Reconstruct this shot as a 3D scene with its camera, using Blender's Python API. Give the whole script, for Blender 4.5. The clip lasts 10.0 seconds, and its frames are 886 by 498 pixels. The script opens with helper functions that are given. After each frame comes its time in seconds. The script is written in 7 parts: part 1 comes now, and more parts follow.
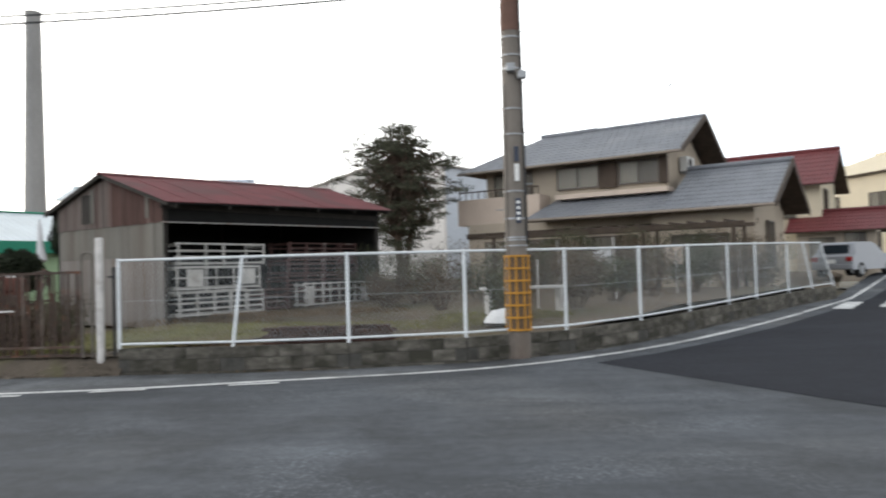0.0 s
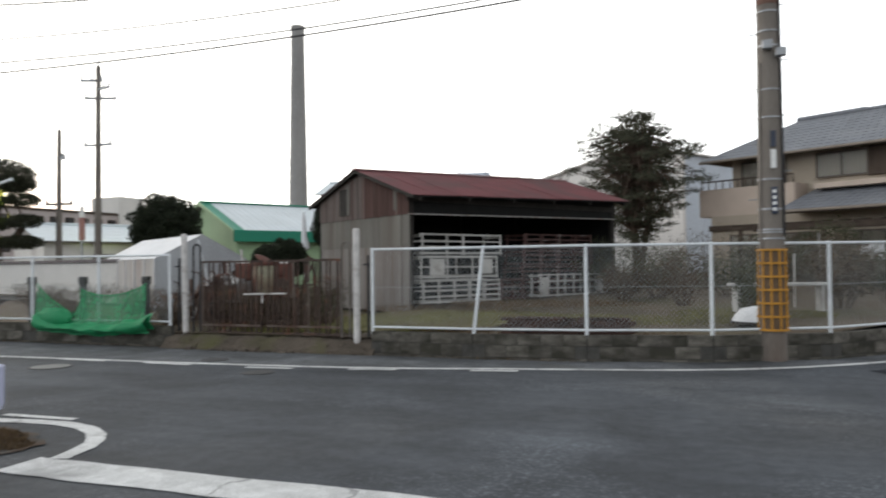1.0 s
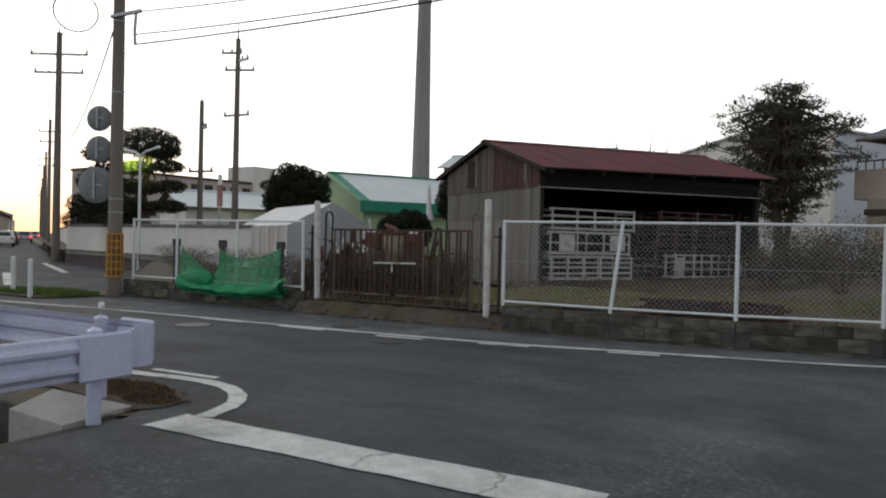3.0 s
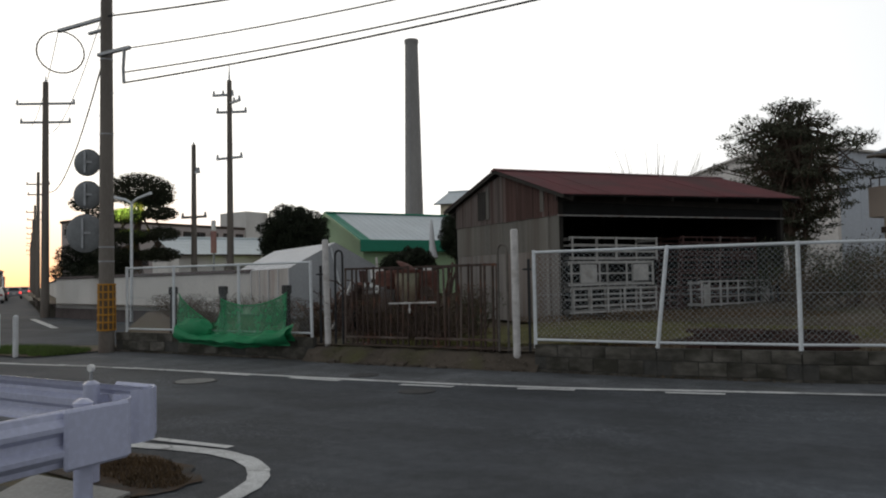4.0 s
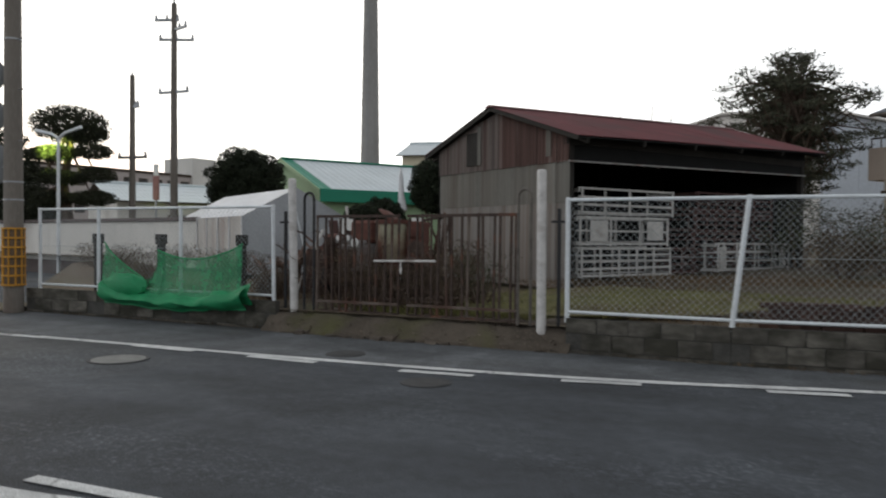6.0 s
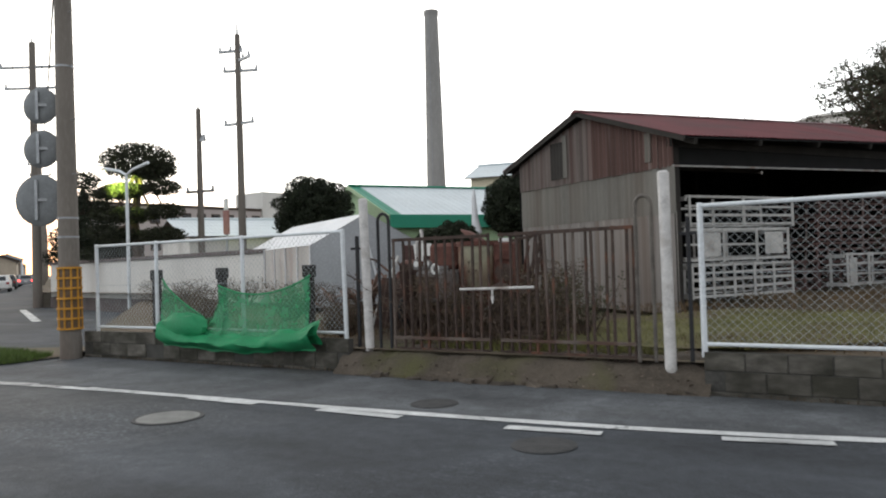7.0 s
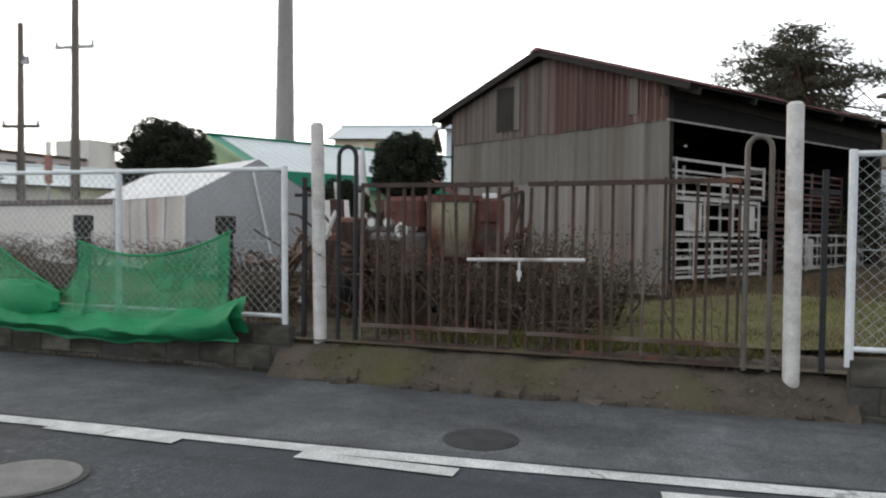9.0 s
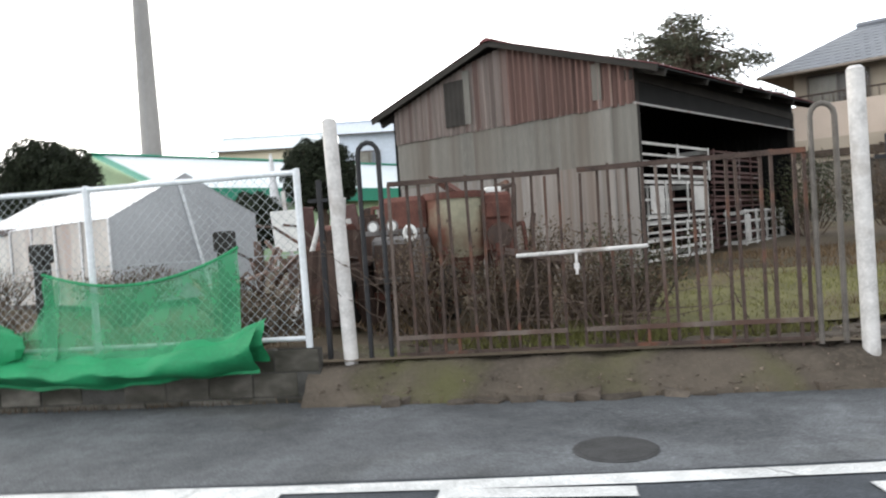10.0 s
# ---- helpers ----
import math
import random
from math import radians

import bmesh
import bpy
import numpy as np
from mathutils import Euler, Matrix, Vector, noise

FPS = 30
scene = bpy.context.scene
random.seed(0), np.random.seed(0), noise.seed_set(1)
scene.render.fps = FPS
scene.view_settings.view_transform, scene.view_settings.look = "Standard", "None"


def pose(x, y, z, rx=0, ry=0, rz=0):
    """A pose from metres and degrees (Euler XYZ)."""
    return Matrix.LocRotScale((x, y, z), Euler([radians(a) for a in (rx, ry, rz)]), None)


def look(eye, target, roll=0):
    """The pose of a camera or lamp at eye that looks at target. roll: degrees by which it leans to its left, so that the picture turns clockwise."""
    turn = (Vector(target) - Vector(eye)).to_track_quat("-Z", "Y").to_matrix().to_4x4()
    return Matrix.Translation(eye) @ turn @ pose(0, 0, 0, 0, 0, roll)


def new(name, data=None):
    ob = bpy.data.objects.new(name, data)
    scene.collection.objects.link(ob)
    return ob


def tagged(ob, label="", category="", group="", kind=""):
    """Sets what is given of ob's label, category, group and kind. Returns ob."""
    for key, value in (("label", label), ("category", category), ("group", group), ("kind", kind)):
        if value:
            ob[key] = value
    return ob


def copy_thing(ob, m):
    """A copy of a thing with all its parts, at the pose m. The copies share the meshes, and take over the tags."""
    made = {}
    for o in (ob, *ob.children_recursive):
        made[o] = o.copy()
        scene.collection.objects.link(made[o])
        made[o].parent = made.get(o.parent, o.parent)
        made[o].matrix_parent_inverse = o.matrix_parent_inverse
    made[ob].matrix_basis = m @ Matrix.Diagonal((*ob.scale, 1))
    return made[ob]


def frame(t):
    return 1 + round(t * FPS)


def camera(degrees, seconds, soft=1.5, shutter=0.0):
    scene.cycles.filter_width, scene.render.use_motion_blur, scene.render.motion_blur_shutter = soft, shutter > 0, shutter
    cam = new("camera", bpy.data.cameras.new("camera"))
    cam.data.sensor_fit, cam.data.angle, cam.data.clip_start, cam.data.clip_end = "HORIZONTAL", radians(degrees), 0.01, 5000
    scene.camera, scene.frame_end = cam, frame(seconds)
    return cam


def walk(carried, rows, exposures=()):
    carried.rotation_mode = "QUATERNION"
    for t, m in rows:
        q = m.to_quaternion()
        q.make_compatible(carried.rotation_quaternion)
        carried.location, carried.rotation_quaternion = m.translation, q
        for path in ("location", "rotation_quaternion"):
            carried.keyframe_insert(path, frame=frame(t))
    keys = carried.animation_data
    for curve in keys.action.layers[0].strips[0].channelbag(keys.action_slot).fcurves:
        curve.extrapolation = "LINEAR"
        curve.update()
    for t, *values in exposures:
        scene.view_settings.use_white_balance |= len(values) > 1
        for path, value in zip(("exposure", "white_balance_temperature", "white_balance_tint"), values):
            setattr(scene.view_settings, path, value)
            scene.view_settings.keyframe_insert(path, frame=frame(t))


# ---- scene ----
cam = camera(61.9, 10.0, 2.0, 0.4)
METRES, EYE, TILT, LEAN, TURN = 11.0, 1.575, 0.0, 0.0, 2.5
ROWS = [
    (0.0, 0.0, 0.0, 0.0, 0.05, 1.62, 1.63),
    (0.5, -0.0052, 0.0008, -0.0002, 9.07, 2.06, 1.14),
    (1.0, -0.0118, -0.0009, -0.0002, 17.77, 1.32, 0.57),
    (1.5, -0.0143, -0.002, 0.0002, 22.91, 0.94, 0.42),
    (2.0, -0.0162, -0.0013, -0.0001, 24.8, -0.82, 0.09),
    (2.5, -0.023, 0.0039, -0.0019, 26.93, -1.8, -2.13),
    (4.0, -0.1333, 0.0954, -0.008, 26.33, 2.31, 1.06),
    (4.5, -0.1759, 0.1324, -0.0081, 22.63, 0.46, -1.75),
    (5.0, -0.2175, 0.1853, -0.0095, 20.11, -0.86, 0.84),
    (5.5, -0.2606, 0.235, -0.0121, 20.04, -1.37, -0.66),
    (7.0, -0.3837, 0.4064, -0.0152, 27.75, 0.96, 1.86),
    (7.5, -0.4342, 0.4585, -0.0182, 24.13, 1.66, -1.56),
    (8.0, -0.4909, 0.5122, -0.0204, 21.09, -0.21, 0.26),
    (8.5, -0.553, 0.5493, -0.0223, 20.86, -0.4, -0.28),
    (9.0, -0.6174, 0.5825, -0.0241, 15.22, -1.48, -0.67),
    (9.5, -0.6814, 0.5995, -0.0258, 10.47, -2.86, -1.3),
    (10.0, -0.7476, 0.6096, -0.0258, 5.7, -1.35, 3.95),
]
EXPO = [(0.0, 0.42), (0.5, 0.25), (1.0, 0.0), (1.5, -0.38), (2.5, -0.56), (4.0, -1.1), (4.5, -1.25), (5.5, -0.96), (7.0, 0.03), (7.5, 0.0), (8.5, 0.1), (9.0, 0.05), (9.5, 0.15), (10.0, 0.92)]
walk(cam, [(t, pose(0, 0, EYE, TILT, LEAN, TURN) @ pose(METRES * x, METRES * y, METRES * z, 90 + pitch, roll, yaw)) for t, x, y, z, yaw, pitch, roll in ROWS], EXPO)

# ---- sky and sun: a pale overcast evening, the sun low behind thin cloud down the street ----
world = bpy.data.worlds.new("evening_sky")
scene.world = world
world.use_nodes = True
wn, wl = world.node_tree.nodes, world.node_tree.links
back = wn["Background"]
sky = wn.new("ShaderNodeTexSky")
sky.sky_type, sky.sun_disc = "NISHITA", False
sky.sun_elevation, sky.sun_rotation = radians(7), radians(-62)
veil = wn.new("ShaderNodeMix")
veil.data_type = "RGBA"
veil.inputs[0].default_value = 0.84
air = wn.new("ShaderNodeTexCoord")
height = wn.new("ShaderNodeSeparateXYZ")
wl.new(air.outputs["Generated"], height.inputs[0])


def sky_range(value, lo, hi, a=0.0, b=1.0):
    r = wn.new("ShaderNodeMapRange")
    for i, q in enumerate((lo, hi, a, b)):
        r.inputs[1 + i].default_value = q
    wl.new(value, r.inputs[0])
    return r.outputs[0]


def sky_mix(fac, a, b):
    x = wn.new("ShaderNodeMix")
    x.data_type = "RGBA"
    wl.new(fac, x.inputs[0])
    for k, v in ((6, a), (7, b)):
        if isinstance(v, tuple):
            x.inputs[k].default_value = (*v, 1)
        else:
            wl.new(v, x.inputs[k])
    return x.outputs[2]


toward = wn.new("ShaderNodeVectorMath")
toward.operation = "DOT_PRODUCT"
toward.inputs[1].default_value = (-0.86, 0.51, 0.0)
wl.new(air.outputs["Generated"], toward.inputs[0])
# white cloud low down, bluer away from the sunset, dim behind and overhead, with an orange band where the sun has gone
ahead = sky_mix(sky_range(toward.outputs["Value"], 0.1, 0.85), (15.6, 17.0, 18.8), (34.0, 33.2, 31.6))
low = sky_mix(sky_range(toward.outputs["Value"], -0.75, 0.1), (12.5, 12.8, 13.2), ahead)
cloud = sky_mix(sky_range(height.outputs[2], 0.3, 0.85), low, (7.6, 7.9, 8.2))
band = wn.new("ShaderNodeMath")
band.operation = "MULTIPLY"
wl.new(sky_range(toward.outputs["Value"], 0.955, 1.0), band.inputs[0])
wl.new(sky_range(height.outputs[2], 0.0, 0.13, 1.0, 0.0), band.inputs[1])
wl.new(sky_mix(band.outputs[0], cloud, (36.0, 17.5, 9.5)), veil.inputs[7])
wl.new(sky.outputs[0], veil.inputs[6])
wl.new(veil.outputs[2], back.inputs[0])
back.inputs[1].default_value = 0.1
sun = new("sun", bpy.data.lights.new("sun", "SUN"))
sun.data.energy, sun.data.angle, sun.data.color = 0.5, radians(14), (1.0, 0.86, 0.7)
sun.matrix_world = look((-60, 32, 9), (0, 0, 0))


# ---- materials ----
def material(name, base, rough=0.7, metal=0.0, dark=None, scale=3.0, fine=40.0, amount=0.5, bump=0.0, spec=0.3, stretch=None, stain=None, stain_at=(0.55, 0.7), random_shade=0.0):
    """Base colour broken by two scales of noise, with optional stains of a second colour, fine relief and a shade per piece."""
    m = bpy.data.materials.new(name)
    m.use_nodes = True
    n, l = m.node_tree.nodes, m.node_tree.links
    b = n["Principled BSDF"]
    b.inputs["Roughness"].default_value, b.inputs["Metallic"].default_value = rough, metal
    b.inputs["Specular IOR Level"].default_value = spec
    tc = n.new("ShaderNodeTexCoord")
    mp = n.new("ShaderNodeMapping")
    mp.inputs["Scale"].default_value = stretch or (1, 1, 1)
    if random_shade:
        who = n.new("ShaderNodeObjectInfo")
        far = n.new("ShaderNodeVectorMath")
        far.operation = "MULTIPLY_ADD"
        l.new(who.outputs["Random"], far.inputs[0])
        far.inputs[1].default_value = (61.0, 37.0, 23.0)
        l.new(tc.outputs["Object"], far.inputs[2])
        l.new(far.outputs[0], mp.inputs[0])
    else:
        l.new(tc.outputs["Object"], mp.inputs[0])

    def grain(size, detail):
        t = n.new("ShaderNodeTexNoise")
        t.inputs["Scale"].default_value, t.inputs["Detail"].default_value = size, detail
        l.new(mp.outputs[0], t.inputs["Vector"])
        return t.outputs["Fac"]

    def mix(fac, a, c):
        x = n.new("ShaderNodeMix")
        x.data_type = "RGBA"
        for s, v in ((0, fac), (6, a), (7, c)):
            if hasattr(v, "is_linked"):
                l.new(v, x.inputs[s])
            else:
                x.inputs[s].default_value = v if s == 0 else (*v, 1)
        return x.outputs[2]

    def ramp(v, lo, hi):
        r = n.new("ShaderNodeMapRange")
        r.inputs[1].default_value, r.inputs[2].default_value = lo, hi
        l.new(v, r.inputs[0])
        return r.outputs[0]

    dark = dark or tuple(c * (1 - amount) for c in base)
    coarse, small = grain(scale, 5), grain(fine, 3)
    col = mix(ramp(coarse, 0.35, 0.68), base, dark)
    lighter = tuple(min(1, c * 1.25) for c in base)
    sp = n.new("ShaderNodeMath")
    sp.operation = "MULTIPLY"
    sp.inputs[1].default_value = 0.5
    l.new(ramp(small, 0.45, 0.75), sp.inputs[0])
    col = mix(sp.outputs[0], col, lighter)
    if stain:
        col = mix(ramp(grain(scale * 0.37 + 0.05, 6), *stain_at), col, stain)
    if random_shade:
        info = n.new("ShaderNodeObjectInfo")
        r = n.new("ShaderNodeMapRange")
        r.inputs[3].default_value, r.inputs[4].default_value = 1 - random_shade, 1 + random_shade
        l.new(info.outputs["Random"], r.inputs[0])
        x = n.new("ShaderNodeVectorMath")
        x.operation = "SCALE"
        l.new(col, x.inputs[0])
        l.new(r.outputs[0], x.inputs["Scale"])
        col = x.outputs[0]
    l.new(col, b.inputs["Base Color"])
    if bump:
        bp = n.new("ShaderNodeBump")
        bp.inputs["Strength"].default_value, bp.inputs["Distance"].default_value = bump, 0.02
        l.new(small, bp.inputs["Height"])
        l.new(bp.outputs[0], b.inputs["Normal"])
    return m


ASPHALT = material("worn_asphalt", (0.057, 0.0635, 0.073), 0.9, scale=0.35, fine=55, amount=0.42, bump=0.6, stain=(0.078, 0.08, 0.082), stain_at=(0.5, 0.75))
ASPHALT_NEW = material("fresh_asphalt", (0.018, 0.02, 0.026), 0.92, scale=0.6, fine=60, amount=0.2, bump=0.4, spec=0.12)
ASPHALT_EDGE = material("dusty_asphalt", (0.098, 0.103, 0.11), 0.92, scale=1.2, fine=50, amount=0.35, bump=0.4, stain=(0.06, 0.06, 0.055))
ROADPAINT = material("worn_road_paint", (0.54, 0.545, 0.54), 0.8, scale=2.2, fine=35, amount=0.15, bump=0.2, stain=(0.16, 0.16, 0.16), stain_at=(0.54, 0.72))
EARTH = material("dry_earth", (0.115, 0.088, 0.06), 0.95, scale=0.8, fine=22, amount=0.4, bump=0.7, stain=(0.085, 0.074, 0.04), stain_at=(0.5, 0.66))
FIELD = material("far_ground", (0.14, 0.13, 0.10), 0.95, scale=0.05, fine=2, amount=0.4)
BLOCK = material("concrete_block", (0.19, 0.175, 0.15), 0.92, scale=1.9, fine=45, amount=0.6, bump=0.8, stain=(0.05, 0.047, 0.036), stain_at=(0.34, 0.62), random_shade=0.18)
MORTAR = material("old_mortar", (0.075, 0.072, 0.065), 0.95, scale=6, fine=40, amount=0.4, bump=0.5)
CONCRETE = material("concrete", (0.36, 0.35, 0.325), 0.88, scale=1.5, fine=30, amount=0.3, bump=0.3, stain=(0.2, 0.19, 0.17), stain_at=(0.55, 0.75))
POLECON = material("pole_concrete", (0.19, 0.168, 0.146), 0.85, scale=1.2, fine=30, amount=0.3, bump=0.25, stretch=(1, 1, 0.25), stain=(0.13, 0.09, 0.07), stain_at=(0.5, 0.7))
WHITE = material("white_painted_steel", (0.66, 0.69, 0.71), 0.45, scale=5, fine=30, amount=0.14, spec=0.4, stain=(0.42, 0.36, 0.3), stain_at=(0.66, 0.8))
WIRE = material("coated_fence_wire", (0.36, 0.39, 0.4), 0.5, scale=4, fine=30, amount=0.3)
POSTPAINT = material("flaking_white_paint", (0.6, 0.58, 0.56), 0.7, scale=7, fine=40, amount=0.3, bump=0.3, stain=(0.24, 0.2, 0.17), stain_at=(0.56, 0.72))
RUST = material("rusty_steel", (0.075, 0.052, 0.043), 0.85, scale=9, fine=60, amount=0.45, bump=0.4, stain=(0.135, 0.062, 0.04), stain_at=(0.55, 0.7))
PIPE = material("dull_galvanised", (0.3, 0.29, 0.28), 0.5, 0.5, scale=8, fine=50, amount=0.4, stain=(0.2, 0.13, 0.1))
DARK = material("dark_timber", (0.028, 0.025, 0.022), 0.85, scale=3, fine=40, amount=0.4, bump=0.2)
ROOFRED = material("red_painted_roof", (0.125, 0.024, 0.028), 0.6, scale=1.3, fine=30, amount=0.3, bump=0.1, stain=(0.075, 0.028, 0.028), stain_at=(0.5, 0.7))
RUSTSHEET = material("rusted_corrugated_sheet", (0.15, 0.088, 0.074), 0.8, scale=1.1, fine=25, amount=0.55, bump=0.15, stretch=(13, 13, 0.3), stain=(0.25, 0.2, 0.18), stain_at=(0.56, 0.68), random_shade=0.15)
RUSTGREY = material("greyed_corrugated_sheet", (0.2, 0.165, 0.148), 0.8, scale=1.1, fine=25, amount=0.5, bump=0.15, stretch=(13, 13, 0.3), stain=(0.11, 0.07, 0.06), stain_at=(0.5, 0.66), random_shade=0.12)
PALESHEET = material("bleached_board_sheet", (0.22, 0.203, 0.188), 0.88, scale=1.0, fine=26, amount=0.4, bump=0.2, stretch=(9, 9, 0.22), stain=(0.15, 0.122, 0.105), stain_at=(0.5, 0.64), random_shade=0.14)
GREYSHEET = material("weathered_fibre_sheet", (0.17, 0.162, 0.145), 0.85, scale=0.9, fine=30, amount=0.32, bump=0.15, stretch=(4, 4, 0.25), stain=(0.105, 0.092, 0.078), stain_at=(0.48, 0.66), random_shade=0.14)
# near-black of the eave board, also used for shade painted inside the shed
BLACKSHADE = material("black_board_and_shed_shade", (0.009, 0.009, 0.009), 0.9, scale=3, fine=30, amount=0.4)
RACKPAINT = material("white_painted_rack", (0.5, 0.49, 0.47), 0.6, scale=5, fine=30, amount=0.3, stain=(0.25, 0.22, 0.2), stain_at=(0.58, 0.74))
RACKRUST = material("rusty_rack", (0.1, 0.055, 0.05), 0.75, scale=5, fine=40, amount=0.4, stain=(0.22, 0.19, 0.18), stain_at=(0.58, 0.7))


def weather_road(m, streak, patch, crack, grit=0.0):
    """Breaks a road surface with tyre streaks, broad patches, coarse grit and hairline cracks."""
    n, l = m.node_tree.nodes, m.node_tree.links
    b = n["Principled BSDF"]
    col = b.inputs["Base Color"].links[0].from_socket
    tc = n.new("ShaderNodeTexCoord")

    def noise_at(stretch, scale, detail, turn=0.0, distort=0.0):
        mp = n.new("ShaderNodeMapping")
        mp.inputs["Scale"].default_value = stretch
        mp.inputs["Rotation"].default_value = (0, 0, turn)
        l.new(tc.outputs["Object"], mp.inputs[0])
        t = n.new("ShaderNodeTexNoise")
        t.inputs["Scale"].default_value, t.inputs["Detail"].default_value, t.inputs["Distortion"].default_value = scale, detail, distort
        l.new(mp.outputs[0], t.inputs["Vector"])
        return t.outputs["Fac"]

    def spread(v, lo, hi, a, c):
        r = n.new("ShaderNodeMapRange")
        for i, q in enumerate((lo, hi, a, c)):
            r.inputs[1 + i].default_value = q
        l.new(v, r.inputs[0])
        return r.outputs[0]

    def times(a, c):
        x = n.new("ShaderNodeMath")
        x.operation = "MULTIPLY"
        l.new(a, x.inputs[0])
        l.new(c, x.inputs[1])
        return x.outputs[0]

    f = spread(noise_at((0.16, 1.5, 1), 1.0, 5, 0.12, 0.6), 0.3, 0.7, 1 - streak, 1 + streak)
    f = times(f, spread(noise_at((1, 1, 1), 0.45, 6, 0.0, 1.2), 0.32, 0.68, 1 - patch, 1 + patch))
    f = times(f, spread(noise_at((1, 1, 1), 110, 3), 0.32, 0.68, 0.62, 1.42))
    # scuffs of bared aggregate, gathered in worn places
    scuff = times(spread(noise_at((1, 1, 1), 24, 5, 0.0, 0.5), 0.5, 0.72, 0.0, 1.0), spread(noise_at((0.6, 1, 1), 0.7, 4, 0.3, 0.8), 0.46, 0.66, 0.0, grit))
    lift = n.new("ShaderNodeMath")
    lift.operation = "ADD"
    lift.inputs[1].default_value = 1.0
    l.new(scuff, lift.inputs[0])
    f = times(f, lift.outputs[0])
    f = times(f, spread(noise_at((1, 1, 1), 7, 4, 0.0, 0.4), 0.35, 0.65, 1 - 0.12, 1 + 0.12))
    vor = n.new("ShaderNodeTexVoronoi")
    vor.feature = "DISTANCE_TO_EDGE"
    vor.inputs["Scale"].default_value = 0.42
    warp = n.new("ShaderNodeTexNoise")
    warp.inputs["Scale"].default_value, warp.inputs["Detail"].default_value = 1.6, 6
    l.new(tc.outputs["Object"], warp.inputs["Vector"])
    add = n.new("ShaderNodeVectorMath")
    add.operation = "ADD"
    l.new(tc.outputs["Object"], add.inputs[0])
    l.new(warp.outputs["Color"], add.inputs[1])
    l.new(add.outputs[0], vor.inputs["Vector"])
    line = spread(vor.outputs["Distance"], 0.002, 0.009, 1 - crack, 1.0)
    f = times(f, line)
    x = n.new("ShaderNodeVectorMath")
    x.operation = "SCALE"
    l.new(col, x.inputs[0])
    l.new(f, x.inputs["Scale"])
    l.new(x.outputs[0], b.inputs["Base Color"])


weather_road(ASPHALT, 0.2, 0.26, 0.1, 1.5)
weather_road(ASPHALT_EDGE, 0.16, 0.4, 0.15, 0.5)
weather_road(ASPHALT_NEW, 0.1, 0.12, 0.0)
weather_road(ROADPAINT, 0.1, 0.16, 0.5)


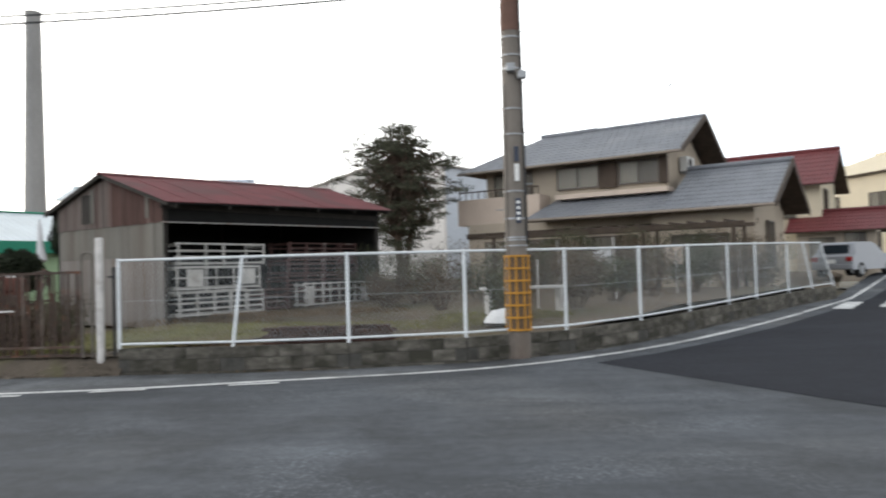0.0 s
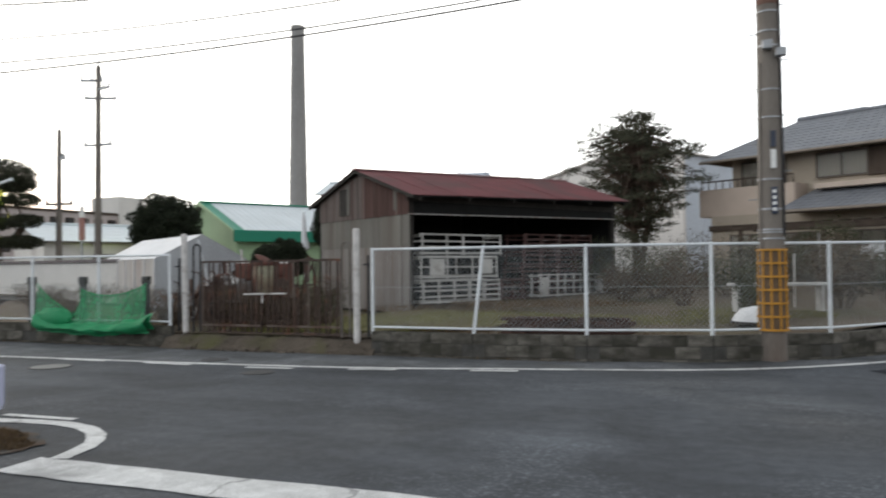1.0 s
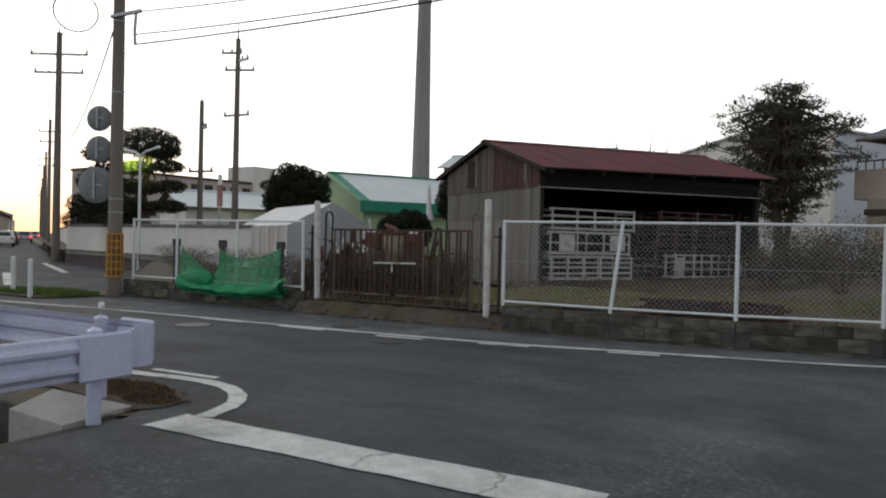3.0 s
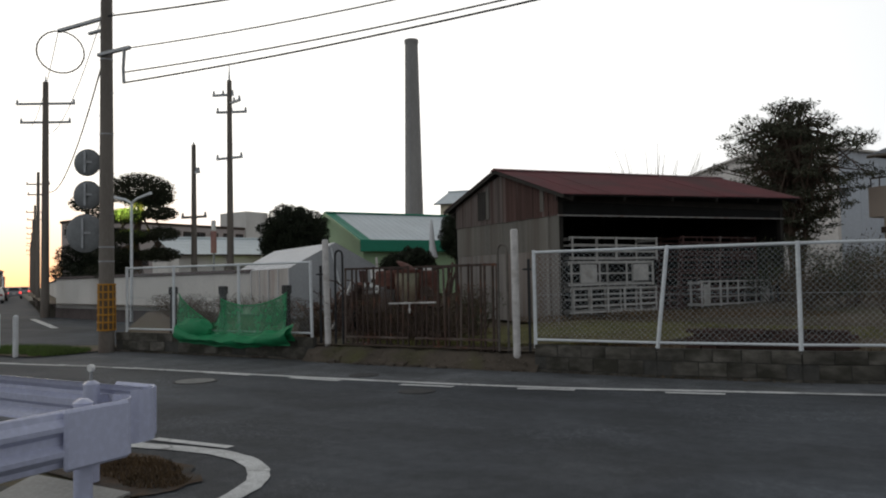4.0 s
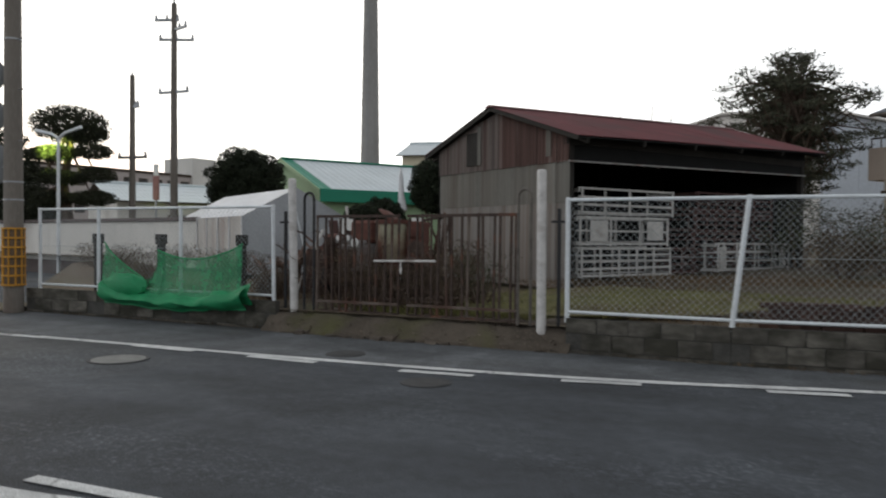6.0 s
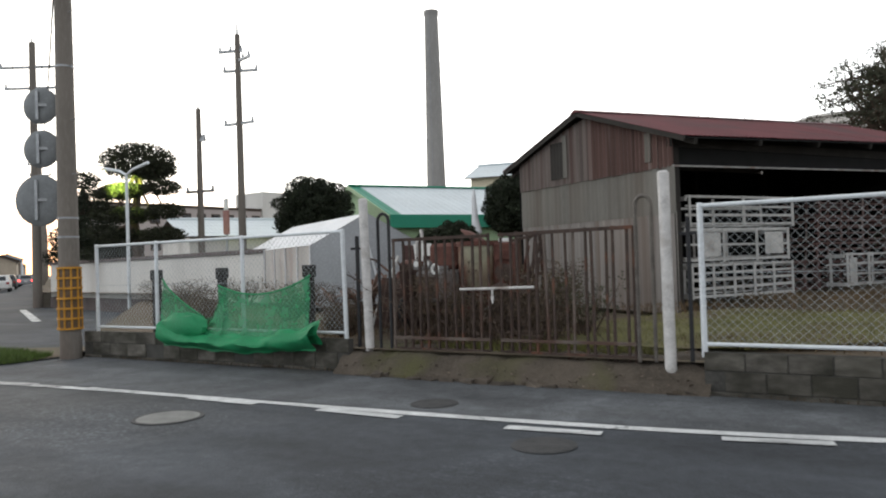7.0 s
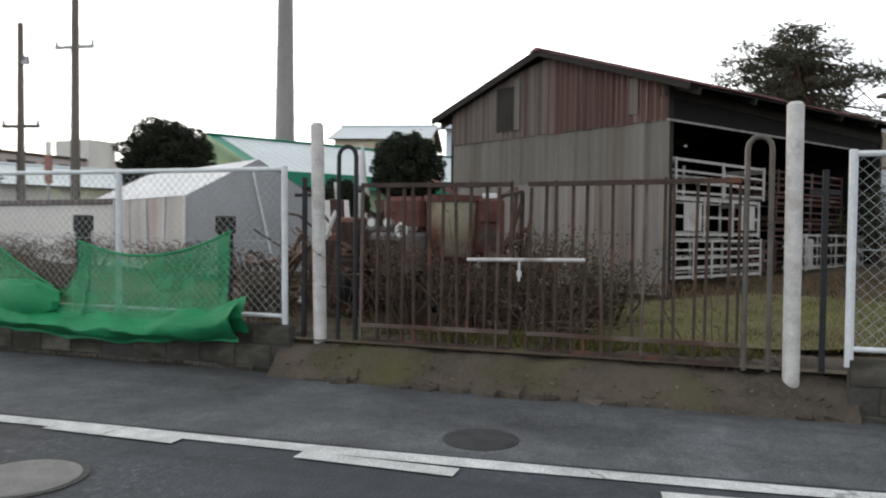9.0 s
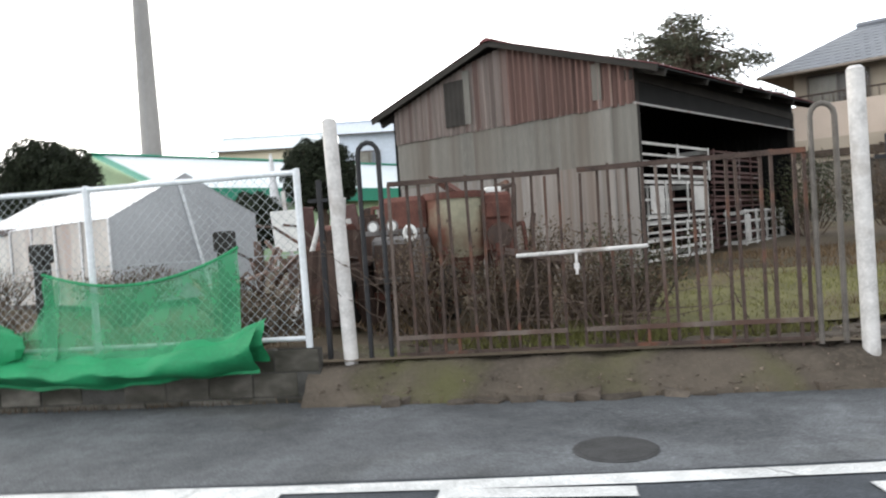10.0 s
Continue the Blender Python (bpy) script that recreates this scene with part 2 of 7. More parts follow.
# ---- mesh helpers ----
class Shape:
    """Vertices and faces gathered for one mesh."""

    def __init__(self):
        self.v, self.f = [], []

    def add(self, verts, faces, m=None):
        k = len(self.v)
        self.v += [tuple(m @ Vector(p)) if m is not None else tuple(p) for p in verts]
        self.f += [tuple(k + i for i in f) for f in faces]
        return self

    def box(self, x0, y0, z0, x1, y1, z1, m=None, c=0.0):
        """A box, with its edges chamfered by c."""
        lo, hi = (x0, y0, z0), (x1, y1, z1)
        if c <= 0:
            vs = [(x, y, z) for z in (z0, z1) for y in (y0, y1) for x in (x0, x1)]
            return self.add(vs, [(0, 2, 3, 1), (4, 5, 7, 6), (0, 1, 5, 4), (2, 6, 7, 3), (0, 4, 6, 2), (1, 3, 7, 5)], m)
        bm = bmesh.new()
        for p in itertools_corners(lo, hi, c):
            bm.verts.new(p)
        bmesh.ops.convex_hull(bm, input=bm.verts)
        bm.verts.index_update()
        self.add([v.co for v in bm.verts], [[v.index for v in f.verts] for f in bm.faces], m)
        bm.free()
        return self

    def bar(self, a, b, w, h=None, m=None):
        """A straight bar of rectangular section from a to b."""
        a, b = Vector(a), Vector(b)
        h = h or w
        d = b - a
        q = d.to_track_quat("Z", "Y").to_matrix().to_4x4()
        mm = Matrix.Translation(a) @ q
        return self.box(-w / 2, -h / 2, 0, w / 2, h / 2, d.length, mm if m is None else m @ mm)

    def tube(self, pts, r, seg=8, cap=True, m=None):
        """A round tube along points; r is one radius or one for each point."""
        pts = [Vector(p) for p in pts]
        rr = r if isinstance(r, (list, tuple)) else [r] * len(pts)
        vs, fs = [], []
        side = None
        for i, p in enumerate(pts):
            d = (pts[min(i + 1, len(pts) - 1)] - pts[max(i - 1, 0)]).normalized()
            if side is None:
                side = d.orthogonal().normalized()
            side = (side - d * side.dot(d)).normalized()
            up = d.cross(side)
            vs += [p + (side * math.cos(6.28318 * k / seg) + up * math.sin(6.28318 * k / seg)) * rr[i] for k in range(seg)]
        for i in range(len(pts) - 1):
            for k in range(seg):
                a, b = i * seg + k, i * seg + (k + 1) % seg
                fs.append((a, b, b + seg, a + seg))
        if cap:
            fs += [tuple(range(seg))[::-1], tuple(range((len(pts) - 1) * seg, len(pts) * seg))]
        return self.add(vs, fs, m)

    def slab(self, ring, z0, z1, m=None):
        """A flat prism over a ring of x, y."""
        n = len(ring)
        vs = [(x, y, z0) for x, y in ring] + [(x, y, z1) for x, y in ring]
        fs = [tuple(range(n))[::-1], tuple(range(n, 2 * n))] + [(i, (i + 1) % n, n + (i + 1) % n, n + i) for i in range(n)]
        return self.add(vs, fs, m)

    def sheet(self, p, q, r, s, thick, wave=0.0, pitch=0.076, m=None):
        """A corrugated sheet: p to q across the waves, up to s and r; waves stand along the normal."""
        p, q, r, s = map(Vector, (p, q, r, s))
        nrm = (q - p).cross(s - p).normalized()
        n = max(1, int((q - p).length / pitch * 4)) if wave else 1
        vs, fs = [], []
        for i in range(n + 1):
            t = i / n
            o = nrm * (wave * math.sin(i * math.pi / 2) if wave else 0)
            a, b = p.lerp(q, t) + o, s.lerp(r, t) + o
            vs += [a, b, b - nrm * thick, a - nrm * thick]
        for i in range(n):
            k = 4 * i
            for j in range(4):
                fs.append((k + j, k + 4 + j, k + 4 + (j + 1) % 4, k + (j + 1) % 4))
        fs += [(0, 1, 2, 3), (4 * n + 3, 4 * n + 2, 4 * n + 1, 4 * n)]
        return self.add(vs, fs, m)

    def mesh(self, name, mat, smooth=False):
        me = bpy.data.meshes.new(name)
        me.from_pydata(self.v, [], self.f)
        me.materials.append(mat)
        bm = bmesh.new()
        bm.from_mesh(me)
        bmesh.ops.recalc_face_normals(bm, faces=bm.faces)
        bm.to_mesh(me)
        bm.free()
        if smooth:
            me.polygons.foreach_set("use_smooth", [True] * len(me.polygons))
            me.set_sharp_from_angle(angle=radians(40))
        return me


def itertools_corners(lo, hi, c):
    out = []
    for i in (0, 1):
        for j in (0, 1):
            for k in (0, 1):
                p = [(lo, hi)[i][0], (lo, hi)[j][1], (lo, hi)[k][2]]
                s = [1 - 2 * i, 1 - 2 * j, 1 - 2 * k]
                for a in range(3):
                    out.append([p[b] + (s[b] * c if b != a else 0) for b in range(3)])
    return out


def part(name, shape, mat, parent, label="", smooth=False):
    ob = new(name, shape.mesh(name, mat, smooth) if isinstance(shape, Shape) else shape)
    ob.parent = parent
    if label:
        ob["label"] = label
    return ob


def thing(name, m, label, category, group="", kind=""):
    ob = new(name)
    ob.empty_display_size = 0.2
    ob.matrix_world = m
    return tagged(ob, label, category, group, kind)


def solid(name, shape, mat, label, category, group="", kind="", m=None, smooth=False):
    ob = new(name, shape.mesh(name, mat, smooth))
    if m is not None:
        ob.matrix_world = m
    return tagged(ob, label, category, group, kind)


def rise(x, y):
    """The gentle climb of the land up the road past the bend."""
    s = 0.6 * x + 0.8 * (y - 12) - 1.0
    if s <= 0:
        return 0.0
    return 0.015 * s * min(1, s / 6) if s < 12 else 0.18 + 0.011 * (s - 12) if s < 17 else min(0.95, 0.235 + 0.072 * (s - 17))


# The line of the fence from the gate round the bend
BEND = [(-5.9, 11.96), (-4.0, 11.92), (-2.12, 12.1), (-0.2, 12.55), (1.6, 13.45), (3.27, 14.99), (4.68, 16.54), (6.12, 18.28), (7.39, 19.91), (9.2, 22.27), (10.7, 24.05), (12.05, 25.5)]


def land(name, rings, mat, label, lift=0.0, height=rise, cuts=True, category="ground", kind="structure", cell=3.0):
    """Ground over outlines of x, y, split into cells and laid on the rise."""
    bm = bmesh.new()
    for ring in rings:
        f = bm.faces.new([bm.verts.new((x, y, 0)) for x, y in ring])
    if cuts:
        for d in (Vector((0.6, 0.8, 0)), Vector((0.8, -0.6, 0)))[: 1 if cuts == 1 else 2]:
            for s in range(-8, 13):
                geom = bm.verts[:] + bm.edges[:] + bm.faces[:]
                bmesh.ops.bisect_plane(bm, geom=geom, plane_co=Vector((0, 12, 0)) + d * s * cell, plane_no=d)
    bmesh.ops.triangulate(bm, faces=bm.faces)
    for v in bm.verts:
        v.co.z = height(v.co.x, v.co.y) + lift
    me = bpy.data.meshes.new(name)
    bm.to_mesh(me)
    bm.free()
    me.materials.append(mat)
    for p in me.polygons:
        if p.normal.z < 0:
            p.flip()
    return tagged(new(name, me), label, category, "", kind)


def ribbon(name, pts, width, mat, label, lift=0.008, ragged=0.0):
    """A painted line along points, as a thin raised film."""
    s = Shape()
    fine = []
    for _ in range(2):
        if len(pts) > 2:
            cut = [pts[0]]
            for a, b in zip(pts, pts[1:]):
                cut += [(a[0] * 0.75 + b[0] * 0.25, a[1] * 0.75 + b[1] * 0.25), (a[0] * 0.25 + b[0] * 0.75, a[1] * 0.25 + b[1] * 0.75)]
            pts = cut + [pts[-1]]
    for a, b in zip(pts, pts[1:]):
        n = max(1, int(math.dist(a, b) / 0.5))
        fine += [(a[0] + (b[0] - a[0]) * i / n, a[1] + (b[1] - a[1]) * i / n) for i in range(n)]
    fine.append(pts[-1])
    vs, fs = [], []
    for i, (x, y) in enumerate(fine):
        a, b = fine[max(i - 1, 0)], fine[min(i + 1, len(fine) - 1)]
        d = Vector((b[0] - a[0], b[1] - a[1])).normalized()
        for k in (-1, 1):
            w = width / 2 + random.uniform(-ragged, ragged)
            px, py = x - d.y * w * k, y + d.x * w * k
            vs.append((px, py, rise(px, py) + lift))
    for i in range(len(fine) - 1):
        fs.append((2 * i, 2 * i + 2, 2 * i + 3, 2 * i + 1))
    s.add(vs, fs)
    return solid(name, s, mat, label, "road marking", kind="structure")


# ---- ground, road and yard ----
def yard_height(x, y):
    """The yard climbs a little from the fence to the shed."""
    h = 0.30 + min(0.34, max(0, 0.085 * (y - 12.2))) + rise(x, y) * 0.6
    k = min(1, max(0, (0.6 * x + 0.8 * (y - 12) - 15.0) / 3.0)) if x > 5 else 0
    return h + (rise(x, y) + 0.006 - h) * k


R = 900
GRID = -31.9
solid("ground", Shape().add([(-R, -R, -0.75), (R, -R, -0.75), (R, R, -0.75), (-R, R, -0.75)], [(0, 1, 2, 3)]), FIELD, "flat dull ground reaching to the horizon", "ground", kind="structure")
land("road", [[(-5.9, 11.9), *BEND[1:], (16.5, 32.0), (30, 50), (60, 90), (70, 84), (70, -30), (-5.62, -30), (-5.72, 3.9), (-5.8, 4.4), (-6.6, 5.25), (-30, 6.0), (-60, 3), (-170, 60), (-160, 98), (-36, 23.2), (-22, 19.4), (-20.3, 16.4), (-16.2, 12), (-10.4, 12.0)]], ASPHALT, "worn grey asphalt road with faint tyre marks", category="road")
land("yard", [[(-16.0, 12.05), (-10.4, 12.1), (-5.9, 12.05), *[(x - 0.05, y + 0.06) for x, y in BEND[1:]], (16, 33), (30, 70), (-60, 100), (-120, 74), (-36, 23.2), (-22, 19.4), (-20.3, 16.4)]], EARTH, "dry earth yard with patches of thin grass", height=yard_height)
land("verge", [[(-6.6, 5.25), (-5.8, 4.4), (-6.05, 4.3), (-30, 4.3), (-60, -30), (-170, -30), (-170, 60), (-60, 3), (-30, 6.0)]], EARTH, "earth verge with dry brown grass beside the road", lift=-0.012)
# the ditch behind the guard rails
ditch = thing("ditch", pose(0, 0, 0), "narrow concrete ditch between road and verge", "ditch", kind="structure")
DITCHCON = material("damp_dirty_concrete", (0.075, 0.072, 0.062), 0.9, scale=2, fine=30, amount=0.5, bump=0.4, stain=(0.03, 0.034, 0.024), stain_at=(0.45, 0.6))
part("ditch_wall", Shape().box(-5.92, -14, -0.74, -5.73, 4.3, -0.02, c=0.015), DITCHCON, ditch)
part("ditch_bed", Shape().box(-8.2, -14, -0.745, -5.92, 4.1, -0.7), DITCHCON, ditch, "dark muddy ditch bed")
part("ditch_wall", Shape().box(-8.4, -14, -0.74, -8.2, 4.1, -0.01, c=0.015), DITCHCON, ditch)
part("headwall", Shape().box(-8.4, 4.1, -0.74, -5.92, 4.32, -0.004, c=0.015), DITCHCON, ditch)
part("apron", Shape().add([(-6.85, 4.36, 0.1), (-6.0, 4.52, 0.03), (-5.96, 3.86, 0.0), (-6.75, 3.9, 0.02), (-6.85, 4.36, -0.3), (-6.0, 4.52, -0.3), (-5.96, 3.86, -0.3), (-6.75, 3.9, -0.3)], [(0, 1, 2, 3), (4, 7, 6, 5), (0, 4, 5, 1), (1, 5, 6, 2), (2, 6, 7, 3), (3, 7, 4, 0)]), CONCRETE, ditch, "pale sloping concrete slab")

LINE = [(-60, 5.6), (-24, 8.5), (-16.5, 9.4), (-12.9, 9.86), (-8.2, 10.05), (-5.9, 10.25), (-4.4, 10.5), (-2.9, 10.9), (-1.2, 11.25), (0.3, 11.75), (1.6, 12.6), (3.0, 13.75), (4.6, 15.3), (6.2, 17.0), (8.2, 19.5), (10.3, 22.3), (14.5, 28), (24, 41)]
EDGE = [(x, y) for x, y in LINE if -20 < x < 12]
WALLFOOT = [(-16.2, 11.95), (-10.4, 11.95), (-5.9, 11.88), *[(x, y - 0.08) for x, y in BEND[1:]]]
land("dusty_margin", [[*[(x, y + 0.12) for x, y in EDGE], *[(x, y) for x, y in WALLFOOT[::-1]]]], ASPHALT_EDGE, "dusty pale asphalt margin between edge line and wall", lift=0.003, category="road")
ribbon("edge_line", LINE, 0.14, ROADPAINT, "white painted edge line along the road", ragged=0.014)
for a, b in ((-16.5, -15.6), (-14.6, -13.7), (-12.74, -11.8), (-10.93, -9.95), (-9.13, -8.18), (-7.12, -6.32), (-5.45, -4.7), (-3.6, -2.9)):
    ya, yb = (9.88 + 0.0 * a if a < -6.5 else 9.93 + (a + 6.5) * 0.2 for a in (a, b))
    if a < -13:
        ya, yb = 9.45 + (a + 16.5) * 0.13, 9.45 + (b + 16.5) * 0.13
    ribbon("edge_dash", [(a, ya), (b, yb)], 0.12, ROADPAINT, "short worn white dash beside the edge line", lift=0.01, ragged=0.012)
ribbon("stop_line", [(-5.45, 4.42), (-4.2, 4.43), (-3, 4.45), (-1.82, 4.46)], 0.45, ROADPAINT, "broad white stop line, cracked and worn", lift=0.009, ragged=0.014)
ribbon("corner_line", [(-14, 5.45), (-9.5, 5.55), (-7.46, 5.62), (-6.75, 5.74), (-6.3, 5.74), (-5.9, 5.62), (-5.6, 5.4), (-5.38, 5.1), (-5.28, 4.66)], 0.17, ROADPAINT, "white line curving round the road corner", ragged=0.008)
ribbon("edge_dash", [(-7.4, 5.9), (-6.45, 5.93)], 0.1, ROADPAINT, "short worn white dash beside the corner line", lift=0.01, ragged=0.006)
for k in range(4):
    ribbon("crossing_bar", [(10.05 + 1.35 * k, 20.9 + 0.1 * k), (11.65 + 1.35 * k, 23.4 + 0.1 * k)], 0.5, ROADPAINT, "white bar of a pedestrian crossing", lift=0.012, ragged=0.01)
land("fresh_asphalt", [[(1.9, 12.1), (3.2, 13.2), (4.9, 14.9), (6.6, 16.7), (8.6, 19.2), (10.8, 22.1), (15, 27.6), (24, 39.5), (40, 60), (60, 60), (60, 0), (7.5, 2.6), (4.25, 8.0), (3.2, 9.8)]], ASPHALT_NEW, "darker freshly laid asphalt on the side road", lift=0.004, category="road")
COVER = material("cast_iron_cover", (0.06, 0.06, 0.061), 0.75, 0.3, scale=6, fine=60, amount=0.4, bump=0.5)
PALEDISC = material("pale_cover", (0.21, 0.21, 0.2), 0.8, scale=6, fine=60, amount=0.3, bump=0.5)
for x, y, r, m, lab in ((-10.28, 9.05, 0.33, PALEDISC, "round pale concrete manhole cover in the road"), (-8.22, 10.55, 0.24, COVER, "dark round iron manhole cover in the road"), (-6.6, 9.45, 0.25, COVER, "dark round iron manhole cover in the road"), (-13.2, 7.9, 0.33, PALEDISC, "round pale concrete manhole cover in the road")):
    mh = thing("manhole", pose(x, y, 0), lab, "manhole cover", "manhole covers")
    part("frame", Shape().tube([(0, 0, 0.002), (0, 0, 0.008)], r, 28), COVER, mh)
    part("lid", Shape().tube([(0, 0, 0.004), (0, 0, 0.01)], r * 0.88, 28), m, mh)

# the ramp up to the gate
MOSS = material("mossy_earth", (0.1, 0.082, 0.064), 0.95, scale=2.5, fine=28, amount=0.45, bump=0.9, stain=(0.085, 0.081, 0.038), stain_at=(0.5, 0.64))
rs = Shape()
NX, NY = 110, 24
for j in range(NY + 1):
    for i in range(NX + 1):
        x, t = -10.5 + 4.66 * i / NX, j / NY
        y = 11.78 + 0.9 * t
        z = 0.32 * min(1, t * 1.9) ** 0.9 + 0.035 * noise.noise((x * 3, y * 5, 0)) + 0.02 * noise.noise((x * 9, y * 9, 4)) + (0.004 if t else -0.03)
        if abs(t - 0.3) < 0.11:
            z += 0.03 + 0.04 * noise.noise((x * 4, 0, 2))
        rs.v.append((x, y, z))
for j in range(NY):
    for i in range(NX):
        a = j * (NX + 1) + i
        rs.f.append((a, a + 1, a + NX + 2, a + NX + 1))
solid("gate_ramp", rs, MOSS, "low mossy earth ramp below the rusty gate", "ground", kind="structure", smooth=True)


# broken concrete and stones half sunk along the foot of the ramp
RUBBLE = material("broken_edging_concrete", (0.105, 0.087, 0.07), 0.95, scale=4, fine=40, amount=0.5, bump=0.7, stain=(0.07, 0.055, 0.042), stain_at=(0.45, 0.62), random_shade=0.3)
re_ = random.Random(77)
x = -10.42
while x < -5.95:
    w = re_.uniform(0.08, 0.34)
    stone = Shape()
    bm = bmesh.new()
    for sx in (-1, 1):
        for sy in (-1, 1):
            for sz in (0, 1):
                for q in range(2):
                    bm.verts.new((sx * w / 2 * re_.uniform(0.75, 1), sy * 0.075 * re_.uniform(0.6, 1.1), -0.05 + sz * re_.uniform(0.06, 0.12)))
    bmesh.ops.convex_hull(bm, input=bm.verts)
    loose = [v for v in bm.verts if not v.link_faces]
    bmesh.ops.delete(bm, geom=loose, context="VERTS")
    bm.verts.index_update()
    stone.add([v.co for v in bm.verts], [[v.index for v in f.verts] for f in bm.faces])
    bm.free()
    solid("edging_stone", stone, RUBBLE, "broken concrete lump sunk at the foot of the ramp", "stone", "edging stones", m=pose(x + w / 2, 11.84 + re_.uniform(-0.05, 0.1), re_.uniform(-0.03, 0.01), re_.uniform(-9, 9), re_.uniform(-6, 6), re_.uniform(-25, 25)))
    x += w * re_.uniform(0.9, 1.15)


# ---- block walls and chain-link fences ----
def block_wall(name, path, label, seed):
    rnd = random.Random(seed)
    wall = thing(name, pose(0, 0, 0), label, "wall", kind="structure")
    core = Shape()
    blocks = []
    for (x0, y0), (x1, y1) in zip(path, path[1:]):
        d = Vector((x1 - x0, y1 - y0))
        ang = math.degrees(math.atan2(d.y, d.x))
        z0, z1 = rise(x0, y0), rise(x1, y1)
        m = Matrix(((d.x / d.length, -d.y / d.length, 0, x0), (d.y / d.length, d.x / d.length, 0, y0), (0, 0, 1, 0), (0, 0, 0, 1)))
        L = d.length
        core.add([(0, -0.045, z0 - 0.1), (L, -0.045, z1 - 0.1), (L, 0.05, z1 - 0.1), (0, 0.05, z0 - 0.1), (0, -0.045, z0 + 0.425), (L, -0.045, z1 + 0.425), (L, 0.05, z1 + 0.425), (0, 0.05, z0 + 0.425)], [(0, 3, 2, 1), (4, 5, 6, 7), (0, 1, 5, 4), (1, 2, 6, 5), (2, 3, 7, 6), (3, 0, 4, 7)], m)
        n = max(1, round(L / 0.4))
        for c in range(3):
            for i in range(n):
                a = (i + (0.5 if c == 1 else 0)) / n
                if a + 1 / n > 1.01:
                    continue
                xm = (a + 0.5 / n) * L
                zz = z0 + (z1 - z0) * (a + 0.5 / n)
                h = (0.06, 0.19, 0.175)[c]
                z = zz + (-0.02, 0.05, 0.25)[c]
                blocks.append((m @ Matrix.Translation((xm, rnd.uniform(-0.006, 0.006), z)) @ pose(0, 0, 0, 0, math.degrees(-math.atan2(z1 - z0, L)), 0), (L / n - 0.012, 0.12, h)))
    part("mortar_core", core, MORTAR, wall)
    mesh = Shape().box(-0.5, -0.5, 0, 0.5, 0.5, 1, c=0.03).mesh("block", BLOCK)
    for m, sc in blocks:
        b = new("block", mesh)
        b.parent = wall
        b.matrix_world = m @ Matrix.Diagonal((*sc, 1))
    return wall


def link_panel(a, b, z0, z1, pitch=0.083, r=0.0021):
    """Woven wire between two posts: a and b are x, y; z0 and z1 give (bottom, top) at each."""
    s = Shape()
    a, b = Vector((*a, 0)), Vector((*b, 0))
    L = (b - a).length
    H = z0[1] - z0[0]

    def at(u, v):
        p = a.lerp(b, u / L)
        lo, hi = z0[0] + (z1[0] - z0[0]) * u / L, z0[1] + (z1[1] - z0[1]) * u / L
        return (p.x, p.y, lo + (hi - lo) * v / H)

    for sgn in (1, -1):
        k = -H if sgn > 0 else 0
        while k < (L if sgn > 0 else L + H):
            if sgn > 0:
                u0, u1 = max(0, k), min(L, k + H)
                p, q = (u0, u0 - k), (u1, u1 - k)
            else:
                u0, u1 = max(0, k - H), min(L, k)
                p, q = (u0, k - u0), (u1, k - u1)
            if u1 - u0 > 0.02:
                s.tube([at(*p), at(*q)], r, 3, False)
            k += pitch
    return s


def fence(name, posts, label, top=1.45):
    """posts: x, y, base height, lean along x and y."""
    f = thing(name, pose(0, 0, 0), label, "fence")
    tops = []
    for x, y, z, lx, ly in posts:
        t = (x + lx, y + ly, z + top)
        part("post", Shape().tube([(x, y, z - 0.08), t], 0.03, 8).tube([t, (t[0], t[1], t[2] + 0.012)], [0.033, 0.02], 8), WHITE, f, smooth=True)
        tops.append(t)
    for i in range(len(posts) - 1):
        p, q = posts[i], posts[i + 1]
        a, b = tops[i], tops[i + 1]
        part("top_rail", Shape().tube([(a[0], a[1], a[2] - 0.02), (b[0], b[1], b[2] - 0.02)], 0.022, 8), WHITE, f, smooth=True)
        k = 0.05
        part("bottom_rail", Shape().tube([(p[0], p[1], p[2] + k), (q[0], q[1], q[2] + k)], 0.02, 8), WHITE, f, smooth=True)
        # woven wire, leaning with its posts
        s = link_panel((p[0], p[1]), (q[0], q[1]), (p[2] + k, a[2] - 0.02), (q[2] + k, b[2] - 0.02))
        L = math.hypot(q[0] - p[0], q[1] - p[1])
        vs = []
        for v in s.v:
            u = math.hypot(v[0] - p[0], v[1] - p[1]) / L
            h = (v[2] - p[2]) / top
            vs.append((v[0] + (p[3] + (q[3] - p[3]) * u) * h, v[1] + (p[4] + (q[4] - p[4]) * u) * h, v[2]))
        s.v = vs
        part("wire_mesh", s, WIRE, f, "pale coated chain-link wire")
        mz = 0.52 * top
        part("tension_wire", Shape().tube([(p[0] + p[3] * 0.5, p[1] + p[4] * 0.5, p[2] + mz), (q[0] + q[3] * 0.5, q[1] + q[4] * 0.5, q[2] + mz)], 0.004, 4), WIRE, f)
    return f


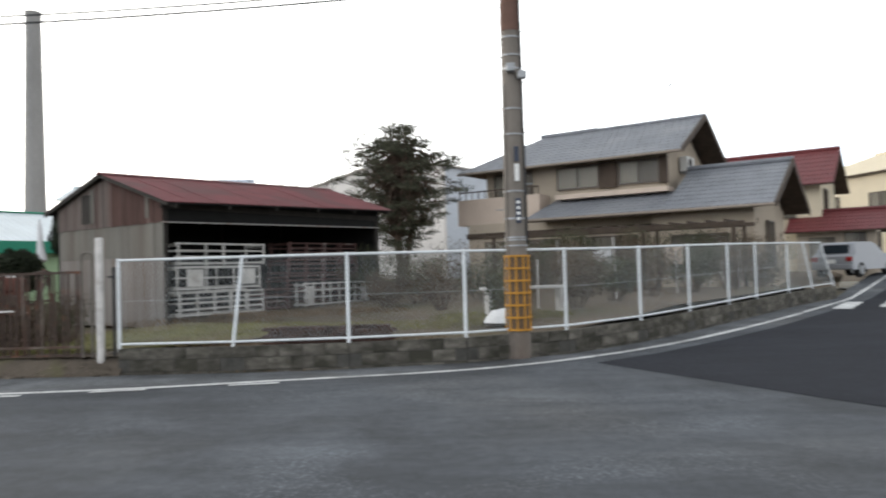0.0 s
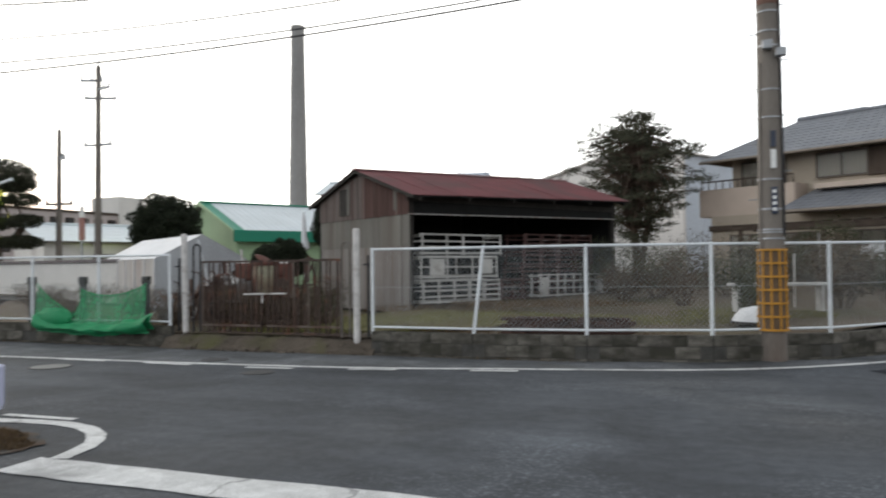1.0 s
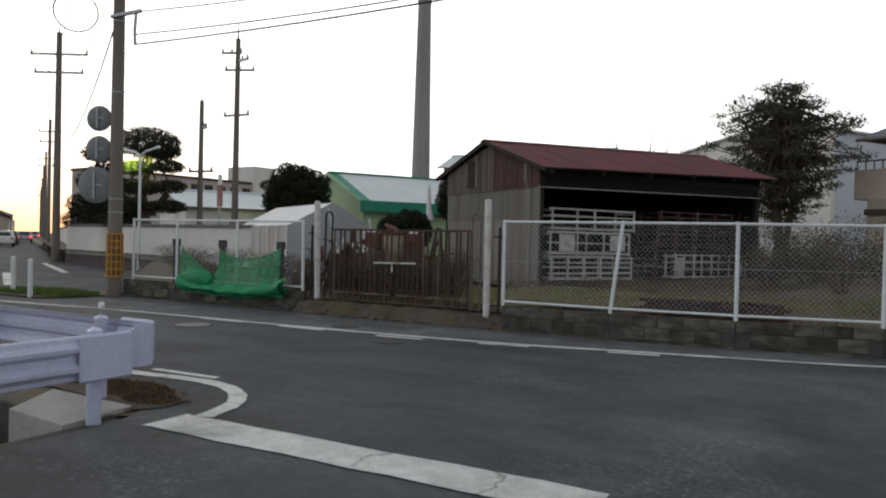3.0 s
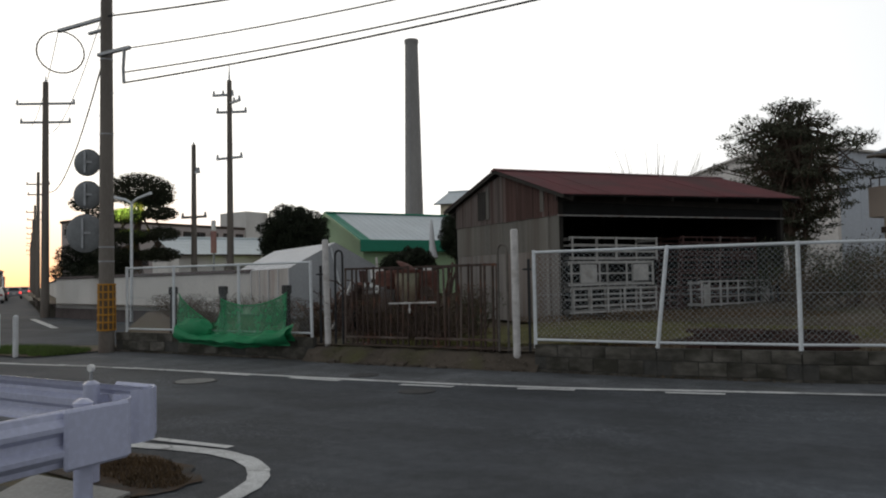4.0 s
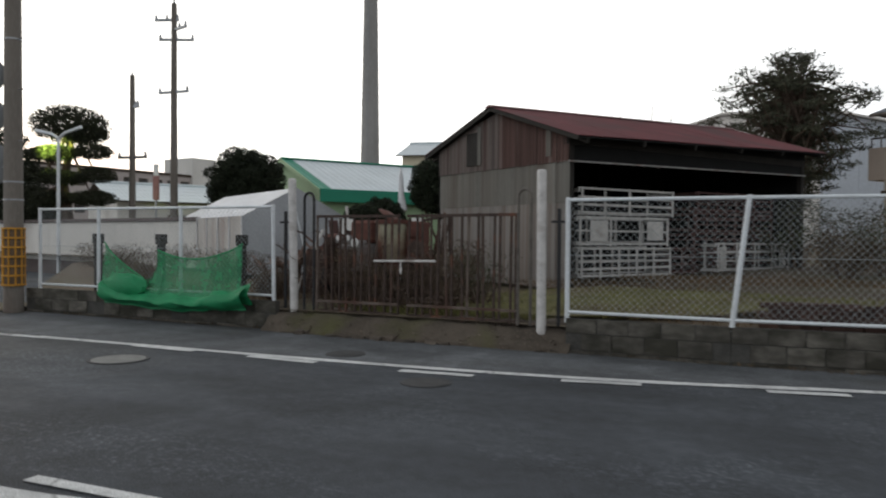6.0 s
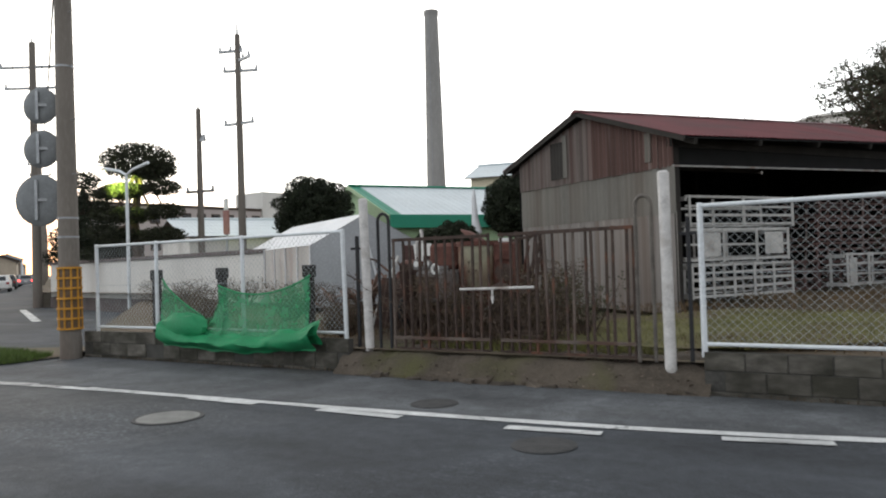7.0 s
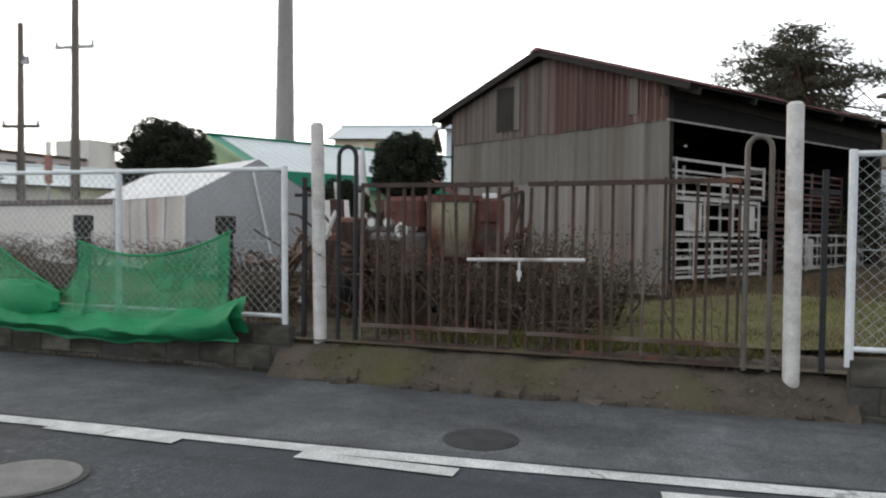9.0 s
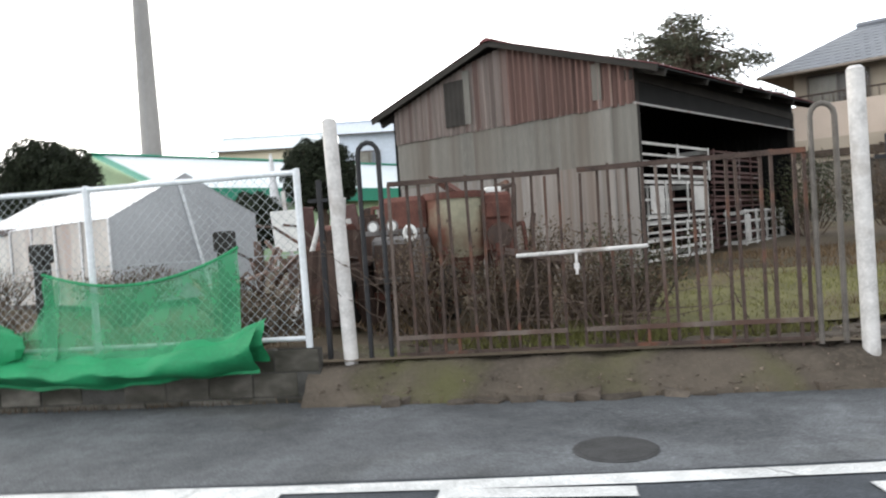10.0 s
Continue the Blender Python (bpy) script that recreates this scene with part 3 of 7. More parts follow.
WALLTOP = 0.43
lean = {1: (0.17, 0.06), 10: (-0.32, -0.1), 11: (-0.42, 0.0)}
fence("chain_link_fence", [(x, y, WALLTOP + 0.02 + rise(x, y) + 0.002 * i, *lean.get(i, (0, 0))) for i, (x, y) in enumerate(BEND)], "white tubular chain-link fence bending along the road, one post leaning")
fence("chain_link_fence", [(-10.5, 12.12, 0.45, 0, -0.03), (-12.37, 12.12, 0.45, 0, 0), (-14.25, 12.12, 0.45, 0, 0), (-15.75, 12.12, 0.45, 0, 0)], "short white chain-link fence behind the green net", top=1.42)


# ---- the gate ----
VINE = material("dry_vine", (0.105, 0.075, 0.058), 0.9, scale=9, fine=50, amount=0.45)
BLACKSTEEL = material("black_steel", (0.025, 0.025, 0.027), 0.6, scale=5, fine=40, amount=0.3)
for x, y, lx in ((-6.26, 12.05, -0.01), (-10.18, 12.2, -0.05)):
    gp = thing("gate_post", pose(x, y, 0.2), "thick gate post with flaking white paint", "post", "gate posts")
    part("shaft", Shape().tube([(-lx * 0.03, 0, -0.05), (lx, 0, 2.05)], 0.06, 16), POSTPAINT, gp, smooth=True)
    part("cap", Shape().tube([(lx, 0, 2.05), (lx, 0, 2.075)], [0.063, 0.04], 16), POSTPAINT, gp, smooth=True)
for x, y in ((-6.05, 12.1), (-10.36, 12.22)):
    bp = thing("thin_post", pose(x, y, 0.28), "thin black steel post beside the gate", "post", "thin posts")
    part("shaft", Shape().box(-0.02, -0.02, 0, 0.02, 0.02, 1.5, c=0.004), BLACKSTEEL, bp)
    part("arm", Shape().box(-0.1, -0.012, 1.32, 0.16 if x < -8 else 0.1, 0.012, 1.35), BLACKSTEEL, bp)


BARPALE = material("worn_pale_rusty_steel", (0.15, 0.118, 0.1), 0.8, scale=7, fine=60, amount=0.5, bump=0.3, stretch=(1, 1, 0.5), stain=(0.085, 0.05, 0.038), stain_at=(0.48, 0.6))


def gate_leaf(x0, x1, y0, y1, seed, sag):
    rnd = random.Random(seed)
    g = thing("gate_leaf", pose(x0, y0, 0.3), "rusty steel gate leaf of upright bars, closed", "gate", "gate leaves", )
    d = Vector((x1 - x0, y1 - y0, 0))
    L = d.length

    def p(u, z, o=0.0):
        q = d * (u / L)
        return (q.x, q.y - o, z - sag * u / L)

    n = int(L / 0.117)
    for i in range(n + 1):
        u = L * i / n + (0.022 if i % 2 and i < n else 0)
        b, t = rnd.uniform(-0.014, 0.014), rnd.uniform(-0.024, 0.024)
        w = rnd.choice((0.03, 0.034, 0.04))
        old = rnd.random()
        part("bar", Shape().bar(p(u + b, -0.07), p(u + t, 1.42 + rnd.uniform(-0.05, 0.02)), w, 0.022), BARPALE if old > 0.78 else RUST, g, "bar worn to pale grey-brown" if old > 0.78 else "")
    part("top_rail", Shape().bar(p(0, 1.40, 0.02), p(L, 1.40, 0.02), 0.03, 0.04), RUST, g)
    part("bottom_rail", Shape().bar(p(0, 0.15, 0.02), p(L, 0.15, 0.02), 0.03, 0.035), BARPALE, g)
    part("kick_rail", Shape().bar(p(0, 0.01, 0.0), p(L, 0.01, 0.0), 0.03, 0.03), RUST, g)
    return g


gate_leaf(-9.78, -8.42, 12.22, 12.24, 3, 0.0)
gate_leaf(-8.27, -6.62, 12.24, 12.12, 8, -0.01)
HOOP = material("weathered_pipe", (0.14, 0.125, 0.11), 0.6, 0.3, scale=8, fine=50, amount=0.4)
for x, y, h, m in ((-9.93, 12.22, 2.06, BLACKSTEEL), (-6.5, 12.08, 2.04, HOOP)):
    hp = thing("hoop_pipe", pose(x, y, 0.28), "bent pipe hoop at the end of the gate", "pipe", "gate hoops")
    pts = [(-0.085, 0, 0), (-0.085, 0, h - 0.38)] + [(-0.085 * math.cos(a), 0, h - 0.38 + 0.095 * math.sin(a)) for a in (0.5, 1.05, 1.57, 2.1, 2.64)] + [(0.085, 0, h - 0.38), (0.085, 0, 0)]
    part("tube", Shape().tube(pts, 0.021, 8), m, hp, smooth=True)
lb = thing("latch_bar", pose(-8.78, 12.16, 1.06), "pale pipe bolted across the two gate leaves", "gate latch")
part("pipe", Shape().tube([(0, 0, 0), (1.0, -0.06, 0.02)], 0.016, 8), POSTPAINT, lb, smooth=True)
part("padlock_tag", Shape().box(0.45, -0.055, -0.17, 0.472, -0.04, 0.0, c=0.004).box(0.44, -0.052, -0.13, 0.482, -0.043, -0.08, c=0.004), POSTPAINT, lb)

# dry vines and twigs climbing the gate
vs = Shape()
rv = random.Random(21)
for k in range(64):
    x = -10.0 + 2.2 * rv.random() ** 1.25 if k % 3 else rv.uniform(-10.0, -6.6)
    p = Vector((x, 12.24 + rv.uniform(-0.05, 0.16), 0.3 + rv.random() * 0.2))
    pts = [p.copy()]
    d = Vector((rv.uniform(-0.5, 0.5), rv.uniform(-0.15, 0.15), 1)).normalized()
    lim = (1.3 if x < -8.6 else 0.6) * rv.uniform(0.35, 1.05)
    for s_ in range(9):
        d = (d + Vector((rv.uniform(-0.6, 0.6), rv.uniform(-0.25, 0.25), rv.uniform(-0.35, 0.3)))).normalized()
        p = p + d * 0.14
        p.y = min(12.5, max(12.12, p.y))
        p.z = min(p.z, 0.3 + lim)
        pts.append(p.copy())
    vs.tube(pts, [0.006 * (1 - 0.08 * i) for i in range(len(pts))], 3, False)
    for q in pts[2:]:
        if rv.random() < 0.4:
            a = Vector((rv.uniform(-1, 1), rv.uniform(-1, 1), rv.uniform(-1, 1))).normalized() * rv.uniform(0.015, 0.035)
            b = a.orthogonal().normalized() * 0.012
            vs.add([q, q + a + b, q + a * 1.7, q + a - b], [(0, 1, 2, 3)])
solid("dry_vines", vs, VINE, "tangle of dry brown vines on the gate", "vine", kind="stuff")

# ---- the shed ----
shed_m = pose(-7.24, 16.82, 0, 0, 0, GRID)
shed = thing("shed", shed_m, "old open-fronted shed with rusty corrugated gable and red roof", "shed")
AX, AZ, EL, ER, EZL, EZR = -2.3, 4.21, -4.95, 0.42, 3.37, 3.31
CLIMB, YN, YF = 0.026, -0.18, 8.12  # the roof rises a little towards its far end
rnd = random.Random(4)


def roof_z(x):
    return EZL + (AZ - EZL) * (x - EL) / (AX - EL) if x < AX else AZ + (EZR - AZ) * (x - AX) / (ER - AX)


x = -4.52
while x < -0.05:
    w = min(rnd.uniform(0.5, 0.72), -0.02 - x)
    if w < 0.08:
        break
    y = rnd.uniform(-0.012, 0.006)
    part("gable_sheet", Shape().sheet((x, y, 2.86), (x + w + 0.02, y, 2.88), (x + w + 0.02, y, roof_z(x + w) - 0.07), (x, y, roof_z(x) - 0.07), 0.006, 0.02, 0.105), RUSTGREY if x < -2.75 else RUSTSHEET, shed, "greyed corrugated sheet streaked with rust" if x < -2.75 else "rusted brown corrugated sheet")
    x += w
for x in (-2.95, -0.62, -3.35):
    part("patch_strip", Shape().sheet((x, -0.03, 3.0), (x + (0.14 if x > -3.2 else 0.42), -0.03, 3.0), (x + (0.14 if x > -3.2 else 0.42), -0.03, roof_z(x) - 0.14), (x, -0.03, roof_z(x) - 0.14), 0.004, 0.004, 0.098), GREYSHEET if x > -3.2 else DARK, shed, "pale patch strip" if x > -3.2 else "dark patched opening")
x = -4.52
while x < -0.05:
    w = min(rnd.uniform(0.72, 0.95), -0.0 - x)
    if w < 0.08:
        break
    for lo, hi, dy in ((0.42, 2.12, 0.02), (2.08, 2.9, 0.008)):
        y = dy + rnd.uniform(-0.01, 0.01)
        part("wall_sheet", Shape().sheet((x, y, lo), (x + w + 0.015, y, lo), (x + w + 0.015, y, hi), (x, y, hi), 0.006, 0.0035, 0.13), PALESHEET if lo < 1 else GREYSHEET, shed, "bleached streaky grey-pink sheet" if lo < 1 else "weathered grey sheet")
    x += w
def on_roof(x, y, o=0.0):
    """A point of the roof over local x, y, lifted by o."""
    return (x, y, roof_z(x) + CLIMB * max(0, y) + o)


ROOFSTEP = (YF - YN) / 11
for k in range(11):
    y, y1 = YN + ROOFSTEP * k, YN + ROOFSTEP * (k + 1) + 0.02
    for a in (EL, ER):
        o = rnd.uniform(0, 0.012)
        part("roof_sheet", Shape().sheet(on_roof(a, y, o), on_roof(a, y1, o), on_roof(AX, y1, o), on_roof(AX, y, o), 0.006, 0.009 if a == EL else -0.009, 0.1), ROOFRED, shed, "dark red corrugated roof sheet")
part("ridge_cap", Shape().add([on_roof(AX - 0.16, YN - 0.02, 0.03), on_roof(AX, YN - 0.02, 0.04), on_roof(AX + 0.16, YN - 0.02, 0.03), on_roof(AX - 0.16, YF + 0.02, 0.03), on_roof(AX, YF + 0.02, 0.04), on_roof(AX + 0.16, YF + 0.02, 0.03)], [(0, 1, 4, 3), (1, 2, 5, 4), (0, 2, 1), (3, 4, 5)]), ROOFRED, shed)
for a in (EL, ER):
    part("barge_board", Shape().bar(on_roof(a, YN + 0.03, -0.05), on_roof(AX, YN + 0.03, -0.05), 0.03, 0.09), DARK, shed)
    for k in range(6):
        y = 0.1 + 1.55 * k
        part("rafter", Shape().bar(on_roof(a, y, -0.09), on_roof(AX, y, -0.09), 0.06, 0.1), DARK, shed)
    corners = [on_roof(a, YN + 0.08), on_roof(AX, YN + 0.08), on_roof(AX, YF - 0.08), on_roof(a, YF - 0.08)]
    # added layer whose near-black colour stands for the shade below the roof
    part("roof_underlay", Shape().add([(x, y, z - 0.03) for x, y, z in corners] + [(x, y, z - 0.045) for x, y, z in corners], [(0, 1, 2, 3), (7, 6, 5, 4), (0, 4, 5, 1), (1, 5, 6, 2), (2, 6, 7, 3), (3, 7, 4, 0)]), BLACKSHADE, shed, "near-black layer added under the roof sheets in place of shade")
for y in (0.09, 7.8):
    part("post", Shape().box(-0.12, y - 0.06, 0.35, 0.0, y + 0.06, 3.35, c=0.008), DARK, shed)
for y in (0.1, 2.65, 5.25, 7.8):
    part("post", Shape().box(-4.5, y - 0.06, 0.35, -4.38, y + 0.06, 3.45, c=0.008), DARK, shed)
part("front_beam", Shape().box(-0.13, 0, 3.2, -0.01, 7.9, 3.34), DARK, shed)
part("eave_board", Shape().add([(-0.06, 0.02, 2.9), (-0.03, 0.02, 2.9), (-0.03, 7.88, 3.0), (-0.06, 7.88, 3.0), (-0.06, 0.02, 3.36), (-0.03, 0.02, 3.36), (-0.03, 7.88, 3.56), (-0.06, 7.88, 3.56)], [(0, 3, 2, 1), (4, 5, 6, 7), (0, 1, 5, 4), (1, 2, 6, 5), (2, 3, 7, 6), (3, 0, 4, 7)]), BLACKSHADE, shed, "black board closing the space under the eave")
part("front_rail", Shape().bar((0, 0, 2.875), (0, 7.9, 2.98), 0.03), PIPE, shed, "thin rail under the eave")
# back and end sheets: the shade of the shed's inside is in their colour
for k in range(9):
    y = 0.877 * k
    part("back_sheet", Shape().sheet((-4.56, y, 0.42), (-4.56, y + 0.9, 0.42), (-4.56, y + 0.9, 3.5), (-4.56, y, 3.5), 0.006, 0.006, 0.13), BLACKSHADE, shed, "back sheet with the inner shade put into its near-black colour")
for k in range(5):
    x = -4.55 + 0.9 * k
    part("end_sheet", Shape().sheet((x, 7.9, 0.42), (x + 0.92, 7.9, 0.42), (x + 0.92, 7.9, roof_z(min(0, x + 0.92)) + 0.1), (x, 7.9, roof_z(x) + 0.1), 0.006, 0.006, 0.13), BLACKSHADE, shed, "end sheet with the inner shade put into its near-black colour")


# ---- racks in the shed ----
def rack(m, L, H, D, slats, mat, label, posts=3, seed=0, panels=()):
    r = thing("slatted_rack", m, label, "rack", "racks in the shed")
    rn = random.Random(seed)
    for y in (0, -D):
        for i in range(slats):
            if y == 0 and i % 2:
                continue
            z = 0.03 + (H - 0.08) * i / (slats - 1)
            part("slat", Shape().box(0, y - 0.012, z, L, y + 0.012, z + rn.uniform(0.03, 0.05), pose(0, 0, rn.uniform(-0.01, 0.01), 0, rn.uniform(-0.3, 0.3), 0)), mat, r)
        for i in range(posts):
            x = 0.06 + (L - 0.14) * i / (posts - 1)
            part("upright", Shape().box(x, y - 0.03, 0, x + rn.uniform(0.05, 0.08), y - 0.012, H, c=0.004), mat, r)
    for x in (0.0, L - 0.05):
        for z in (0.02, H - 0.1):
            part("end_bar", Shape().box(x, -D, z, x + 0.05, 0, z + 0.07), mat, r)
    for x, z, w, h in panels:
        part("plate", Shape().box(x, -0.034 - D, z, x + w, -0.03 - D, z + h, c=0.0015), mat, r, "white plate")
    return r


def in_shed(x, y, z, turn=0.0):
    """Rack pose: along the shed's open front."""
    return shed_m @ pose(x, y, z, 0, 0, 90 + turn)


# racks stand with their faces to the open side
rack(in_shed(-0.95, 0.5, 0.60), 2.75, 0.62, 0.7, 5, RACKPAINT, "white slatted rack at the foot of a stack", 6, 1)
rack(in_shed(-0.95, 0.45, 1.24), 2.7, 0.6, 0.7, 3, RACKPAINT, "white slatted rack with pale plates, stacked on another", 4, 2, ((0.35, 0.1, 0.5, 0.42), (2.0, 0.12, 0.5, 0.4)))
rack(in_shed(-0.95, 0.5, 1.86), 2.8, 0.56, 0.7, 4, RACKPAINT, "white slatted rack on top of a stack", 3, 3)
rack(in_shed(-1.3, 3.5, 0.60), 1.0, 0.6, 0.7, 4, RACKRUST, "small rusty slatted rack between two stacks", 3, 9)
rack(in_shed(-0.5, 4.6, 0.64, 2.5), 3.1, 0.68, 0.35, 4, RACKPAINT, "white slatted rack leaning in the shed front", 5, 4, ((0.15, 0.08, 0.25, 0.5), (2.6, 0.08, 0.3, 0.5)))
for i, z in enumerate((0.6, 1.08, 1.56, 2.04)):
    rack(in_shed(-1.45, 4.35 + 0.06 * i, z), 3.2 - 0.07 * i, 0.47, 0.8, 4, RACKRUST, "rusty red slatted rack stacked in the dark shed", 5, 5 + i)


# ---- utility poles, cables and the chimney ----
YELLOW = material("yellow_guard_plastic", (0.5, 0.24, 0.03), 0.55, scale=6, fine=40, amount=0.25)
GUARDDARK = material("guard_backing", (0.13, 0.085, 0.05), 0.7, scale=6, fine=40, amount=0.3)
STEEL = material("galvanised_steel", (0.34, 0.35, 0.36), 0.45, 0.6, scale=6, fine=40, amount=0.3)
PLATEBLUE = material("dark_blue_plate", (0.05, 0.06, 0.09), 0.5)
PLATEWHITE = material("white_plate", (0.7, 0.7, 0.68), 0.5, amount=0.1)
CABLE = material("black_cable", (0.03, 0.03, 0.032), 0.6)
REDWRAP = material("reddish_pole_wrap", (0.15, 0.085, 0.065), 0.8, scale=3, fine=30, amount=0.3)


def concrete_pole(x, y, base, h, r0, r1, label, guard=None, m=None, name="utility_pole"):
    p = thing(name, m or pose(x, y, base), label, "pole", "utility poles")
    part("shaft", Shape().tube([(0, 0, -0.1), (0, 0, h * 0.5), (0, 0, h)], [r0, (r0 + r1) / 2, r1], 20), POLECON, p, smooth=True)

    def rad(z):
        return r0 + (r1 - r0) * z / h

    if guard:
        lo, hi = guard
        part("guard_sleeve", Shape().tube([(0, 0, lo), (0, 0, hi)], [rad(lo) + 0.008, rad(hi) + 0.008], 20), GUARDDARK, p, smooth=True)
        for k in range(10):
            a = 6.2832 * (k + 0.3) / 10
            ra, rb = rad(lo) + 0.012, rad(hi) + 0.012
            part("guard_strip", Shape().tube([(math.cos(a) * ra, math.sin(a) * ra, lo), (math.cos(a) * rb, math.sin(a) * rb, hi)], 0.016, 5), YELLOW, p)
        for k in range(7):
            z = lo + (hi - lo) * k / 6
            part("guard_ring", Shape().tube([(0, 0, z - 0.016), (0, 0, z + 0.016)], [rad(z) + 0.036] * 2, 20), YELLOW, p)
    for z in (h * 0.19, h * 0.22, h * 0.46, h * 0.62):
        part("band", Shape().tube([(0, 0, z), (0, 0, z + 0.03)], rad(z) + 0.008, 20), STEEL, p)
    for k in range(int((h - 3) / 0.45)):
        z = 2.6 + 0.45 * k
        s = 1 if k % 2 else -1
        part("step_bolt", Shape().tube([(s * rad(z) * 0.9, 0, z), (s * (rad(z) + 0.14), 0, z)], 0.009, 5), STEEL, p)
    return p, rad


pole, rad = concrete_pole(0.72, 13.02, 0.0, 11.0, 0.212, 0.12, "tall concrete utility pole with a yellow guard at the bend", (0.5, 1.78))
part("pole_wrap", Shape().tube([(0, 0, 5.75), (0, 0, 6.35)], [0.172, 0.166], 20), REDWRAP, pole, "reddish wrap high on the pole", smooth=True)
part("number_plate", Shape().box(0.0, -0.225, 2.35, 0.09, -0.2, 2.78, c=0.004), PLATEBLUE, pole, "narrow dark plate with white bars")
for k in range(4):
    part("plate_bar", Shape().box(0.018, -0.23, 2.4 + 0.095 * k, 0.072, -0.226, 2.45 + 0.095 * k), PLATEWHITE, pole)
for z0, z1 in ((3.08, 3.38), (3.42, 3.68)):
    part("notice_plate", Shape().box(0.0, -0.22, z0, 0.08, -0.195, z1, c=0.004), PLATEWHITE if z0 < 3.2 else PLATEBLUE, pole)
part("junction_box", Shape().box(-0.1, -0.3, 4.98, 0.06, -0.17, 5.13, c=0.015), STEEL, pole)
part("junction_box", Shape().box(0.1, -0.26, 4.86, 0.26, -0.14, 5.0, c=0.015), STEEL, pole)
part("bracket", Shape().box(-0.28, -0.2, 6.42, 0.28, -0.1, 6.6, c=0.02), STEEL, pole)
part("crossarm", Shape().box(-0.9, -0.18, 7.1, 0.9, -0.1, 7.2, c=0.01), STEEL, pole)
for z in (1.95, 2.05, 2.9, 3.9, 4.35, 5.3, 5.62):
    part("strap", Shape().tube([(0, 0, z), (0, 0, z + 0.025)], rad(z) + 0.012, 20), STEEL, pole)
part("conduit", Shape().tube([(-0.17, -0.14, 0.0), (-0.16, -0.13, 2.2), (-0.13, -0.12, 4.8)], 0.022, 8), POLECON, pole)
part("cable_riser", Shape().tube([(0.19, -0.1, 2.0), (0.18, -0.09, 4.6), (0.16, -0.08, 7.0)], 0.018, 6), CABLE, pole)

poleb, rad = concrete_pole(-15.95, 11.75, 0.0, 10.5, 0.17, 0.11, "concrete utility pole with yellow guard carrying traffic mirrors", (0.5, 1.5))
part("crossarm", Shape().box(-1.7, -0.06, 7.45, 0.1, 0.02, 7.53, c=0.01), STEEL, poleb)
part("crossarm", Shape().box(-0.1, -0.18, 6.58, 0.95, -0.1, 6.66, c=0.01), STEEL, poleb)
part("hanger", Shape().tube([(0.78, -0.14, 6.6), (0.74, -0.14, 6.2), (0.76, -0.14, 5.87)], 0.035, 6), STEEL, poleb)
part("stay_bracket", Shape().box(-0.6, -0.05, 7.2, 0.0, 0.03, 7.26, c=0.01), STEEL, poleb)
MIRRORBACK = material("grey_mirror_back", (0.2, 0.21, 0.215), 0.5, scale=5, fine=30, amount=0.25)


def disc(x, z, r, label):
    d = thing("traffic_mirror", pose(-15.95 + x, 11.62, z, 0, 0, 28), label, "mirror", "round mirrors on the pole")
    prof = [(0.0, 0.03), (0.5 * r, 0.028), (0.85 * r, 0.012), (r, -0.02), (r * 1.04, -0.03), (r, -0.045), (0.0, -0.03)]
    s = Shape()
    n = 24
    for px, py in prof:
        for k in range(n):
            a = 6.2832 * k / n
            s.v.append((px * math.cos(a), -py, px * math.sin(a)))
    for i in range(len(prof) - 1):
        for k in range(n):
            s.f.append((i * n + k, i * n + (k + 1) % n, (i + 1) * n + (k + 1) % n, (i + 1) * n + k))
    part("dish", s, MIRRORBACK, d, smooth=True)
    part("arm", Shape().bar((-0.02, -0.05, -r * 0.8), (-0.02, -0.05, r * 0.8), 0.05, 0.03), STEEL, d)
    part("bracket", Shape().bar((0, -0.06, 0), (-x * 0.8, 0.12, 0), 0.05, 0.05), STEEL, d)
    return d


disc(-0.5, 4.25, 0.3, "round grey back of a traffic mirror on a pole")
disc(-0.5, 3.52, 0.31, "round grey back of a second traffic mirror below")
disc(-0.58, 2.66, 0.42, "larger round grey traffic mirror lowest on the pole")


def cable(name, a, b, sag, r, label):
    a, b = Vector(a), Vector(b)
    pts = []
    for i in range(17):
        t = i / 16
        p = a.lerp(b, t)
        p.z -= sag * 4 * t * (1 - t)
        pts.append(p)
    return solid(name, Shape().tube(pts, r, 4), CABLE, label, "cable", "overhead cables")


for a, b, sag, r in (((-15.9, 11.7, 7.5), (0.0, 12.9, 7.25), 0.25, 0.02), ((-15.2, 11.6, 6.62), (0.5, 12.9, 7.15), 0.3, 0.015), ((-15.2, 11.6, 6.1), (0.6, 12.9, 6.7), 0.25, 0.017), ((-15.2, 11.6, 5.87), (0.65, 12.85, 6.55), 0.2, 0.02), ((-17.6, 11.7, 7.5), (-36, 22.5, 9.2), 0.5, 0.012), ((-16.1, 11.7, 6.3), (-35, 22.8, 6.0), 0.8, 0.02), ((-16.1, 11.7, 7.4), (-35, 22.8, 8.8), 0.6, 0.012)):
    cable("overhead_cable", a, b, sag, r, "thin black overhead cable between utility poles")
coil = thing("cable_loop", pose(-17.55, 11.72, 6.96, 90, 0, 55), "large loop of spare cable hung below the line", "cable")
part("ring", Shape().tube([(0.5 * math.cos(6.2832 * k / 24), 0.5 * math.sin(6.2832 * k / 24), 0.003 * k) for k in range(25)], 0.018, 6), CABLE, coil, smooth=True)

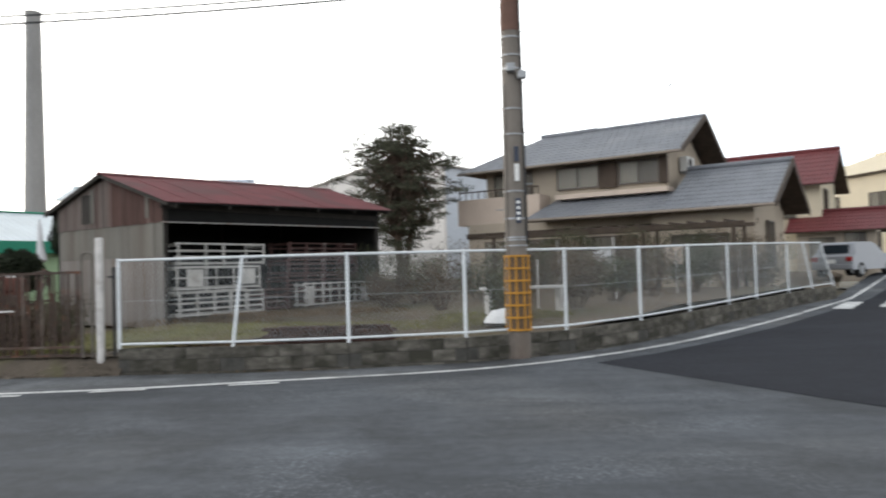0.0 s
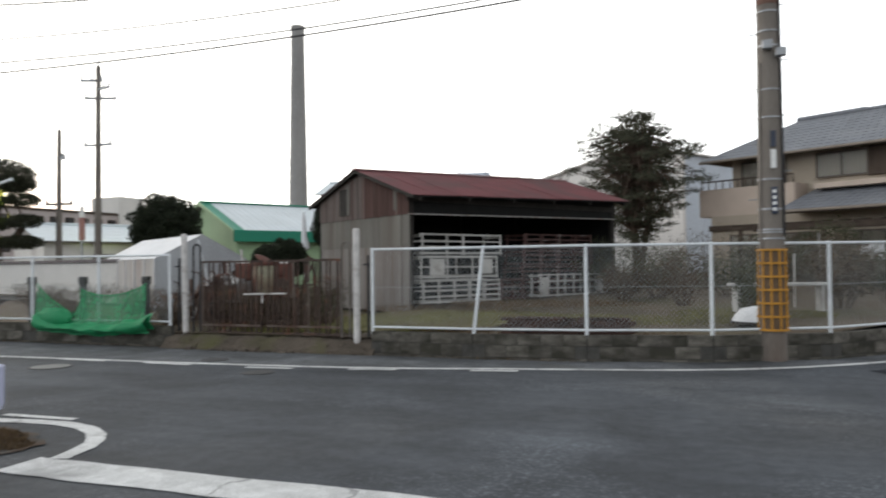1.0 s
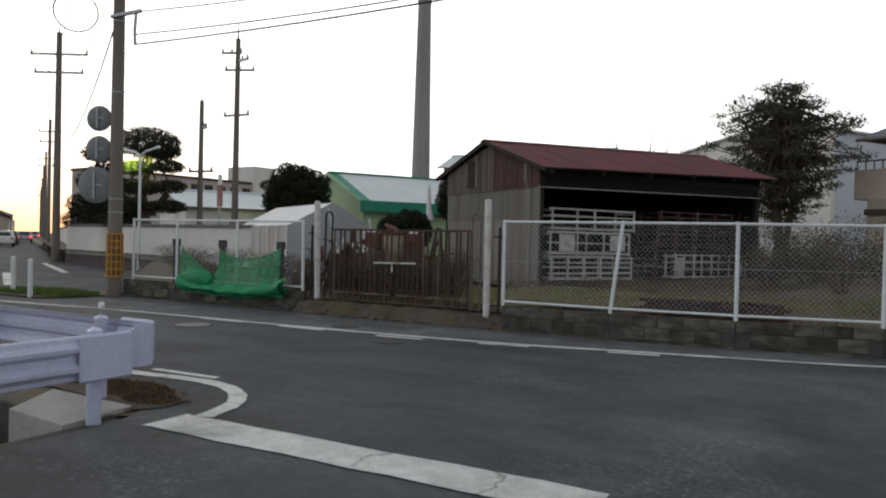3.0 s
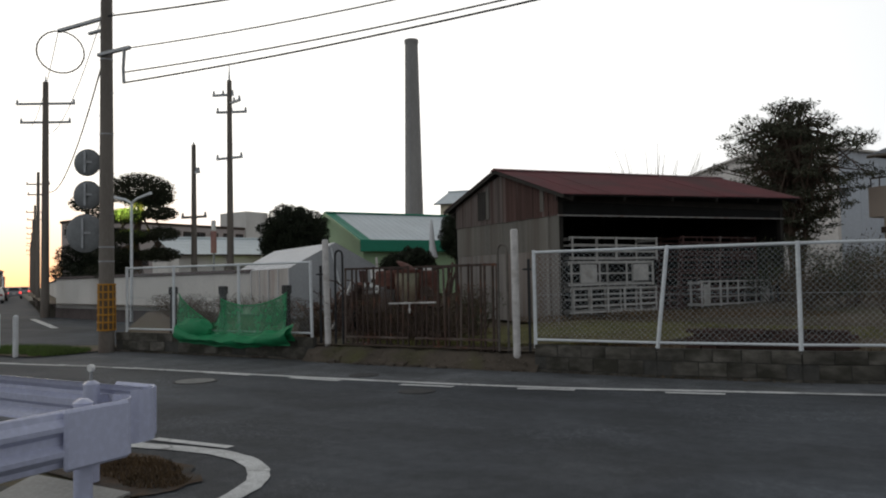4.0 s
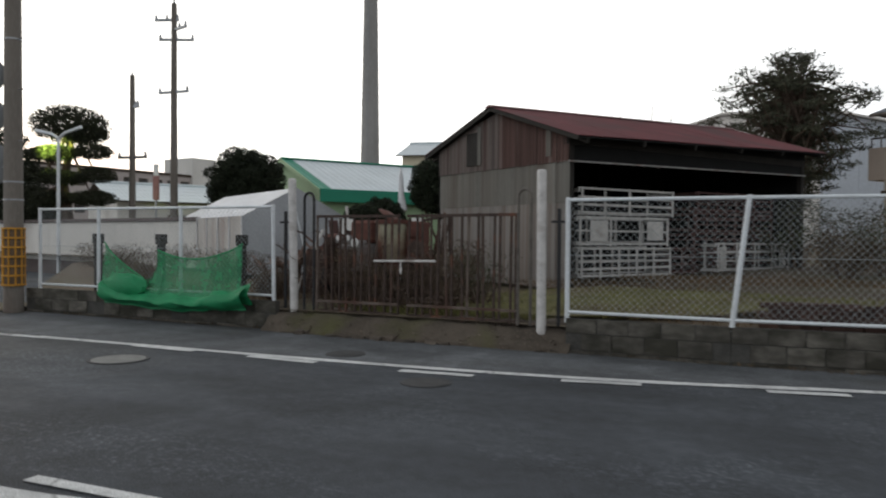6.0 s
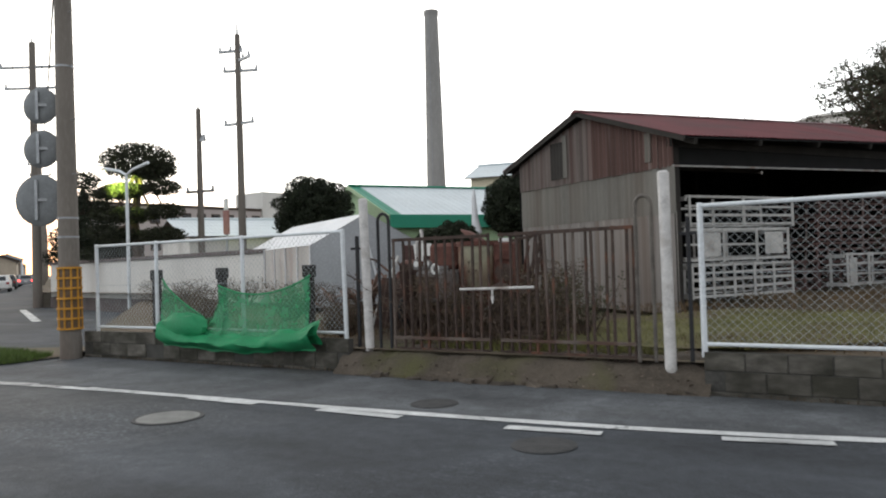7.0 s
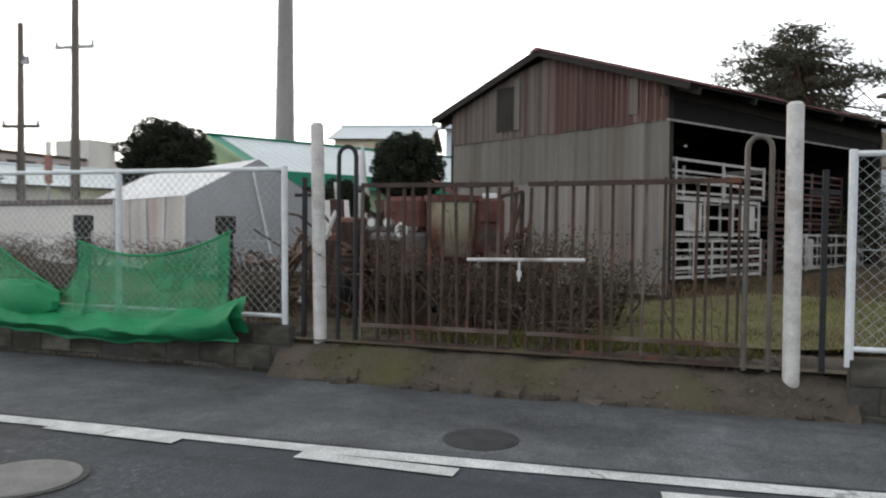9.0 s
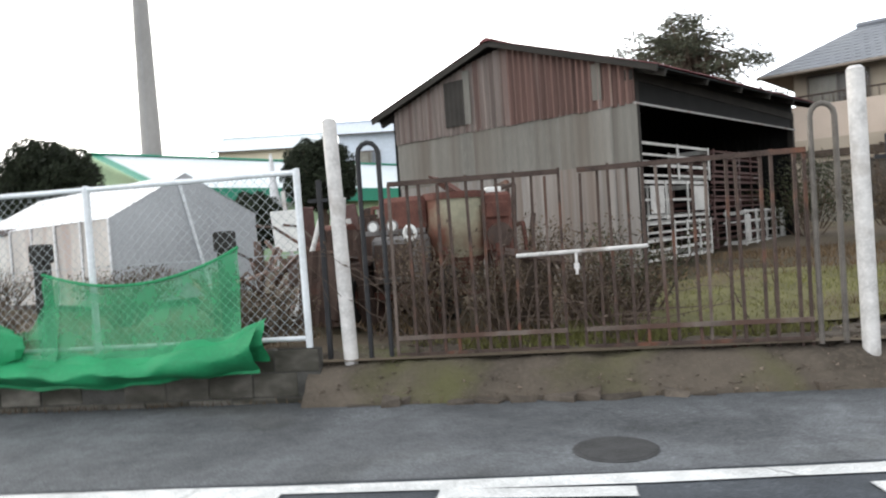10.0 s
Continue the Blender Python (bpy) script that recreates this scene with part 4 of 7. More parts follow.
CHIMNEYCON = material("chimney_concrete", (0.29, 0.283, 0.275), 0.9, scale=0.25, fine=4, amount=0.22, stretch=(1, 1, 0.3), stain=(0.22, 0.19, 0.17), stain_at=(0.5, 0.75))
ch = thing("factory_chimney", pose(-61, 100.1, 0), "very tall tapering grey concrete factory chimney", "chimney")
for k in range(8):
    z0, z1 = 39.2 * k / 8, 39.2 * (k + 1) / 8
    part("drum", Shape().tube([(0, 0, z0), (0, 0, z1 - 0.06), (0, 0, z1 - 0.05), (0, 0, z1)], [1.62 - 0.6 * k / 8, 1.62 - 0.6 * (k + 1) / 8, 1.57 - 0.6 * (k + 1) / 8, 1.57 - 0.6 * (k + 1) / 8], 28), CHIMNEYCON, ch, smooth=True)
part("crown", Shape().tube([(0, 0, 38.7), (0, 0, 39.3)], [1.1, 1.12], 28), CHIMNEYCON, ch, smooth=True)
part("ladder", Shape().bar((0.3, -1.6, 1), (0.2, -1.05, 38.5), 0.05), STEEL, ch)


def far_pole(x, y, h, r, label, arms=(), tip=0.0):
    p = thing("far_pole", pose(x, y, 0), label, "pole", "utility poles")
    part("shaft", Shape().tube([(0, 0, 0), (0, 0, h)], [r, r * 0.65], 12), POLECON, p, smooth=True)
    if tip:
        part("tip", Shape().tube([(0, 0, h), (0, 0, h + tip)], [0.05, 0.015], 6), STEEL, p)
    for z, a, b, turn in arms:
        part("crossarm", Shape().box(a, -0.05, z, b, 0.05, z + 0.1, pose(0, 0, 0, 0, 0, turn)), STEEL, p)
        for x_ in (a + 0.05, (a + b) / 2, b - 0.05):
            part("insulator", Shape().tube([(x_, 0, z + 0.1), (x_, 0, z + 0.26)], [0.06, 0.04], 6, m=pose(0, 0, 0, 0, 0, turn)), STEEL, p)
    return p


far_pole(-26.0, 25.6, 10.7, 0.165, "far utility pole with crossarms and insulators", ((10.0, -0.8, 0.2, 20), (9.6, -0.1, 0.9, -15), (9.2, -0.6, 0.8, 25), (7.1, -0.75, 0.7, 5)), 0.7)
far_pole(-27.1, 24.5, 7.7, 0.145, "dark far utility pole with one short arm", ((4.4, -0.65, 0.65, 10), (6.4, 0, 0.35, 0)), 0.15)
far_pole(-35.1, 22.7, 11.3, 0.2, "utility pole at the corner of the far street", ((10.2, -1.4, 1.4, 30), (9.3, -1.2, 1.2, 30)), 0.3)
for k in range(1, 7):
    far_pole(-35.1 - 21 * k, 22.7 + 13 * k, 10.5 - 0.2 * (k % 3), 0.17, "distant utility pole along the far street", ((9.3, -0.9, 0.9, 30), (8.5, -0.8, 0.8, 30)))
for k in range(1, 5):
    far_pole(-33.0 - 25 * k, 11.5 + 15.5 * k, 9.5 - 0.3 * (k % 2), 0.16, "distant utility pole on the far side of the street", ((8.4, -0.9, 0.9, 30),))

# ---- street lamp with two arms ----
lampm = thing("street_lamp", pose(-26.7, 20.9, 0), "slim pale street lamp with two short arms", "street lamp")
part("pole", Shape().tube([(0, 0, 0), (0, 0, 4.8)], [0.065, 0.05], 10), WHITE, lampm, smooth=True)
for s in (-1, 1):
    part("arm", Shape().tube([(0, 0, 4.75), (s * 0.35, 0.0, 4.92), (s * 1.15, 0, 5.08)], [0.04, 0.05, 0.06], 8), WHITE, lampm, smooth=True)
glow = new("lamp_glow", bpy.data.lights.new("lamp_glow", "SPOT"))
glow.data.energy, glow.data.color, glow.data.shadow_soft_size = 4200, (0.75, 1.0, 0.2), 0.1
glow.data.spot_size, glow.data.spot_blend = radians(52), 0.6
glow.matrix_world = look((-27.8, 20.85, 5.0), (-28.55, 22.4, 4.35))


SIGNRED = material("faded_red_sign", (0.27, 0.13, 0.12), 0.6, amount=0.2)
sg = thing("sign_mast", pose(-37.1, 35.3, 0), "slim mast with a faded red and white sign", "sign")
part("mast", Shape().tube([(0, 0, 0), (0, 0, 5.2)], 0.07, 8), STEEL, sg)
part("panel", Shape().box(-0.2, -0.08, 3.4, 0.2, 0.08, 4.8, c=0.02), SIGNRED, sg, "faded red panel")
part("panel", Shape().box(-0.15, -0.1, 4.8, 0.15, 0.1, 5.5, c=0.05), PLATEWHITE, sg, "white panel")


# ---- guard rails ----
RAILPAINT = material("lilac_white_rail_paint", (0.46, 0.48, 0.62), 0.4, scale=2, fine=25, amount=0.12, spec=0.45, stain=(0.33, 0.34, 0.43), stain_at=(0.58, 0.8))
BEAM = [(0, 0.0), (0.022, 0.01), (0.03, 0.045), (0.075, 0.085), (0.078, 0.115), (0.03, 0.15), (0.028, 0.2), (0.075, 0.235), (0.078, 0.265), (0.03, 0.305), (0.022, 0.34), (0, 0.35)]


def guard_rail(a, b, z, label, posts, face):
    """A W-section beam from a to b whose ridges stand out to the right of its run when face is 1."""
    d = Vector((b[0] - a[0], b[1] - a[1], 0))
    L = d.length
    d.normalize()
    n = Vector((d.y, -d.x, 0)) * face
    g = thing("guard_rail", pose(a[0], a[1], 0), label, "guard rail", "guard rails")
    s = Shape()
    m = len(BEAM)
    for u in (0.0, L):
        for o in (0, -0.006):
            s.v += [tuple(d * u + n * (x + o) + Vector((0, 0, z + h))) for x, h in BEAM]
    for i in range(m - 1):
        s.f += [(i, i + 1, 2 * m + i + 1, 2 * m + i), (m + i + 1, m + i, 3 * m + i, 3 * m + i + 1), (i, m + i, m + i + 1, i + 1), (2 * m + i + 1, 3 * m + i + 1, 3 * m + i, 2 * m + i)]
    s.f += [(0, 2 * m, 3 * m, m), (m - 1, 2 * m - 1, 4 * m - 1, 3 * m - 1)]
    part("beam", s, RAILPAINT, g)
    e = Shape()
    q = d * -0.02
    for k in range(7):
        a_ = k / 6 * 2.2
        c = q - d * 0.16 * math.sin(a_) - n * (0.16 - 0.16 * math.cos(a_)) + n * 0.05
        c2 = c - (d * math.sin(a_ + 0.0) * 0 + n * 0.012)
        e.v += [tuple(c + Vector((0, 0, z - 0.01))), tuple(c + Vector((0, 0, z + 0.36))), tuple(c2 + Vector((0, 0, z + 0.36))), tuple(c2 + Vector((0, 0, z - 0.01)))]
    for k in range(6):
        for j in range(4):
            e.f.append((4 * k + j, 4 * k + 4 + j, 4 * k + 4 + (j + 1) % 4, 4 * k + (j + 1) % 4))
    e.f += [(0, 1, 2, 3), (27, 26, 25, 24)]
    part("end_sleeve", e, RAILPAINT, g)
    turn = Matrix(((d.x, n.x, 0, 0), (d.y, n.y, 0, 0), (0, 0, 1, 0), (0, 0, 0, 1)))
    part("end_cover", Shape().box(-0.06, 0.05, z - 0.012, 0.4, 0.093, z + 0.362, turn, c=0.018), RAILPAINT, g, "plain folded end cover")
    for u in posts:
        c = d * u - n * 0.1
        part("post", Shape().tube([(c.x, c.y, -0.35), (c.x, c.y, z + 0.36)], 0.058, 14).tube([(c.x, c.y, z + 0.36), (c.x, c.y, z + 0.385)], [0.062, 0.03], 14), RAILPAINT, g, smooth=True)
        part("spacer", Shape().box(-0.04, -0.05, 0, 0.04, 0.05, 0.2, Matrix.Translation((c.x + n.x * 0.07, c.y + n.y * 0.07, z + 0.07))), RAILPAINT, g)
        part("bolt", Shape().tube([tuple(d * u + n * 0.02 + Vector((0, 0, z + 0.175))), tuple(d * u + n * 0.05 + Vector((0, 0, z + 0.175)))], 0.016, 8), STEEL, g)
    return g


guard_rail((-5.78, 4.22), (-5.78, -8), 0.37, "lilac-white corrugated guard rail along the side street", (0.15, 2.15, 4.15, 6.15, 8.15), -1)
guard_rail((-6.12, 4.72), (-14.5, 4.85), 0.38, "lilac-white corrugated guard rail along the main road", (0.45, 2.45, 4.45, 6.45, 8.2), 1)
rf = thing("reflector", pose(-6.58, 4.63, 0.76), "small round reflector on a guard rail post", "reflector")
part("stem", Shape().tube([(0, 0, 0), (0, 0, 0.08)], 0.012, 6), STEEL, rf)
part("lens", Shape().tube([(0, -0.015, 0.1), (0, 0.015, 0.1)], 0.028, 12), PLATEWHITE, rf)

# ---- green net on the short fence ----
NET = bpy.data.materials.new("green_net")
NET.use_nodes = True
nn, nl = NET.node_tree.nodes, NET.node_tree.links
nb = nn["Principled BSDF"]
nb.inputs["Base Color"].default_value, nb.inputs["Roughness"].default_value = (0.02, 0.25, 0.1, 1), 0.6
wv = nn.new("ShaderNodeTexNoise")
wv.inputs["Scale"].default_value = 7
tcn = nn.new("ShaderNodeTexCoord")
nl.new(tcn.outputs["Object"], wv.inputs[0])
mr = nn.new("ShaderNodeMapRange")
mr.inputs[1].default_value, mr.inputs[2].default_value, mr.inputs[3].default_value, mr.inputs[4].default_value = 0.3, 0.7, 0.5, 0.76
nl.new(wv.outputs["Fac"], mr.inputs[0])
nl.new(mr.outputs[0], nb.inputs["Alpha"])
NETTHICK = material("gathered_green_net", (0.02, 0.25, 0.1), 0.6, scale=3, fine=30, amount=0.3)
net = thing("safety_net", pose(0, 0, 0), "sagging green plastic net tied to the fence", "net")


def net_sheet(name, x0, x1, top, low, bulge, nu=48, nv=14, seed=0):
    s = Shape()
    for i in range(nu + 1):
        u = i / nu
        x = x0 + (x1 - x0) * u
        for j in range(nv + 1):
            v = j / nv
            zt, zb = top(u), low(u)
            z = zt + (zb - zt) * v
            w = (0.025 if name == "net_panel" else 0.06) * (noise.noise((x * 3.1, v * 3, seed)) + 0.25 * noise.noise((x * 7, v * 5, seed)))
            y = 12.03 - bulge(u, v) + w
            s.v.append((x + 0.03 * noise.noise((x * 2, v * 4, seed + 5)), y, z + (0.02 if name == "net_panel" else 0.05) * noise.noise((x * 3, v * 2, seed + 9))))
    for i in range(nu):
        for j in range(nv):
            a = i * (nv + 1) + j
            s.f.append((a, a + 1, a + nv + 2, a + nv + 1))
    return part(name, s, NET if name == "net_panel" else NETTHICK, net, smooth=True)


net_sheet("net_panel", -12.75, -11.0, lambda u: 1.16 - 0.75 * u * (1 - u) + 0.12 * u, lambda u: 0.42, lambda u, v: 0.03 + 0.10 * v * v, seed=1)
net_sheet("net_panel", -13.95, -12.6, lambda u: 1.28 - 0.6 * min(1, u * 1.5) ** 0.7 + (0.45 * max(0, u - 0.78) / 0.22), lambda u: 0.44, lambda u, v: 0.03 + 0.12 * v * v, 30, seed=2)
net_sheet("net_roll", -13.85, -10.85, lambda u: 0.64 - 0.22 * math.sin(3.14 * u) ** 0.7, lambda u: 0.28 - 0.08 * math.sin(3.14 * u), lambda u, v: 0.08 + 0.17 * math.sin(3.14 * min(1, v * 1.1)) + 0.04, 60, 12, seed=3)
net_sheet("net_fold", -13.8, -10.8, lambda u: 0.7 - 0.22 * math.sin(3.14 * u) ** 0.7, lambda u: 0.38 - 0.08 * math.sin(3.14 * u), lambda u, v: 0.06 + 0.10 * math.sin(3.14 * min(1, v * 1.1)), 60, 10, seed=4)

edge = [(-12.75 + 1.75 * k / 16, 12.0 + 0.01 * math.sin(k), 1.16 - 0.75 * (k / 16) * (1 - k / 16) + 0.12 * k / 16) for k in range(17)]
part("net_hem", Shape().tube(edge, 0.013, 6), NETTHICK, net, "twisted hem of the net", smooth=True)
edge = [(-13.95 + 0.9 * k / 10, 11.99, 1.28 - 0.6 * min(1, 0.098 * k) ** 0.7) for k in range(11)]
part("net_hem", Shape().tube(edge, 0.012, 6), NETTHICK, net, "twisted hem of the net", smooth=True)
lump = Shape()
for j in range(9):
    for k in range(16):
        a, b = 6.2832 * k / 16, 3.1416 * j / 8
        d = Vector((math.sin(b) * math.cos(a), math.sin(b) * math.sin(a), math.cos(b)))
        q = 1 + 0.35 * noise.noise(d * 2.2)
        lump.v.append((-13.4 + d.x * 0.5 * q, 11.9 + d.y * 0.14 * q, 0.56 + d.z * 0.2 * q))
for j in range(8):
    for k in range(16):
        lump.f.append((j * 16 + k, j * 16 + (k + 1) % 16, (j + 1) * 16 + (k + 1) % 16, (j + 1) * 16 + k))
part("net_end", lump, NETTHICK, net, "bunched end of the net", smooth=True)

for x in (-14.4, -12.92, -11.22):
    st = thing("old_stake", pose(x, 12.24, 0.3), "short dark square stake behind the net", "stake", "old stakes")
    part("shaft", Shape().box(-0.055, -0.055, 0, 0.055, 0.055, 0.95, c=0.01), DARK, st)
    part("head", Shape().box(-0.075, -0.075, 0.95, 0.075, 0.075, 1.12, c=0.015), DARK, st)

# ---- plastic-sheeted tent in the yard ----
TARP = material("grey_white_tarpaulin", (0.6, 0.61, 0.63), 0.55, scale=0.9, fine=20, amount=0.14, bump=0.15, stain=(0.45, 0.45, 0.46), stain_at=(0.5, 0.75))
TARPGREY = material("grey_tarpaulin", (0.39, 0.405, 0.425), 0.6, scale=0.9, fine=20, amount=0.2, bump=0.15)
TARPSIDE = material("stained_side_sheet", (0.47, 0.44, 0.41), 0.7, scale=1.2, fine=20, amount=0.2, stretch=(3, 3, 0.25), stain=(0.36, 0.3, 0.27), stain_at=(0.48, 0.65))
tent = thing("storage_tent", pose(-15.42, 17.21, 0.45, 0, 0, GRID), "pale tarpaulin storage tent with ridged roof", "tent")
TW, TL, TE, TA = 2.8, 6.1, 1.42, 2.16


def tarp(p, q, r, s_, n=14, bumpy=0.03, seed=0):
    p, q, r, s_ = map(Vector, (p, q, r, s_))
    nrm = (q - p).cross(s_ - p).normalized()
    sh = Shape()
    for i in range(n + 1):
        for j in range(n + 1):
            u, v = i / n, j / n
            c = p.lerp(q, u).lerp(s_.lerp(r, u), v)
            edge = min(1, 6 * u, 6 * (1 - u), 6 * v, 6 * (1 - v))
            sh.v.append(tuple(c + nrm * bumpy * edge * noise.noise((c.x * 1.3, c.y * 1.3 + seed, c.z * 1.3))))
    for i in range(n):
        for j in range(n):
            a = i * (n + 1) + j
            sh.f.append((a, a + 1, a + n + 2, a + n + 1))
    return sh


part("roof_sheet", tarp((-TL, 0, TE), (0, 0, TE), (0, TW / 2, TA), (-TL, TW / 2, TA), 16, 0.06, 1), TARP, tent, smooth=True)
part("roof_sheet", tarp((0, TW, TE), (-TL, TW, TE), (-TL, TW / 2, TA), (0, TW / 2, TA), 16, 0.06, 2), TARP, tent, smooth=True)
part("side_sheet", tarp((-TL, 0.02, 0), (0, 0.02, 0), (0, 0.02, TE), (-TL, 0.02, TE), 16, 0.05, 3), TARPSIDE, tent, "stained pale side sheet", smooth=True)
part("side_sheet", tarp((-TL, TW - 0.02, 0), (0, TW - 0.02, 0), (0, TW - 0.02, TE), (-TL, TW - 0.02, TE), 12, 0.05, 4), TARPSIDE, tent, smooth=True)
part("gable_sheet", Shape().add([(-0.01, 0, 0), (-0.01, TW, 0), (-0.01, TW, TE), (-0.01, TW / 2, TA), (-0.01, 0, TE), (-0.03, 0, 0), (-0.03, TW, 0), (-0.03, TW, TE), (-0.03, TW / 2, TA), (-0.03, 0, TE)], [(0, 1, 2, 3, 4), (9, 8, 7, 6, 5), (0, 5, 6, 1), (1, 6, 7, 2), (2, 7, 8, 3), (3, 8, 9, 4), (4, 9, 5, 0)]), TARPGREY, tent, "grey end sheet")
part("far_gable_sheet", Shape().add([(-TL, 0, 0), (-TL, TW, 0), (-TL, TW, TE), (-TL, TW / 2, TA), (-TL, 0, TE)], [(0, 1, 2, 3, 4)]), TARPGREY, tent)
for k in range(7):
    x = -TL + TL * k / 6
    part("batten", Shape().box(x - 0.025, -0.02, 0, x + 0.025, 0.0, TE), TARP, tent)
part("pole", Shape().tube([(0.06, TW * 0.62, 0), (0.02, TW * 0.45, 2.0)], 0.03, 6), WHITE, tent)


# ---- the tiled house ----
STUCCO = material("beige_stucco", (0.40, 0.34, 0.27), 0.9, scale=1.2, fine=40, amount=0.14, bump=0.3, stain=(0.3, 0.25, 0.2), stain_at=(0.55, 0.8))
PARAPET = material("pinkish_render", (0.50, 0.41, 0.34), 0.88, scale=1.5, fine=40, amount=0.12, bump=0.2)
TILE = material("grey_glazed_roof_tile", (0.165, 0.175, 0.195), 0.55, scale=2, fine=18, amount=0.22, spec=0.4, stain=(0.19, 0.2, 0.215), stain_at=(0.5, 0.7))
BROWN = material("dark_brown_timber", (0.075, 0.055, 0.042), 0.8, scale=4, fine=40, amount=0.35, stretch=(1, 1, 0.3))
GUTTER = material("tan_gutter", (0.24, 0.2, 0.165), 0.6, scale=3, fine=30, amount=0.15)
CURTAIN = material("pale_curtain", (0.74, 0.67, 0.54), 0.9, scale=6, fine=30, amount=0.2, stretch=(3, 3, 0.2))
GLASSM = bpy.data.materials.new("window_glass")
GLASSM.use_nodes = True
gb = GLASSM.node_tree.nodes["Principled BSDF"]
gb.inputs["Base Color"].default_value, gb.inputs["Roughness"].default_value = (0.03, 0.035, 0.04, 1), 0.08
gb.inputs["Alpha"].default_value = 0.3
ALU = material("bronze_window_frame", (0.12, 0.1, 0.085), 0.45, 0.5, scale=5, fine=30, amount=0.2)
ACWHITE = material("white_appliance_paint", (0.66, 0.66, 0.64), 0.5, amount=0.1)


def window(parent, m, w, h, curtain=True, panes=2, frame_mat=None):
    """A window in the local x-z plane of m, facing -y, with frame, panes and curtain behind."""
    o = new("window")
    o.parent = parent
    o.matrix_local = m
    f = 0.05
    fm = frame_mat or ALU
    for a in ((0, 0, w, f), (0, h - f, w, h)):
        part("frame_rail", Shape().box(a[0], -0.04, a[1], a[2], 0.06, a[3], c=0.006), fm, o)
    for i in range(panes + 1):
        x = (w - f) * i / panes
        part("frame_stile", Shape().box(x, -0.035, f, x + f, 0.055, h - f, c=0.006), fm, o)
    for i in range(panes):
        x0, x1 = (w - f) * i / panes + f, (w - f) * (i + 1) / panes
        part("pane", Shape().box(x0, 0.0, f, x1, 0.008, h - f), GLASSM, o)
    if curtain:
        s = Shape()
        n = int(w / 0.05)
        for i in range(n + 1):
            x = 0.05 + (w - 0.1) * i / n
            y = 0.03 + 0.012 * math.sin(i * 1.9)
            s.v += [(x, y, f), (x, y, h - f)]
        s.f = [(2 * i, 2 * i + 2, 2 * i + 3, 2 * i + 1) for i in range(n) if curtain is True or i < n * curtain]
        part("curtain", s, CURTAIN, o)
    return o


def tiled_slope(parent, lo_a, lo_b, hi_a, hi_b, rows, mat, wave=0.01, pitch=0.27, step=0.012):
    """Rows of roof tiles between an eave (lo_a to lo_b) and a ridge (hi_a to hi_b)."""
    lo_a, lo_b, hi_a, hi_b = map(Vector, (lo_a, lo_b, hi_a, hi_b))
    nrm = (lo_b - lo_a).cross(hi_a - lo_a)
    nrm = nrm.normalized() if nrm.z > 0 else -nrm.normalized()
    for k in range(rows):
        t0, t1 = k / rows, min(1, (k + 1.15) / rows)
        a, b = lo_a.lerp(hi_a, t0) + nrm * step, lo_b.lerp(hi_b, t0) + nrm * step
        c, d = lo_b.lerp(hi_b, t1), lo_a.lerp(hi_a, t1)
        if (b - a).cross(d - a).z < 0:
            a, b, c, d = b, a, d, c
        part("roof_course", Shape().sheet(a, b, c, d, 0.03, wave, pitch), mat, parent)


house = thing("tiled_house", pose(8.19, 29.25, -0.268, 0, 0, GRID) @ Matrix.Scale(1.17, 4), "two-storey beige house with grey tiled roofs", "house")
hs = Shape().box(-8.1, 0.8, 3.2, -0.75, 5.3, 5.5)
part("upper_wall", hs, STUCCO, house)
part("ground_wall", Shape().box(-8.4, -0.2, -0.2, -0.8, 5.4, 3.3), STUCCO, house)
part("wing_wall", Shape().box(-0.85, -0.75, -0.2, 2.35, 4.2, 3.35), STUCCO, house)
part("upper_gable", Shape().add([(-0.76, 0.8, 5.45), (-0.76, 5.3, 5.45), (-0.76, 3.05, 6.65), (-0.9, 0.8, 5.45), (-0.9, 5.3, 5.45), (-0.9, 3.05, 6.65)], [(0, 1, 2), (5, 4, 3), (0, 3, 4, 1), (1, 4, 5, 2), (2, 5, 3, 0)]), STUCCO, house)
part("wing_gable", Shape().add([(2.34, -0.75, 3.3), (2.34, 4.2, 3.3), (2.34, 1.7, 4.65), (2.2, -0.75, 3.3), (2.2, 4.2, 3.3), (2.2, 1.7, 4.65)], [(0, 1, 2), (5, 4, 3), (0, 3, 4, 1), (1, 4, 5, 2), (2, 5, 3, 0)]), STUCCO, house)
# upper roof: hipped at one end, gabled at the other
tiled_slope(house, (-8.95, -0.02, 5.42), (0.02, -0.02, 5.42), (-6.6, 3.05, 6.98), (0.02, 3.05, 6.98), 11, TILE)
tiled_slope(house, (-8.95, 6.1, 5.42), (0.02, 6.1, 5.42), (-6.6, 3.05, 6.98), (0.02, 3.05, 6.98), 11, TILE)
tiled_slope(house, (-8.95, 6.1, 5.42), (-8.95, -0.02, 5.42), (-6.6, 3.06, 6.98), (-6.6, 3.04, 6.98), 9, TILE)
part("roof_deck", Shape().add([(-8.9, 0, 5.36), (0, 0, 5.36), (0, 3.05, 6.92), (-6.6, 3.05, 6.92), (-8.9, 6.08, 5.36), (0, 6.08, 5.36)], [(0, 1, 2, 3), (2, 5, 4, 3), (0, 3, 4)]), BROWN, house)
part("ridge", Shape().tube([(-6.7, 3.05, 7.02), (-4.2, 3.05, 7.02)], 0.1, 8), TILE, house)
part("ridge", Shape().tube([(-4.2, 3.05, 7.0), (0.05, 3.05, 7.0)], 0.085, 8), TILE, house)
part("gutter", Shape().tube([(-8.95, -0.06, 5.36), (0.0, -0.06, 5.36)], 0.05, 8), GUTTER, house)
